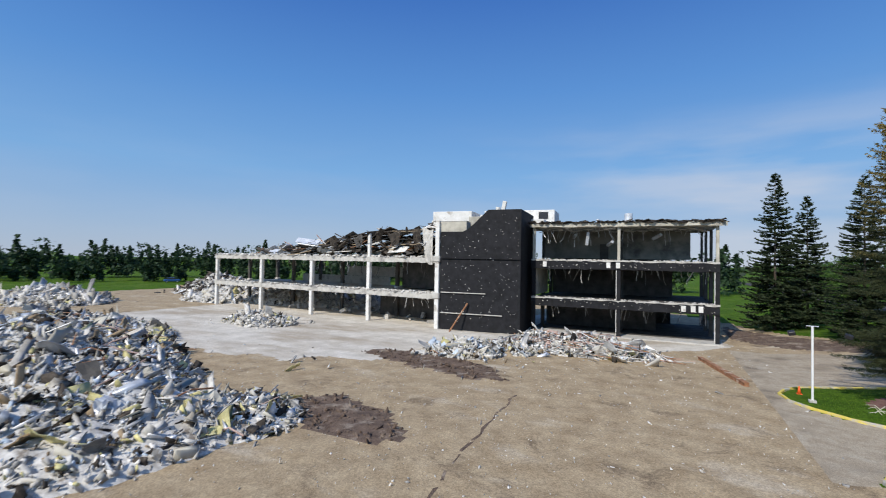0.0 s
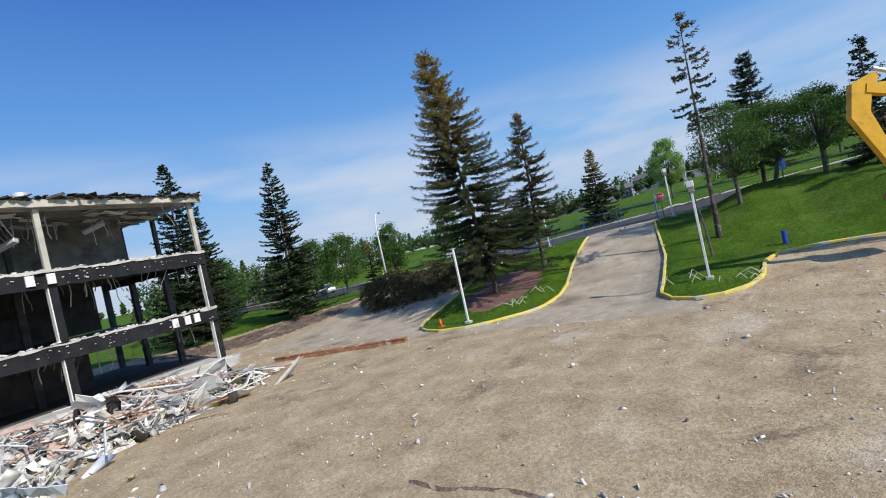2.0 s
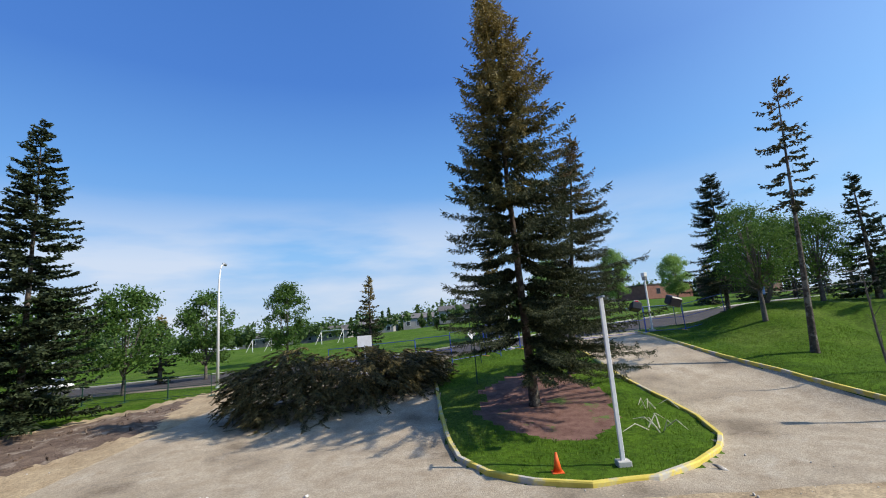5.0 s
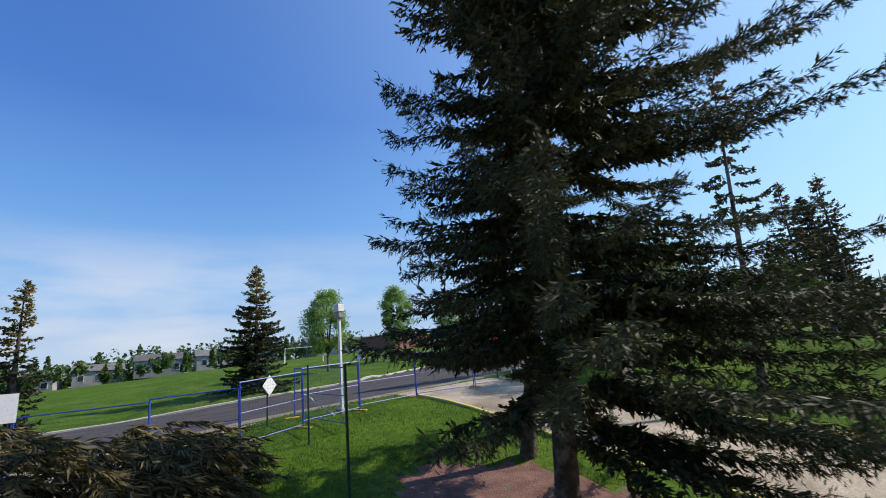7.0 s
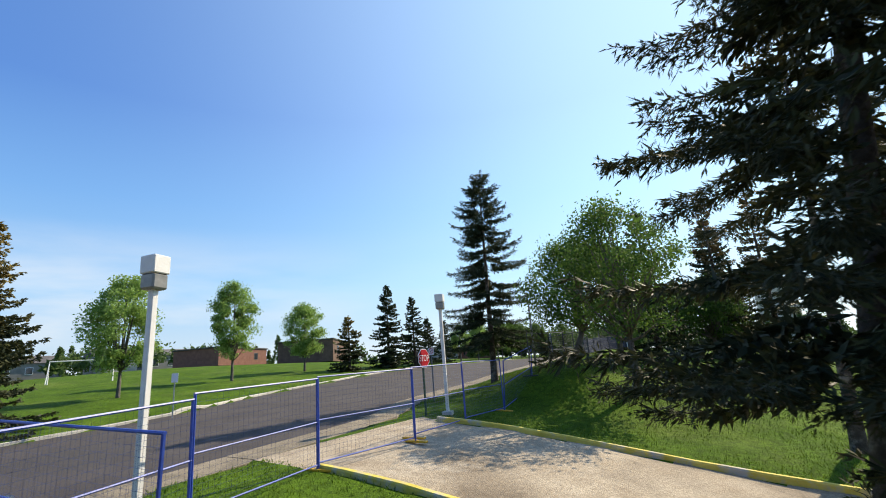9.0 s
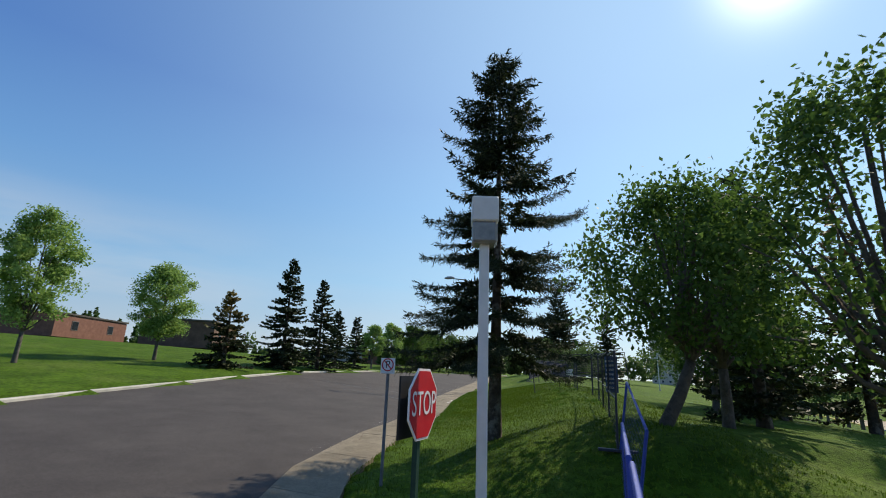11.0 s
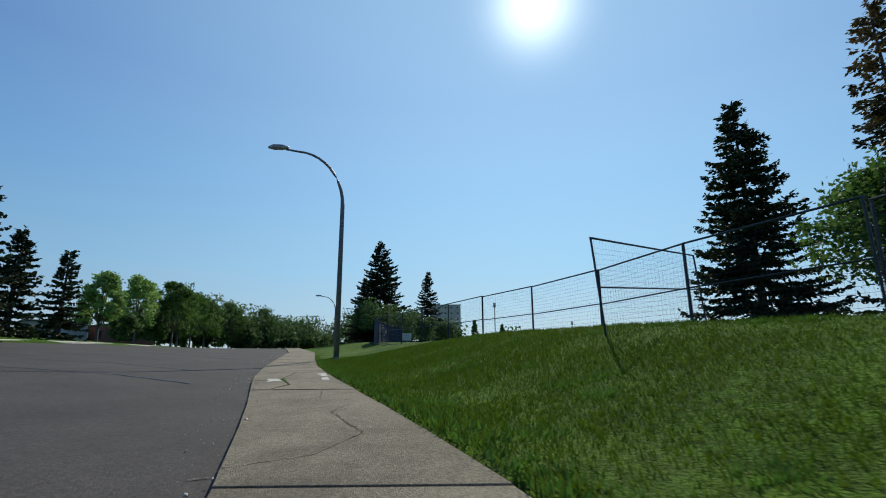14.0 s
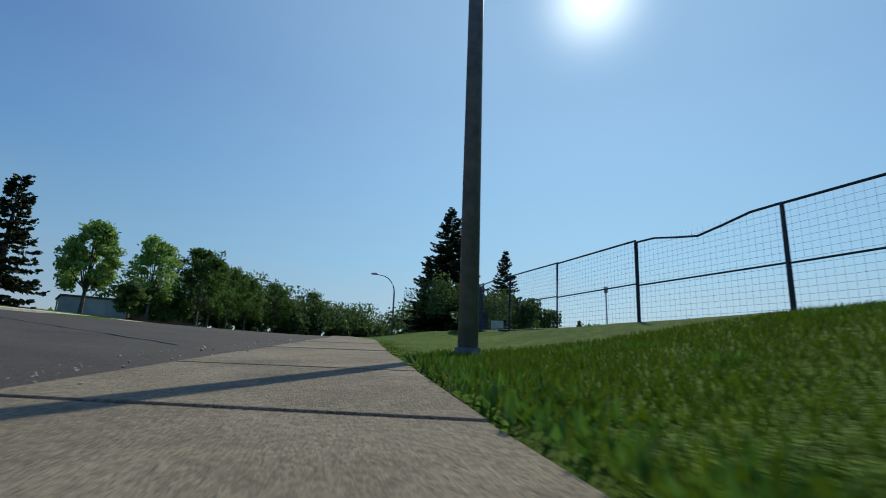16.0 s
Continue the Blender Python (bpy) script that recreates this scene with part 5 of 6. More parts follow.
for k in range(8):
    add_box(bm, d.length * (k + 0.5 - 4) / 8, 0.012 * (k - 3.5) ** 2 * 0.3, 0.13, d.length / 8 + 0.01, 0.26, 0.22, rot)
part("web", bm, M_RUST, steel)
bm = bmesh.new()
for z in (0.02, 0.245):
    add_box(bm, 0, 0.04, z, d.length + 0.04, 0.36, 0.03, rot)
part("flange", bm, M_RUST, steel)
cone = empty("traffic_cone", 29.45, 36.2, L(29.45, 36.2) + 0.06)
tagged(cone, "small orange traffic cone on the grass", "traffic cone")
part("base", box(0, 0, 0.015, 0.32, 0.32, 0.03, bevel=0.01), M_ORANGE, cone)
part("body", tube([(0, 0, 0.03), (0, 0, 0.5)], [0.12, 0.03], 14), M_ORANGE, cone, smooth=True)


def felled(x, y, seed=77):
    """A felled spruce: a long bank of overlapping boughs round its trunk, the cut ends up, twigs drooping to the ground."""
    rng = np.random.default_rng(seed)
    tree = empty("felled_spruce", x, y, land1(x, y))
    tagged(tree, "felled spruce lying in a long heap of browning boughs", "felled tree")
    ax, ay = 0.53, -0.848
    S, D, Ln, W = [], [], [], []
    for i in range(980):
        q = rng.uniform(-1, 1)
        side = rng.normal(0, 0.42)
        width = 2.7 * (1 - 0.55 * abs(q) ** 2.2)
        along_, across = 5.0 * q, width * np.clip(side, -1, 1)
        bx, by = ax * along_ - ay * across, ay * along_ + ax * across
        crest = (2.55 - 0.75 * q + 0.25 * math.sin(9.7 * q)) * (1 - 0.3 * abs(q) ** 4) * math.sqrt(max(0.0, 1 - min(1, abs(side)) ** 2))
        bz = land1(x + bx, y + by) - tree.location.z + max(0.08, crest * rng.uniform(0.02, 1) ** 0.75)
        az = math.atan2(by - ay * along_ * 0.8, bx - ax * along_ * 0.8) + rng.normal(0, 0.8)
        out = np.array([math.cos(az), math.sin(az), rng.uniform(-0.55, 0.3)])
        flank = np.array([-out[1], out[0], 0])
        n = 76
        s_ = rng.uniform(0, 1, n)
        p = np.array([bx, by, bz])[None] + out[None] * (1.25 * s_)[:, None] + np.array([0, 0, -0.35])[None] * (s_ ** 2)[:, None]
        p[:, 2] = np.maximum(p[:, 2], land(x + p[:, 0], y + p[:, 1]) - tree.location.z + 0.03)
        S.append(p)
        D.append(out[None] * 0.7 + flank[None] * rng.uniform(-0.9, 0.9, n)[:, None] + rng.normal(0, 0.22, (n, 3)) + np.array([0, 0, -0.35])[None])
        Ln.append(rng.uniform(0.12, 0.36, n)), W.append(rng.uniform(0.012, 0.028, n))
    v, f_ = diamonds(np.concatenate(S), np.concatenate(D), np.concatenate(Ln), np.concatenate(W), rng)
    za, zb = (land1(x + ax * t, y + ay * t) - tree.location.z for t in (-4.6, 5.4))
    part("trunk", tube([(ax * -4.6, ay * -4.6, za + 0.3), (0, 0, 0.75), (ax * 5.4, ay * 5.4, zb + 0.45)], [0.06, 0.17, 0.24], 9), M_BARK, tree, smooth=True)
    for k in range(26):
        t, a = rng.uniform(-4.2, 4.8), rng.uniform(0, 6.28)
        z0 = 0.7 + land1(x + ax * t, y + ay * t) - tree.location.z
        ln = rng.uniform(1.2, 2.4)
        part("bough", tube([(ax * t, ay * t, z0), (ax * t + 0.5 * ln * math.cos(a), ay * t + 0.5 * ln * math.sin(a), z0 + 0.7), (ax * t + 0.85 * ln * math.cos(a), ay * t + 0.85 * ln * math.sin(a), z0 + 0.6)], [0.05, 0.035, 0.012], 6), M_BARK, tree)
    raw_mesh("crown", v, f_, M_CUT, tree)
    return tree


felled(40.6, 44.5)


# ---- lamps, signs ----
M_LENS = surface("clouded_lens", (0.16, 0.16, 0.15), (0.3, 0.29, 0.27), 5.0, 0.15, 0.1, 20, spec=0.6)


def lot_lamp(x, y, z, h, label, head="box", rz=0):
    lamp = empty("lamp_post", x, y, z, rz)
    tagged(lamp, label, "lamp post")
    part("base", box(0, 0, 0.06, 0.36, 0.36, 0.16, bevel=0.02), M_CONC, lamp)
    part("pole", box(0, 0, h / 2, 0.11, 0.11, h, bevel=0.012), M_POLE, lamp)
    if head == "box":
        hd = part("head", box(0, 0, h + 0.4, 0.31, 0.31, 0.3, bevel=0.015), M_POLE, lamp, "square white lamp housing")
        part("lens", box(0, 0, h + 0.12, 0.29, 0.29, 0.26, bevel=0.03), M_LENS, hd, "clouded plastic lens")
    else:
        for sx in (-1, 1):
            hd = part("head", box(sx * 0.26, 0, h + 0.1, 0.34, 0.3, 0.24, pose(0, 0, 0, 18, sx * 14, 0), 0.03), M_SIGNK, lamp, "dark floodlight")
            hd.matrix_basis = pose(0, 0, 0)
        part("bracket", tube([(-0.3, 0, h), (0.3, 0, h)], 0.035, 6), M_GALV, lamp)
    return lamp


lot_lamp(29.7, 34.4, L(29.7, 34.4) + 0.05, 4.5, "white lamp post with dark floodlights on the island", "flood")
lot_lamp(31.55, 21.75, L(31.55, 21.75) + 0.04, 4.3, "white lamp post with a boxy head on the lawn")
lot_lamp(51.34, 24.55, L(51.3, 24.55) + 0.03, 3.75, "white lamp post with a boxy head beside the stop sign", rz=25)
lot_lamp(48.75, 35.15, L(48.75, 35.15) + 0.03, 3.6, "white lamp post with a boxy head at the fenced entrance", rz=20)


M_LAMP = surface("weathered_lamp_steel", (0.13, 0.14, 0.15), (0.22, 0.23, 0.25), 6.0, 0.6, 0.1, 60, metal=0.2)


def street_lamp(x, y, z, h, reach, az, label, M_GALV=M_LAMP):
    lamp = empty("street_lamp", x, y, z, az)
    tagged(lamp, label, "street lamp")
    part("base", tube([(0, 0, -0.1), (0, 0, 0.05)], [0.15, 0.14], 12), M_GALV, lamp)
    pts = [(0, 0, 0.0), (0, 0, h * 0.72)]
    for k in range(1, 11):
        t = k / 10 * math.pi / 2
        pts.append((reach * 0.8 * (1 - math.cos(t)), 0, h * 0.72 + h * 0.27 * math.sin(t)))
    pts.append((reach, 0, h * 0.99 + 0.06))
    part("pole", tube(pts, [0.11, 0.085] + [0.07 - 0.003 * k for k in range(11)], 12), M_GALV, lamp, smooth=True)
    part("head", tube([(reach - 0.1, 0, h + 0.05), (reach + 0.15, 0, h + 0.06), (reach + 0.5, 0, h + 0.05), (reach + 0.72, 0, h + 0.02)], [0.06, 0.12, 0.12, 0.04], 10), M_STEEL, lamp, "flat luminaire", smooth=True)
    return lamp


street_lamp(62.82, -4.0, 4.15, 8.55, 2.4, 10, "grey curved-arm street lamp beside the sidewalk")
street_lamp(49.4, 55.8, 1.45, 8.9, 1.0, 10, "pale curved-arm street lamp near the drive", M_POLE)
street_lamp(73.3, -50.0, 5.2, 7.3, 2.0, 15, "distant curved-arm street lamp")


def sign_board(name, verts_xy, thick, mat):
    bm = bmesh.new()
    f_ = [bm.verts.new((x, -thick / 2, z)) for x, z in verts_xy]
    g_ = [bm.verts.new((x, thick / 2, z)) for x, z in verts_xy]
    bm.faces.new(f_)
    bm.faces.new(g_[::-1])
    n = len(f_)
    for k in range(n):
        bm.faces.new((f_[k], g_[k], g_[(k + 1) % n], f_[(k + 1) % n]))
    bmesh.ops.recalc_face_normals(bm, faces=bm.faces)
    return bm


def text_mesh(body, size):
    cu = bpy.data.curves.new("text", "FONT")
    cu.body, cu.size, cu.align_x, cu.align_y, cu.extrude = body, size, "CENTER", "CENTER", 0.001
    tmp = bpy.data.objects.new("text", cu)
    scene.collection.objects.link(tmp)
    me = bpy.data.meshes.new_from_object(tmp.evaluated_get(bpy.context.evaluated_depsgraph_get()))
    bpy.data.objects.remove(tmp)
    bm = bmesh.new()
    bm.from_mesh(me)
    bmesh.ops.rotate(bm, matrix=Matrix.Rotation(radians(90), 3, "X"), verts=bm.verts)
    return bm


def octagon(r):
    return [(r * math.cos(radians(22.5 + 45 * k)), r * math.sin(radians(22.5 + 45 * k))) for k in range(8)]


stop = empty("stop_sign", 51.65, 25.3, L(51.65, 25.3), -85)
tagged(stop, "red octagonal stop sign on a green post", "stop sign")
part("post", box(0, 0.05, 1.0, 0.06, 0.05, 2.3), M_GREENP, stop)
bm = sign_board("b", octagon(0.35), 0.012, M_SIGNW)
bmesh.ops.translate(bm, vec=(0, 0, 1.98), verts=bm.verts)
board = part("border", bm, M_SIGNW, stop)
bm = sign_board("b", octagon(0.325), 0.012, M_RED)
bmesh.ops.translate(bm, vec=(0, -0.006, 1.98), verts=bm.verts)
part("face", bm, M_RED, stop)
bm = text_mesh("STOP", 0.27)
bmesh.ops.translate(bm, vec=(0, -0.016, 1.975), verts=bm.verts)
bmesh.ops.scale(bm, vec=(0.86, 1, 1.15), verts=bm.verts, space=Matrix.Translation((0, 0, -1.975)))
part("lettering", bm, M_SIGNW, stop)
part("backing", box(-0.02, 0.12, 1.95, 0.5, 0.02, 0.56), M_SIGNK, stop, "grey back of a second sign")

nopark = empty("no_parking_sign", 54.64, 21.35, L(54.64, 21.35) + 0.16, 190)
tagged(nopark, "white no parking sign on a perforated steel post", "road sign")
part("post", box(0, 0.03, 0.93, 0.05, 0.04, 2.34), M_LAMP, nopark)
part("board", box(0, 0, 2.08, 0.3, 0.012, 0.3, bevel=0.004), M_SIGNW, nopark)
bm = bmesh.new()
ring_pts = [(0.115 * math.cos(2 * math.pi * k / 28), -0.011, 2.1 + 0.115 * math.sin(2 * math.pi * k / 28)) for k in range(29)]
add_tube(bm, ring_pts, 0.011, 4)
add_tube(bm, [(-0.08, -0.011, 2.18), (0.08, -0.011, 2.02)], 0.01, 4)
part("symbol", bm, M_RED, nopark, "red ring and bar")
bm = text_mesh("P", 0.2)
bmesh.ops.translate(bm, vec=(0, -0.008, 2.1), verts=bm.verts)
part("lettering", bm, M_SIGNK, nopark)


# ---- fences ----
def fence_mesh(w, h, wire, sag=0.0):
    fr = bmesh.new()
    top = [(w * k / 6, 0, h - sag * math.sin(math.pi * k / 6) ** 4) for k in range(7)]
    add_tube(fr, top, 0.02, 6)
    for z in (0.12, h * 0.52):
        add_tube(fr, [(0, 0, z), (w, 0, z)], 0.016, 6)
    for x in (0.02, w - 0.02):
        add_tube(fr, [(x, 0, 0), (x, 0, h)], 0.022, 6)
    wi = bmesh.new()
    n = int(w / 0.11)
    for k in range(1, n):
        add_tube(wi, [(w * k / n, 0, 0.1), (w * k / n, 0, h - 0.02)], 0.0015, 3, False)
    for k in range(1, int(h / 0.1)):
        add_tube(wi, [(0, 0, 0.1 * k), (w, 0, 0.1 * k)], 0.002, 3, False)
    return fr, wi


def fence_panel(fence, p0, p1, paint, label, h=1.83, wire=M_WIRE, sag=0.0, screen=None):
    """One panel: its frame is a part of the fence, with the wires and the foot under it."""
    w = math.hypot(p1[0] - p0[0], p1[1] - p0[1])
    z0, z1 = (p[2] if len(p) > 2 else land1(*p) + 0.04 for p in (p0, p1))
    ux, uy = (p1[0] - p0[0]) / w, (p1[1] - p0[1]) / w
    fr, wi = fence_mesh(w, h, wire, sag)
    panel = part("panel", fr, paint, fence, label)
    panel.matrix_basis = pose(p0[0], p0[1], z0) @ Matrix(((ux, -uy, 0, 0), (uy, ux, 0, 0), ((z1 - z0) / w, 0, 1, 0), (0, 0, 0, 1)))
    part("wire_mesh", wi, wire, panel)
    part("foot", box(0, 0, 0.02, 0.12, 0.7, 0.05, bevel=0.01), M_YELLOW if paint is M_BLUE else paint, panel)
    if screen:
        part("screen", box(w / 2, 0.03, h * 0.5, w - 0.06, 0.01, h - 0.15), screen, panel, "dark blue privacy screen")
    return panel


street_fence = empty("temporary_fence", 0, 0, 0)
tagged(street_fence, "temporary wire fence along the top of the grass bank", "fence")
gate_fence = empty("temporary_fence", 0, 0, 0)
tagged(gate_fence, "bright blue temporary fence across the site entrance", "fence")
loose = empty("temporary_fence", 0, 0, 0)
tagged(loose, "loose fence panel standing askew against the fence", "fence")
run = [(49.46, 28.4), (49.8, 25.6), (50.15, 22.7), (50.6, 19.6), (51.15, 16.4), (51.7, 13.5), (52.2, 11.0), (52.85, 8.3), (54.0, 5.55), (54.7, 2.6), (55.85, -0.45), (57.2, -3.2), (58.45, -5.85), (59.7, -8.5), (60.9, -11.2), (62.0, -13.9), (62.9, -16.8), (63.6, -19.8), (64.0, -22.8), (64.2, -25.8), (64.2, -28.8), (63.8, -31.8), (62.8, -34.6)]
tops = {3: 5.8, 4: 5.95, 5: 6.05, 6: 6.18, 7: 6.3, 8: 6.3, 9: 6.33, 10: 6.36, 11: 6.41, 12: 6.43, 13: 6.5, 14: 6.55}
run = [(x, y, tops[i] - 1.83) if i in tops else (x, y) for i, (x, y) in enumerate(run)]
# Panels from the fourth on get the darkened paint because they stand backlit.
for i, (p, q) in enumerate(zip(run, run[1:])):
    fence_panel(street_fence, p, q, M_BLUE if i < 3 else M_DARKFENCE, "blue painted panel" if i < 3 else "panel in paint darkened for its backlit face", sag=0.18 if i == 12 else 0.0, wire=M_WIRE if i < 3 else M_DARKFENCE, screen=M_SCREEN if i > 15 else None)
fence_panel(loose, (55.90, 6.23, 4.37), (51.96, 2.40, 5.33), M_DARKFENCE, "", 1.88, M_DARKFENCE)
gate = [(49.16, 28.65), (49.13, 31.7), (48.3, 34.6), (47.3, 37.0), (46.0, 39.15), (46.2, 41.4), (46.6, 44.3), (47.0, 47.2)]
for p, q in zip(gate, gate[1:]):
    fence_panel(gate_fence, p, q, M_BLUE, "")
fence_panel(gate_fence, (49.6, 36.75), (45.5, 36.15), M_BLUE, "panel standing loose on the grass")
back_fence = empty("wire_fence", 0, 0, 0)
tagged(back_fence, "low dark wire fence between lawn and street", "fence")
for k in range(11):
    fence_panel(back_fence, (46.2 + 0.12 * k, 54.5 + 2.9 * k), (46.32 + 0.12 * k, 57.4 + 2.9 * k), M_GREENP, "", 1.35, M_DARKFENCE)
for x, y, top in ((40.6, 37.85, 4.15), (45.2, 37.4, 4.31), (48.95, 37.85, 4.73)):
    p = empty("fence_post", x, y, L(x, y))
    tagged(p, "dark green steel post driven into the lawn", "post", "green posts")
    part("post", box(0, 0, (top - L(x, y)) / 2, 0.06, 0.05, top - L(x, y), bevel=0.008), M_GREENP, p)
sg = empty("diamond_sign", 48.9, 37.78, 3.78, 303)
tagged(sg, "white diamond board wired to the fence", "sign")
part("board", sign_board("b", ((-0.33, 0), (0, -0.36), (0.33, 0), (0, 0.36)), 0.012, M_SIGNW), M_SIGNW, sg)
fs = empty("fence_sign", 51.05, 16.35, 5.4, 125)
tagged(fs, "blue and white rental notice on the fence", "sign")
part("board", box(0, 0, 0, 0.62, 0.015, 0.9), M_SIGNB, fs)
for k in range(7):
    part("text_bar", box(-0.03, -0.014, 0.33 - 0.11 * k, 0.48 - 0.05 * (k % 3), 0.006, 0.05), M_SIGNW, fs)
ub = empty("utility_marker", 36.26, 18.2, L(36.26, 18.2))
tagged(ub, "short blue marker post on the lawn", "marker post")
part("post", tube([(0, 0, -0.05), (0, 0, 0.75)], 0.12, 12), M_BLUE, ub)


# ---- far trees and houses ----
def belt(name, spots, label, seed, leaf=0.3, conifer=0.4, count=260):
    """A row of distant trees as one mass of leaves and boughs."""
    rng = np.random.default_rng(seed)
    V, F, n0 = [], [], 0
    T = []
    for x, y, h in spots:
        z = land1(x, y)
        if rng.random() < conifer:
            n = int(count * 1.1)
            t = rng.uniform(0.04, 1, n) ** 0.8
            a = rng.uniform(0, 6.28, n)
            rad = h * 0.2 * (1 - t) ** 0.8 * rng.uniform(0.5, 1.1, n) + 0.05
            p = np.stack([x + rad * np.cos(a), y + rad * np.sin(a), z + h * t], 1)
            T.append((p, leaf * 1.0))
        else:
            k = 14
            c = np.clip(rng.normal(size=(k, 3)), -1.3, 1.3) * np.array([0.2, 0.2, 0.17]) * h + np.array([x, y, z + h * 0.58])
            p = np.repeat(c, count // k + 1, 0) + np.clip(rng.normal(size=((count // k + 1) * k, 3)), -1.3, 1.3) * h * 0.1
            p[:, 2] = np.maximum(p[:, 2], z + 0.15)
            T.append((p, leaf))
    P = np.concatenate([p for p, _ in T])
    v, f = leaf_quads(P, leaf, rng)
    return tagged(raw_mesh(name, v, f, M_WOODS), label, "trees", kind="stuff")


def row(x0, y0, x1, y1, n, hmin, hmax, seed, spread=4.0):
    rng = np.random.default_rng(seed)
    return [(x0 + (x1 - x0) * t + rng.normal(0, spread), y0 + (y1 - y0) * t + rng.normal(0, spread), rng.uniform(hmin, hmax)) for t in np.linspace(0, 1, n)]


M_WOODS = foliage("far_leaves", (0.05, 0.095, 0.028), (0.12, 0.19, 0.06), None, 0.6, 0.4)
M_WOODSD = foliage("far_dark_leaves", (0.018, 0.036, 0.018), (0.04, 0.075, 0.03), None, 0.6, 0.2)
w = belt("far_trees", row(-190, 0, -150, 110, 80, 7, 14, 1) + row(-150, 110, -60, 160, 70, 7, 15, 2) + row(-60, 160, 40, 150, 64, 7, 15, 3) + row(-185, 20, -60, 165, 120, 4, 6, 33), "distant line of mixed trees west of the site", 201, 0.75, 0.6, 110)
w.data.materials[0] = M_WOODSD
belt("far_trees", row(60, 100, 130, 118, 22, 6, 10, 4, 5) + row(42, 92, 75, 108, 14, 7, 10, 5, 4), "leafy trees behind the street to the north", 202, 0.35, 0.25, 420)
belt("far_trees", row(150, 130, 205, 60, 40, 5, 10, 26, 5) + row(200, 80, 215, -20, 60, 5, 12, 6, 6) + row(215, -20, 190, -80, 34, 6, 12, 7, 6) + row(196, 90, 205, -70, 70, 3, 5, 27, 4) + row(166, 125, 176, -12, 60, 3, 7, 28, 3), "distant trees and bushes beyond the playing field", 203, 0.65, 0.35, 110)
belt("far_trees", row(101, -62, 92, -96, 14, 7.5, 10, 9, 2.5) + row(92, -96, 70, -108, 11, 8, 10.5, 10, 2.5) + row(64, -70, 76, -86, 7, 6, 8.5, 11, 2) + row(104, -70, 110, -100, 8, 8, 11, 19, 3) + row(90, -30, 104, -66, 12, 2.5, 4, 41, 1.5) + row(104, -66, 70, -112, 30, 2.5, 5, 42, 3) + row(112, -60, 78, -122, 26, 7, 10, 43, 4) + row(106, -60, 70, -116, 34, 1.5, 2.6, 44, 2), "leafy trees lining the bend of the street", 204, 0.31, 0.0, 380)
belt("far_trees", row(58, -96, 0, -130, 26, 6, 10, 12, 5) + row(0, -130, -120, -120, 34, 7, 13, 13, 6) + row(-120, -120, -190, -20, 30, 8, 13, 14, 6), "distant trees beyond the parking lot", 205, 0.45, 0.4, 300)
belt("far_woods", [(40 + 330 * math.cos(a), 20 + 330 * math.sin(a), 7.5 + 1.5 * math.sin(a * 23) + 1.0 * math.sin(a * 61)) for a in np.linspace(0, 6.28, 330)], "hazy far line of woods round the horizon", 207, 1.7, 0.2, 80)
belt("shrubs", [(60.5, -30, 3.0), (62.5, -36, 4.5), (66, -39, 5.5), (63, -43, 5), (69, -44, 5.5), (58.5, -37, 3.5)], "dense shrubs behind the end of the fence", 206, 0.12, 0.0, 2200)


def house(x, y, rz, w, d, h, wall, label, storeys=1, pitched=True, cat="house"):
    z = land1(x, y)
    hs = empty("house" if cat == "house" else "school_building" if cat == "school" else "apartment_building", x, y, z - 0.1, rz)
    tagged(hs, label, cat)
    part("wall", box(0, 0, h / 2, w, d, h), wall, hs)
    if pitched:
        bm = bmesh.new()
        e = 0.4
        vs = [bm.verts.new(p) for p in ((-w / 2 - e, -d / 2 - e, h), (w / 2 + e, -d / 2 - e, h), (w / 2 + e, d / 2 + e, h), (-w / 2 - e, d / 2 + e, h), (-w / 2 - e, 0, h + d * 0.22), (w / 2 + e, 0, h + d * 0.22))]
        for q in ((0, 1, 5, 4), (2, 3, 4, 5), (0, 4, 3), (1, 2, 5), (3, 2, 1, 0)):
            bm.faces.new([vs[k] for k in q])
        bmesh.ops.recalc_face_normals(bm, faces=bm.faces)
        part("roof", bm, M_SHINGLE, hs)
    else:
        part("roof", box(0, 0, h + 0.15, w + 0.4, d + 0.4, 0.3, bevel=0.03), M_SLAB, hs)
    n = 2 if cat == "school" else max(2, int(w / 3.2))
    for s in range(storeys):
        for k in range(n):
            wx = -w / 2 + w * (k + 0.5) / n
            for sy in (-1, 1):
                win = part("window", box(wx, sy * d / 2, h * (s + 0.55) / storeys, 1.4, 0.12, h / storeys * 0.42), M_SHINGLE if cat == "school" else M_SIGNW, hs)
                part("pane", box(wx, sy * (d / 2 + 0.05), h * (s + 0.55) / storeys, 1.2, 0.06, h / storeys * 0.36), M_GLASSD, win)
    return hs


rh = random.Random(3)
for k in range(10):
    t = k / 9
    house(186 + 5 * math.sin(k * 2.1), 112 - 130 * t, 90 + rh.uniform(-6, 6), rh.uniform(9, 13), 9, rh.uniform(2.8, 4.6), M_SIDING, "pale suburban house with a shingle roof beyond the field", 1)["group"] = "houses beyond the field"
house(147, -15, 116, 17, 11, 3.6, M_BRICK, "low red brick school wing across the field", 1, False, "school")
house(134, -31, 128, 18, 12, 4.6, M_BRICKD, "brown brick flat-roofed school block across the field", 1, False, "school")
house(122, -79, 148, 9, 9, 3.4, M_BRICK, "low red brick building with a flat roof near the street", 1, False, "school")
house(131, -73, 138, 11, 9, 3.3, M_SIDING, "low cream flat-roofed building beside a brick one", 1, False, "school")
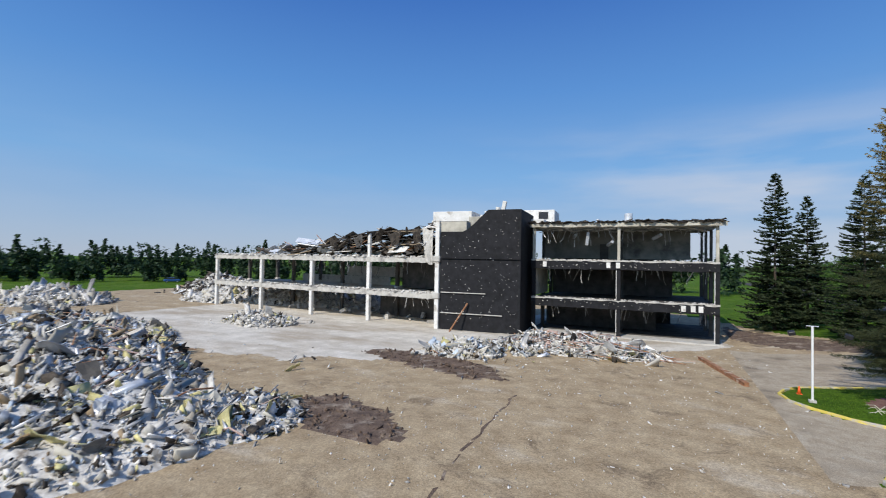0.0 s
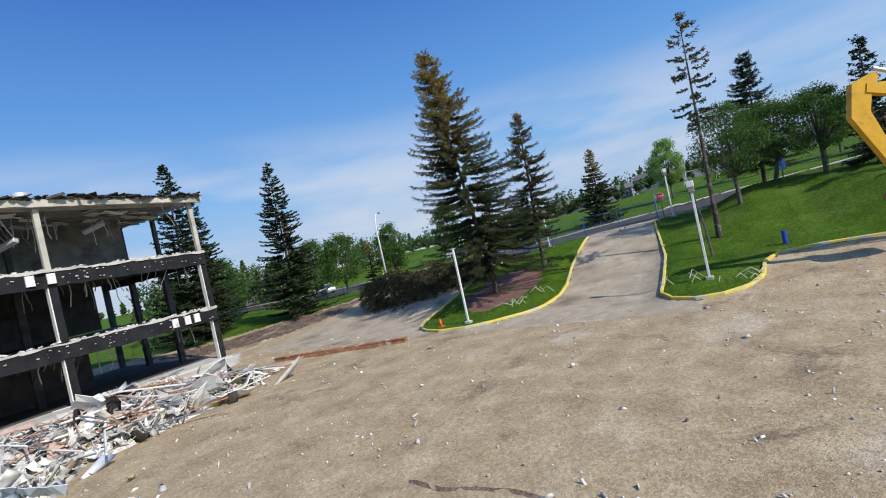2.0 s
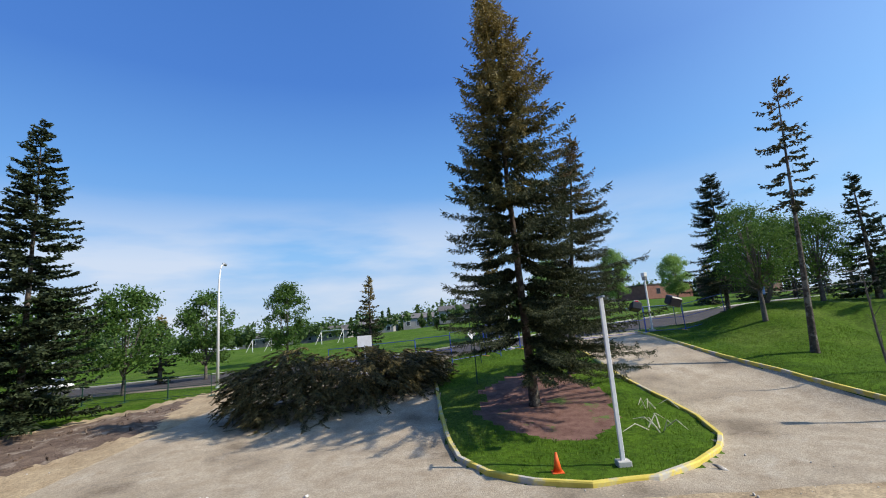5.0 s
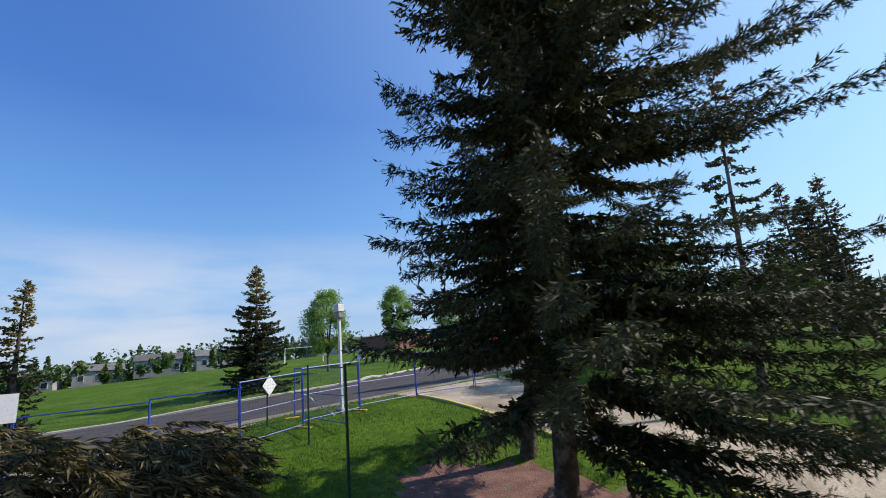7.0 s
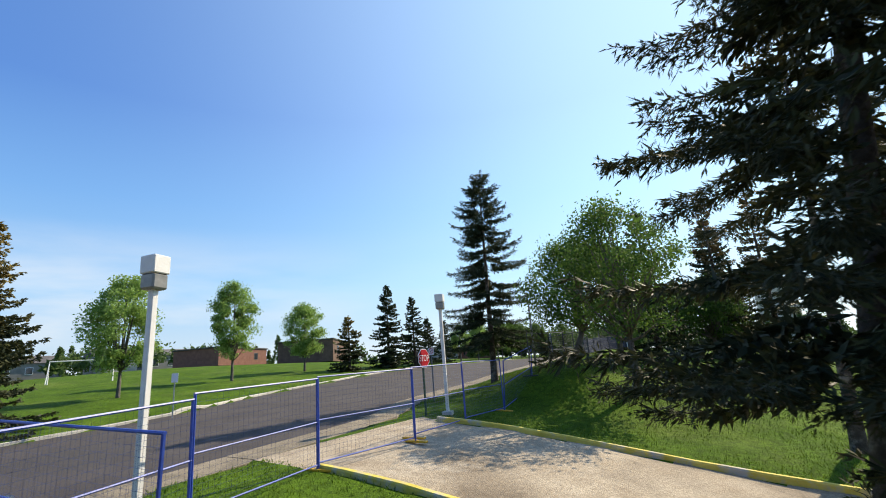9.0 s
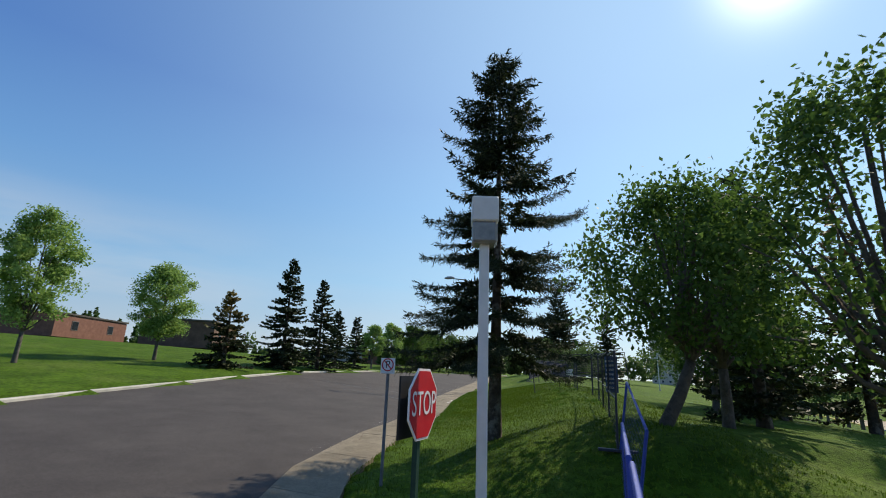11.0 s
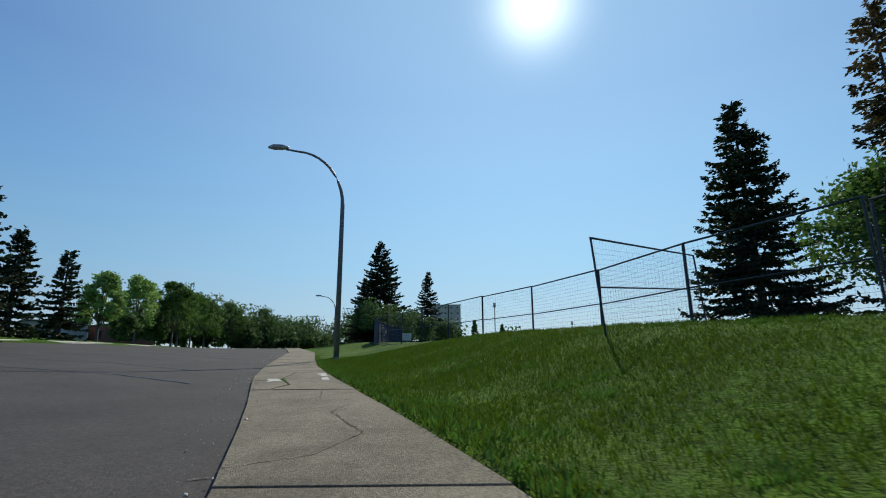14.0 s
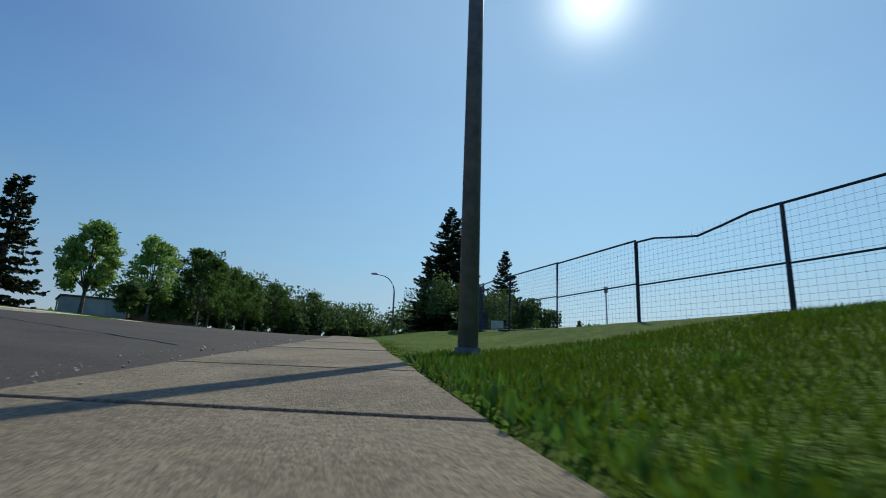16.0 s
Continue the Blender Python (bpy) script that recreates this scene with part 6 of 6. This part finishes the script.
house(56, -285, 0, 19, 16, 32, M_CONC, "distant grey apartment tower", 9, False, "apartment building")
house(72, 112, 20, 12, 9, 4.2, M_SIDING, "pale house among trees across the street", 1)
ch = empty("chimney", 96.0, 126.0, land1(96, 126))
tagged(ch, "tall brown brick chimney far off among trees", "chimney")
part("shaft", tube([(0, 0, 0), (0, 0, 20.6)], [0.95, 0.7], 12), M_BRICKD, ch)


def goal(x, y, rz):
    g = empty("soccer_goal", x, y, land1(x, y), rz)
    tagged(g, "white soccer goal frame on the playing field", "soccer goal", "soccer goals")
    part("frame", tube([(-2.6, 0, 0), (-2.6, 0, 2.2), (2.6, 0, 2.2), (2.6, 0, 0)], 0.06, 8), M_POLE, g)
    part("stay", tube([(-2.6, 0, 2.2), (-2.6, 1.4, 0)], 0.035, 6), M_POLE, g)
    part("stay", tube([(2.6, 0, 2.2), (2.6, 1.4, 0)], 0.035, 6), M_POLE, g)


goal(99, 23.2, 72)
goal(99.8, 74.3, 60)
goal(96, 60.5, 60)


# ---- excavator ----
ex = empty("excavator", 34.15, 9.3, L(34.15, 9.3), 112)
ex.scale = (0.92, 0.92, 0.92)
tagged(ex, "yellow tracked excavator parked at the edge of the lot", "excavator")
for sy in (-1, 1):
    tr = part("track", box(0, sy * 1.05, 0.45, 3.6, 0.55, 0.85, bevel=0.25), M_RUBBER, ex, "black crawler track")
    for k in range(10):
        part("track_pad", box(-1.5 + k * 0.33, sy * 1.05, 0.88, 0.2, 0.56, 0.05), M_RUST, tr)
part("turntable", tube([(0, 0, 0.7), (0, 0, 1.1)], 0.9, 20), M_SLAB, ex)
part("body", box(-0.7, 0, 1.75, 2.6, 2.5, 1.25, bevel=0.12), M_YELLOW, ex)
cab = part("cab", box(0.75, 0.75, 2.15, 1.3, 0.95, 1.9, bevel=0.1), M_YELLOW, ex)
part("cab_window", box(0.85, 1.24, 2.45, 1.0, 0.03, 1.0), M_GLASSD, cab)
part("cab_window", box(1.42, 0.75, 2.35, 0.03, 0.75, 1.2), M_GLASSD, cab)


def arm(name, pts, wds, thick, mat):
    """A box-section arm that tapers along points in the x-z plane."""
    bm = bmesh.new()
    prev = None
    for i, (x, z) in enumerate(pts):
        a, b = pts[max(0, i - 1)], pts[min(len(pts) - 1, i + 1)]
        d = Vector((b[0] - a[0], 0, b[1] - a[1])).normalized()
        nrm = Vector((-d.z, 0, d.x))
        ring = [bm.verts.new(Vector((x, s * thick / 2, z)) + nrm * (q * wds[i] / 2)) for s, q in ((-1, -1), (1, -1), (1, 1), (-1, 1))]
        if prev:
            for k in range(4):
                bm.faces.new((prev[k], prev[(k + 1) % 4], ring[(k + 1) % 4], ring[k]))
        else:
            bm.faces.new(ring[::-1])
        prev = ring
    bm.faces.new(prev)
    bmesh.ops.recalc_face_normals(bm, faces=bm.faces)
    return part(name, bm, mat, ex)


arm("boom", [(0.6, 1.9), (1.6, 3.4), (3.2, 4.9), (5.0, 5.7), (6.6, 6.1)], [0.5, 0.75, 0.9, 0.7, 0.4], 0.45, M_YELLOW)
arm("stick", [(6.1, 6.6), (6.75, 6.2), (7.0, 5.0), (6.3, 3.2), (5.7, 1.7)], [0.3, 0.85, 0.8, 0.5, 0.35], 0.36, M_YELLOW)
part("boom_cylinder", tube([(1.3, 0.35, 1.9), (3.0, 0.35, 4.4)], 0.09, 8), M_GALV, ex)
part("stick_cylinder", tube([(3.4, 0, 5.6), (6.1, 0, 6.9)], 0.1, 8), M_GALV, ex)
arm("bucket", [(5.8, 1.8), (6.0, 1.2), (5.6, 0.6), (4.9, 0.5)], [0.3, 0.7, 0.7, 0.3], 1.1, M_RUST)

# ---- small things on the site ----
rs = np.random.default_rng(8)


def scatter(name, n, area, smin, smax, mat, label, keep, seed):
    """Loose small pieces lying about on the ground."""
    rng = np.random.default_rng(seed)
    x = rng.uniform(area[0], area[1], n * 2)
    y = rng.uniform(area[2], area[3], n * 2)
    ok = keep(x, y)
    x, y = x[ok][:n], y[ok][:n]
    p = np.stack([x, y, land(x, y) + 0.015], 1)
    v, f = chunks(len(p), p, smin, smax, rng, (0.3, 0.7))
    return tagged(raw_mesh(name, v, f, mat), label, "debris", kind="stuff")


on_dirt = lambda x, y: region(x, y) <= 1
scatter("loose_stones", 4500, (-8, 33, 8, 56), 0.012, 0.08, M_CHUNK, "loose stones and concrete crumbs on the dirt", lambda x, y: (region(x, y) == 0), 1)
scatter("loose_stones", 420, (4, 30, 14, 50), 0.02, 0.16, M_DEBRIS, "scraps of debris on the dirt", on_dirt, 2)
scatter("loose_stones", 1500, (25, 47, 50, 72), 0.02, 0.16, M_SOIL, "clods of soil beside the felled tree", lambda x, y: region(x, y) == 4, 3)
scatter("loose_soil", 2600, (-3, 13, 14, 37), 0.04, 0.25, M_SOIL, "clods of dark churned soil", lambda x, y: region(x, y) == 4, 4)
scatter("loose_stones", 5000, (56, 66.5, -8, 20), 0.004, 0.016, M_CHUNK, "grit along the edge of the sidewalk", lambda x, y: np.abs(x - walk_x(y) - WALK_W - 0.12) < 0.3, 5)


def crack(name, pts, width, label, mat=M_SOIL):
    """A joint or crack as a thin, wandering strip let into the surface."""
    bm = bmesh.new()
    rng = np.random.default_rng(len(pts) * 7 + int(pts[0][0] * 10))
    prev = None
    line = []
    for (x0, y0), (x1, y1) in zip(pts, pts[1:]):
        n = max(2, int(math.hypot(x1 - x0, y1 - y0) / (width * 5)))
        line += [(x0 + (x1 - x0) * k / n, y0 + (y1 - y0) * k / n) for k in range(n)]
    for i in range(len(line) - 1):
        (x0, y0), (x1, y1) = line[i], line[i + 1]
        d = Vector((x1 - x0, y1 - y0, 0)).normalized()
        nr = Vector((-d.y, d.x, 0))
        w, o = width * rng.uniform(0.4, 1.5), rng.normal(0, width * 0.5)
        z = surface_z(x0, y0) + 0.006
        cur = [bm.verts.new(Vector((x0, y0, z)) + nr * (o + w / 2)), bm.verts.new(Vector((x0, y0, z)) + nr * (o - w / 2))]
        if prev:
            bm.faces.new((prev[0], prev[1], cur[1], cur[0]))
        prev = cur
    bmesh.ops.recalc_face_normals(bm, faces=bm.faces)
    return tagged(obj(name, bm, mat), label, "crack", kind="structure")


def surface_z(x, y):
    xe = float(walk_x(y))
    if xe < x < xe + WALK_W:
        return float(walk_z(y)) + 0.014
    if x >= xe + WALK_W:
        return land1(x, y) - 0.03
    w1 = float(0.035 * wobble(np.array(x), np.array(y), 0.9) + 0.02 * wobble(np.array(x), np.array(y), 2.3)) if region(np.array([x]), np.array([y]))[0] != 1 else 0
    return land1(x, y) + w1


crack("ground_joint", [(14.4, 14.0), (13.9, 19.0), (13.8, 24.0), (13.5, 29.5)], 0.14, "dark broken joint across the old pavement")
for pts in ([(60.2, 11.6), (59.6, 11.2), (59.4, 10.5), (59.9, 9.4), (59.8, 8.7)], [(60.9, 9.1), (60.3, 8.3), (60.5, 7.4), (60.1, 6.9)], [(62.3, 4.8), (61.8, 4.3), (61.9, 3.3), (61.5, 2.8)], [(58.6, 14.8), (58.9, 13.6), (58.5, 12.8), (58.6, 12.3)], [(57.9, 17.6), (58.6, 16.4), (58.2, 15.5)]):
    crack("sidewalk_crack", pts, 0.012, "dark crack in the sidewalk")
for pts in ([(64.5, 3.2), (67.0, 2.2), (70.0, 2.4), (74.5, 1.0)], [(62.9, 6.4), (65.0, 5.4), (69.0, 4.9)], [(66.0, -4.0), (72.0, -6.5)]):
    crack("road_crack", pts, 0.06, "dark sealed crack across the asphalt", M_SIGNK)
for k, ring in enumerate((((61.79, 6.12), (61.85, 5.8), (62.03, 5.42), (61.92, 5.38), (61.8, 5.42), (61.7, 5.62), (61.57, 5.87), (61.68, 6.0)), ((61.46, 4.13), (61.4, 3.92), (61.3, 3.84), (61.22, 4.2), (61.06, 4.71), (61.12, 4.8), (61.2, 4.74), (61.26, 4.4)), ((61.05, 5.22), (61.0, 5.06), (60.95, 5.12), (60.88, 5.4), (60.78, 5.72), (60.86, 5.8), (60.92, 5.71), (60.99, 5.5)))):
    bm = bmesh.new()
    vs = [bm.verts.new((x, y, surface_z(x, y) + 0.004)) for x, y in ring]
    bm.faces.new(vs)
    bmesh.ops.recalc_face_normals(bm, faces=bm.faces)
    tagged(obj("sidewalk_patch", bm, M_KERBG), "pale mortar patch on the sidewalk", "patch", kind="structure")
grass_crack = [(62.06, 3.54), (61.86, 4.59), (61.79, 5.12), (61.7, 5.55), (61.45, 6.1), (61.33, 6.37), (61.23, 6.6), (61.3, 7.2)]
crack("sidewalk_crack", grass_crack, 0.018, "dark crack in the sidewalk")

# ---- grass ----
def blades(name, n, area, keep, hmin, hmax, width, mat, label, seed, dens=None):
    rng = np.random.default_rng(seed)
    x, y = rng.uniform(area[0], area[1], n * 3), rng.uniform(area[2], area[3], n * 3)
    ok = keep(x, y)
    if dens is not None:
        ok &= rng.random(len(x)) < dens(x, y)
    x, y = x[ok][:n], y[ok][:n]
    m = len(x)
    p = np.stack([x, y, land(x, y) + 0.02], 1)
    h = rng.uniform(hmin, hmax, m) * (0.95 + 0.18 * wobble(x * 0.7, y * 0.7, 1.4))
    d = np.stack([rng.normal(0, 0.45, m), rng.normal(0, 0.45, m), np.ones(m)], 1)
    v, f = diamonds(p, d, h, width * rng.uniform(0.7, 1.3, m), rng)
    return tagged(raw_mesh(name, v, f, mat), label, "grass", kind="stuff")


bank = lambda x, y: (x < walk_x(y) - 0.02)
# Both bank patches take the blade copy darkened for backlight.
blades("grass", 110000, (51.5, 63.2, -5, 16), lambda x, y: bank(x, y) & (x > walk_x(y) - 6), 0.045, 0.125, 0.0055, M_BLADE_DARK, "green grass beside the sidewalk, darkened as backlit", 1, lambda x, y: np.clip((walk_x(y) - x) / 0.3, 0.5, 1) * np.clip((16 - y) / 8, 0, 1) * np.clip((x - walk_x(y) + 6) / 2.5, 0, 1))
blades("grass", 45000, (48, 61, -2, 22), lambda x, y: bank(x, y) & (x > walk_x(y) - 9), 0.05, 0.125, 0.007, M_BLADE_DARK, "green grass on the bank", 2)
blades("grass", 40000, (28.5, 51.2, 17, 40.5), lambda x, y: region(x, y) == 2, 0.05, 0.13, 0.01, M_BLADE, "mown grass on the lawns", 3)
blades("weeds", 24000, (54.5, 63.2, -3, 15), lambda x, y: bank(x, y) & (x > walk_x(y) - 0.45), 0.03, 0.12, 0.011, M_WEED, "ragged weeds overhanging the sidewalk edge", 4)
rngc = np.random.default_rng(17)
cp = np.concatenate([np.linspace(a, b, 90) for a, b in zip(np.array(grass_crack), np.array(grass_crack)[1:])])
thick = np.interp(np.arange(len(cp)) / 90, (0, 1, 2.5, 3, 4, 5, 6, 7), (0.004, 0.006, 0.012, 0.04, 0.02, 0.008, 0.01, 0.003))
cp = np.repeat(cp, 5, 0)
thick = np.repeat(thick, 5)
m = len(cp)
cp = cp + rngc.normal(0, 0.55, (m, 2)) * thick[:, None]
cz = np.array([surface_z(x, y) for x, y in cp])
v, f = diamonds(np.stack([cp[:, 0], cp[:, 1], cz], 1), np.stack([rngc.normal(0, 0.9, m), rngc.normal(0, 0.9, m), np.ones(m)], 1), rngc.uniform(0.3, 0.9, m) * (0.01 + 0.35 * thick), 0.003 + 0 * cz, rngc)
tagged(raw_mesh("weeds", v, f, M_WEED), "low weeds growing in a sidewalk crack", "weeds", kind="stuff")
rngt = np.random.default_rng(91)
for k in range(46):
    y = rngt.uniform(-4, 13)
    x = float(walk_x(y)) - rngt.uniform(0.5, 6.5)
    n = 160
    a, q = rngt.uniform(0, 6.28, n), rngt.uniform(0, 0.22, n)
    px_, py_ = x + q * np.cos(a), y + q * np.sin(a)
    v, f = diamonds(np.stack([px_, py_, land(px_, py_)], 1), np.stack([np.cos(a) * 0.6 + rngt.normal(0, 0.3, n), np.sin(a) * 0.6, np.ones(n)], 1), rngt.uniform(0.06, 0.16, n), 0.009 + 0 * a, rngt)
    tagged(raw_mesh("weed_tuft", v, f, M_WEED), "darker clump of weeds in the grass", "weeds", "weed tufts in the bank")


# ---- small items ----
def branch_heap(x, y, seed, n=7):
    rng = np.random.default_rng(seed)
    h = empty("pruned_branches", x, y, L(x, y) + 0.08)
    tagged(h, "pale cut branches lying on the grass", "branches", "cut branches")
    for k in range(n):
        a, ln = rng.uniform(0, 6.28), rng.uniform(0.5, 1.3)
        p = Vector((rng.normal(0, 0.4), rng.normal(0, 0.4), 0.05))
        part("branch", tube([p, p + Vector((math.cos(a) * ln * 0.5, math.sin(a) * ln * 0.5, 0.25 + rng.uniform(0, 0.2))), p + Vector((math.cos(a) * ln, math.sin(a) * ln, rng.uniform(0.0, 0.3)))], [0.025, 0.018, 0.008], 5), M_PALEWOOD, h)


M_PALEWOOD = surface("peeled_wood", (0.4, 0.38, 0.28), (0.58, 0.54, 0.42), 6.0, 0.8, 0.2, 40)
branch_heap(32.6, 32.4, 1)
branch_heap(34.8, 31.6, 2, 4)
branch_heap(30.8, 19.9, 3)
branch_heap(31.6, 22.4, 4, 4)
for x, y, h in ((43.4, 39.75, 0.95), (43.1, 39.5, 0.6), (42.6, 39.6, 0.95)):
    p = empty("timber_post", x, y, L(x, y))
    tagged(p, "short yellowish timber post at the end of the kerb", "post", "timber posts")
    part("post", box(0, 0, h / 2 - 0.05, 0.2, 0.2, h + 0.1, bevel=0.02), M_PALEWOOD, p)
sap = empty("sapling", 36.0, 21.6, L(36.0, 21.6))
tagged(sap, "bare dead sapling with a wrapped stem", "sapling")
part("stem", tube([(0, 0, -0.1), (0.05, 0.1, 1.6), (-0.1, 0.25, 3.2), (-0.25, 0.4, 4.6)], [0.07, 0.05, 0.03, 0.008], 6), M_BARKG, sap)
for k in range(9):
    z = 0.8 + 0.35 * k
    part("twig", tube([(-0.02 * k, 0.05 * k, z), (0.3 * math.cos(k * 2.4), 0.3 * math.sin(k * 2.4), z + 0.5)], [0.015, 0.005], 4), M_BARKG, sap)
ub2 = empty("utility_marker", 36.6, 11.8, L(36.6, 11.8))
tagged(ub2, "short blue marker post on the lawn", "marker post")
part("post", tube([(0, 0, -0.05), (0, 0, 0.75)], 0.12, 12), M_BLUE, ub2)
for y0 in (13.2, 10.4):
    tagged(obj("stall_line", box(32.8, y0, land1(32.8, y0) + 0.045, 4.6, 0.11, 0.012), M_SIGNW), "faded white parking stall line", "road marking", kind="structure")
lot_lamp(52.3, -41.8, L(52.3, -41.8), 5.8, "distant lamp post with a boxy head on the parking lot")
lot_lamp(38.0, -60.0, L(38, -60), 6.4, "distant lamp post with a boxy head on the parking lot")
for k in range(14):
    x, y = 42.5 - 0.35 * k, 12 - 4.0 * k
    p = empty("bollard", x, y, L(x, y))
    tagged(p, "short dark wooden bollard along the parking lot", "bollard", "bollards by the lot")
    part("post", box(0, 0, 0.3, 0.16, 0.16, 0.75, bevel=0.02), M_BARKG, p)
fsign = empty("field_sign", 66.6, 27.5, L(66.6, 27.5), 60)
tagged(fsign, "small white street sign seen from behind", "road sign")
part("post", box(0, 0, 1.0, 0.05, 0.05, 2.2), M_GALV, fsign)
part("board", box(0, 0.04, 1.9, 0.3, 0.015, 0.45), M_SIGNW, fsign)
wsign = empty("notice_board", 46.5, 44.7, L(46.5, 44.7), 100)
tagged(wsign, "blank white notice board at the entrance", "sign")
part("board", box(0, 0, 2.2, 0.9, 0.03, 0.7), M_SIGNW, wsign)
part("post", box(0, 0.04, 0.95, 0.06, 0.06, 1.9), M_GALV, wsign)
nb = empty("notice_board", 62.1, -31.6, L(62.1, -31.6), 200)
tagged(nb, "white notice board on the screened fence", "sign")
part("board", box(0, 0, 0.9, 0.9, 0.03, 0.7), M_SIGNW, nb)
part("post", box(0, 0.04, 0.45, 0.06, 0.06, 0.9), M_GALV, nb)


def car(x, y, rz, paint, label):
    c = empty("car", x, y, land1(x, y), rz)
    tagged(c, label, "car")
    part("body", box(0, 0, 0.62, 4.3, 1.75, 0.62, bevel=0.16), paint, c)
    bm = box(-0.15, 0, 1.18, 2.4, 1.55, 0.56, bevel=0.1)
    for v in bm.verts:
        if v.co.z > 1.2:
            v.co.x = v.co.x * 0.78 - 0.05
    cb = part("cabin", bm, M_GLASSD, c)
    part("roof", box(-0.15, 0, 1.47, 1.75, 1.4, 0.05, bevel=0.02), paint, cb)
    for sx in (-1.35, 1.35):
        for sy in (-0.8, 0.8):
            wh = part("wheel", tube([(sx, sy - 0.1, 0.32), (sx, sy + 0.1, 0.32)], 0.32, 16), M_RUBBER, c)
            part("rim", tube([(sx, sy - 0.11, 0.32), (sx, sy + 0.11, 0.32)], 0.19, 12), M_GALV, wh)
    return c


car(-112, 92, 60, M_SIGNB, "dark blue car on the far road")
car(58.0, 76.0, 85, M_SIGNW, "white car on the street")
car(30.0, -12.0, 20, M_SIGNW, "white car parked on the lot")
car(24.0, -20.0, 20, M_STEEL, "grey car parked on the lot")
toilet = empty("portable_toilet", 34.0, -7.0, L(34, -7), 10)
tagged(toilet, "bright blue portable toilet on the lot", "portable toilet")
part("cabin", box(0, 0, 1.05, 1.1, 1.1, 2.1, bevel=0.05), M_BLUE, toilet)
part("roof", box(0, 0, 2.18, 1.16, 1.16, 0.16, bevel=0.06), M_SIGNW, toilet)
part("door", box(0, -0.56, 1.0, 0.75, 0.04, 1.8, bevel=0.01), M_BLUE, toilet)
tape = empty("barrier_tape", 48.5, 35.8, L(48.5, 35.8))
tagged(tape, "loose white barrier tape hanging from the fence", "tape")
bm = bmesh.new()
prev = None
for k in range(25):
    t = k / 24
    x, y = 0.3 - 0.5 * t, 0.8 - 1.4 * t
    z = max(0.03, 0.95 * (1 - t * 1.25) ** 1 if t < 0.78 else 0.03) + 0.02 * math.sin(k * 1.7)
    tw = 0.035 + 0.015 * math.sin(k * 0.9)
    cur = [bm.verts.new((x, y, z + tw)), bm.verts.new((x + 0.02 * math.sin(k), y, z - tw))]
    if prev:
        bm.faces.new((prev[0], prev[1], cur[1], cur[0]))
    prev = cur
part("ribbon", bm, M_SIGNW, tape)
foot = empty("concrete_block", 46.0, 39.3, L(46.0, 39.3))
tagged(foot, "yellow concrete block holding a fence post", "concrete block")
part("block", box(0, 0, 0.09, 0.75, 0.25, 0.2, bevel=0.03), M_KERB, foot)
hyd = empty("fire_hydrant", 71.6, 74.5, L(71.6, 74.5))
tagged(hyd, "pale yellow fire hydrant across the street", "fire hydrant")
part("barrel", tube([(0, 0, 0), (0, 0, 0.1), (0, 0, 0.12), (0, 0, 0.65), (0, 0, 0.68), (0, 0, 0.85)], [0.2, 0.2, 0.13, 0.13, 0.16, 0.05], 12), M_KERB, hyd, smooth=True)
part("outlet", tube([(-0.24, 0, 0.5), (0.24, 0, 0.5)], 0.06, 8), M_KERB, hyd)
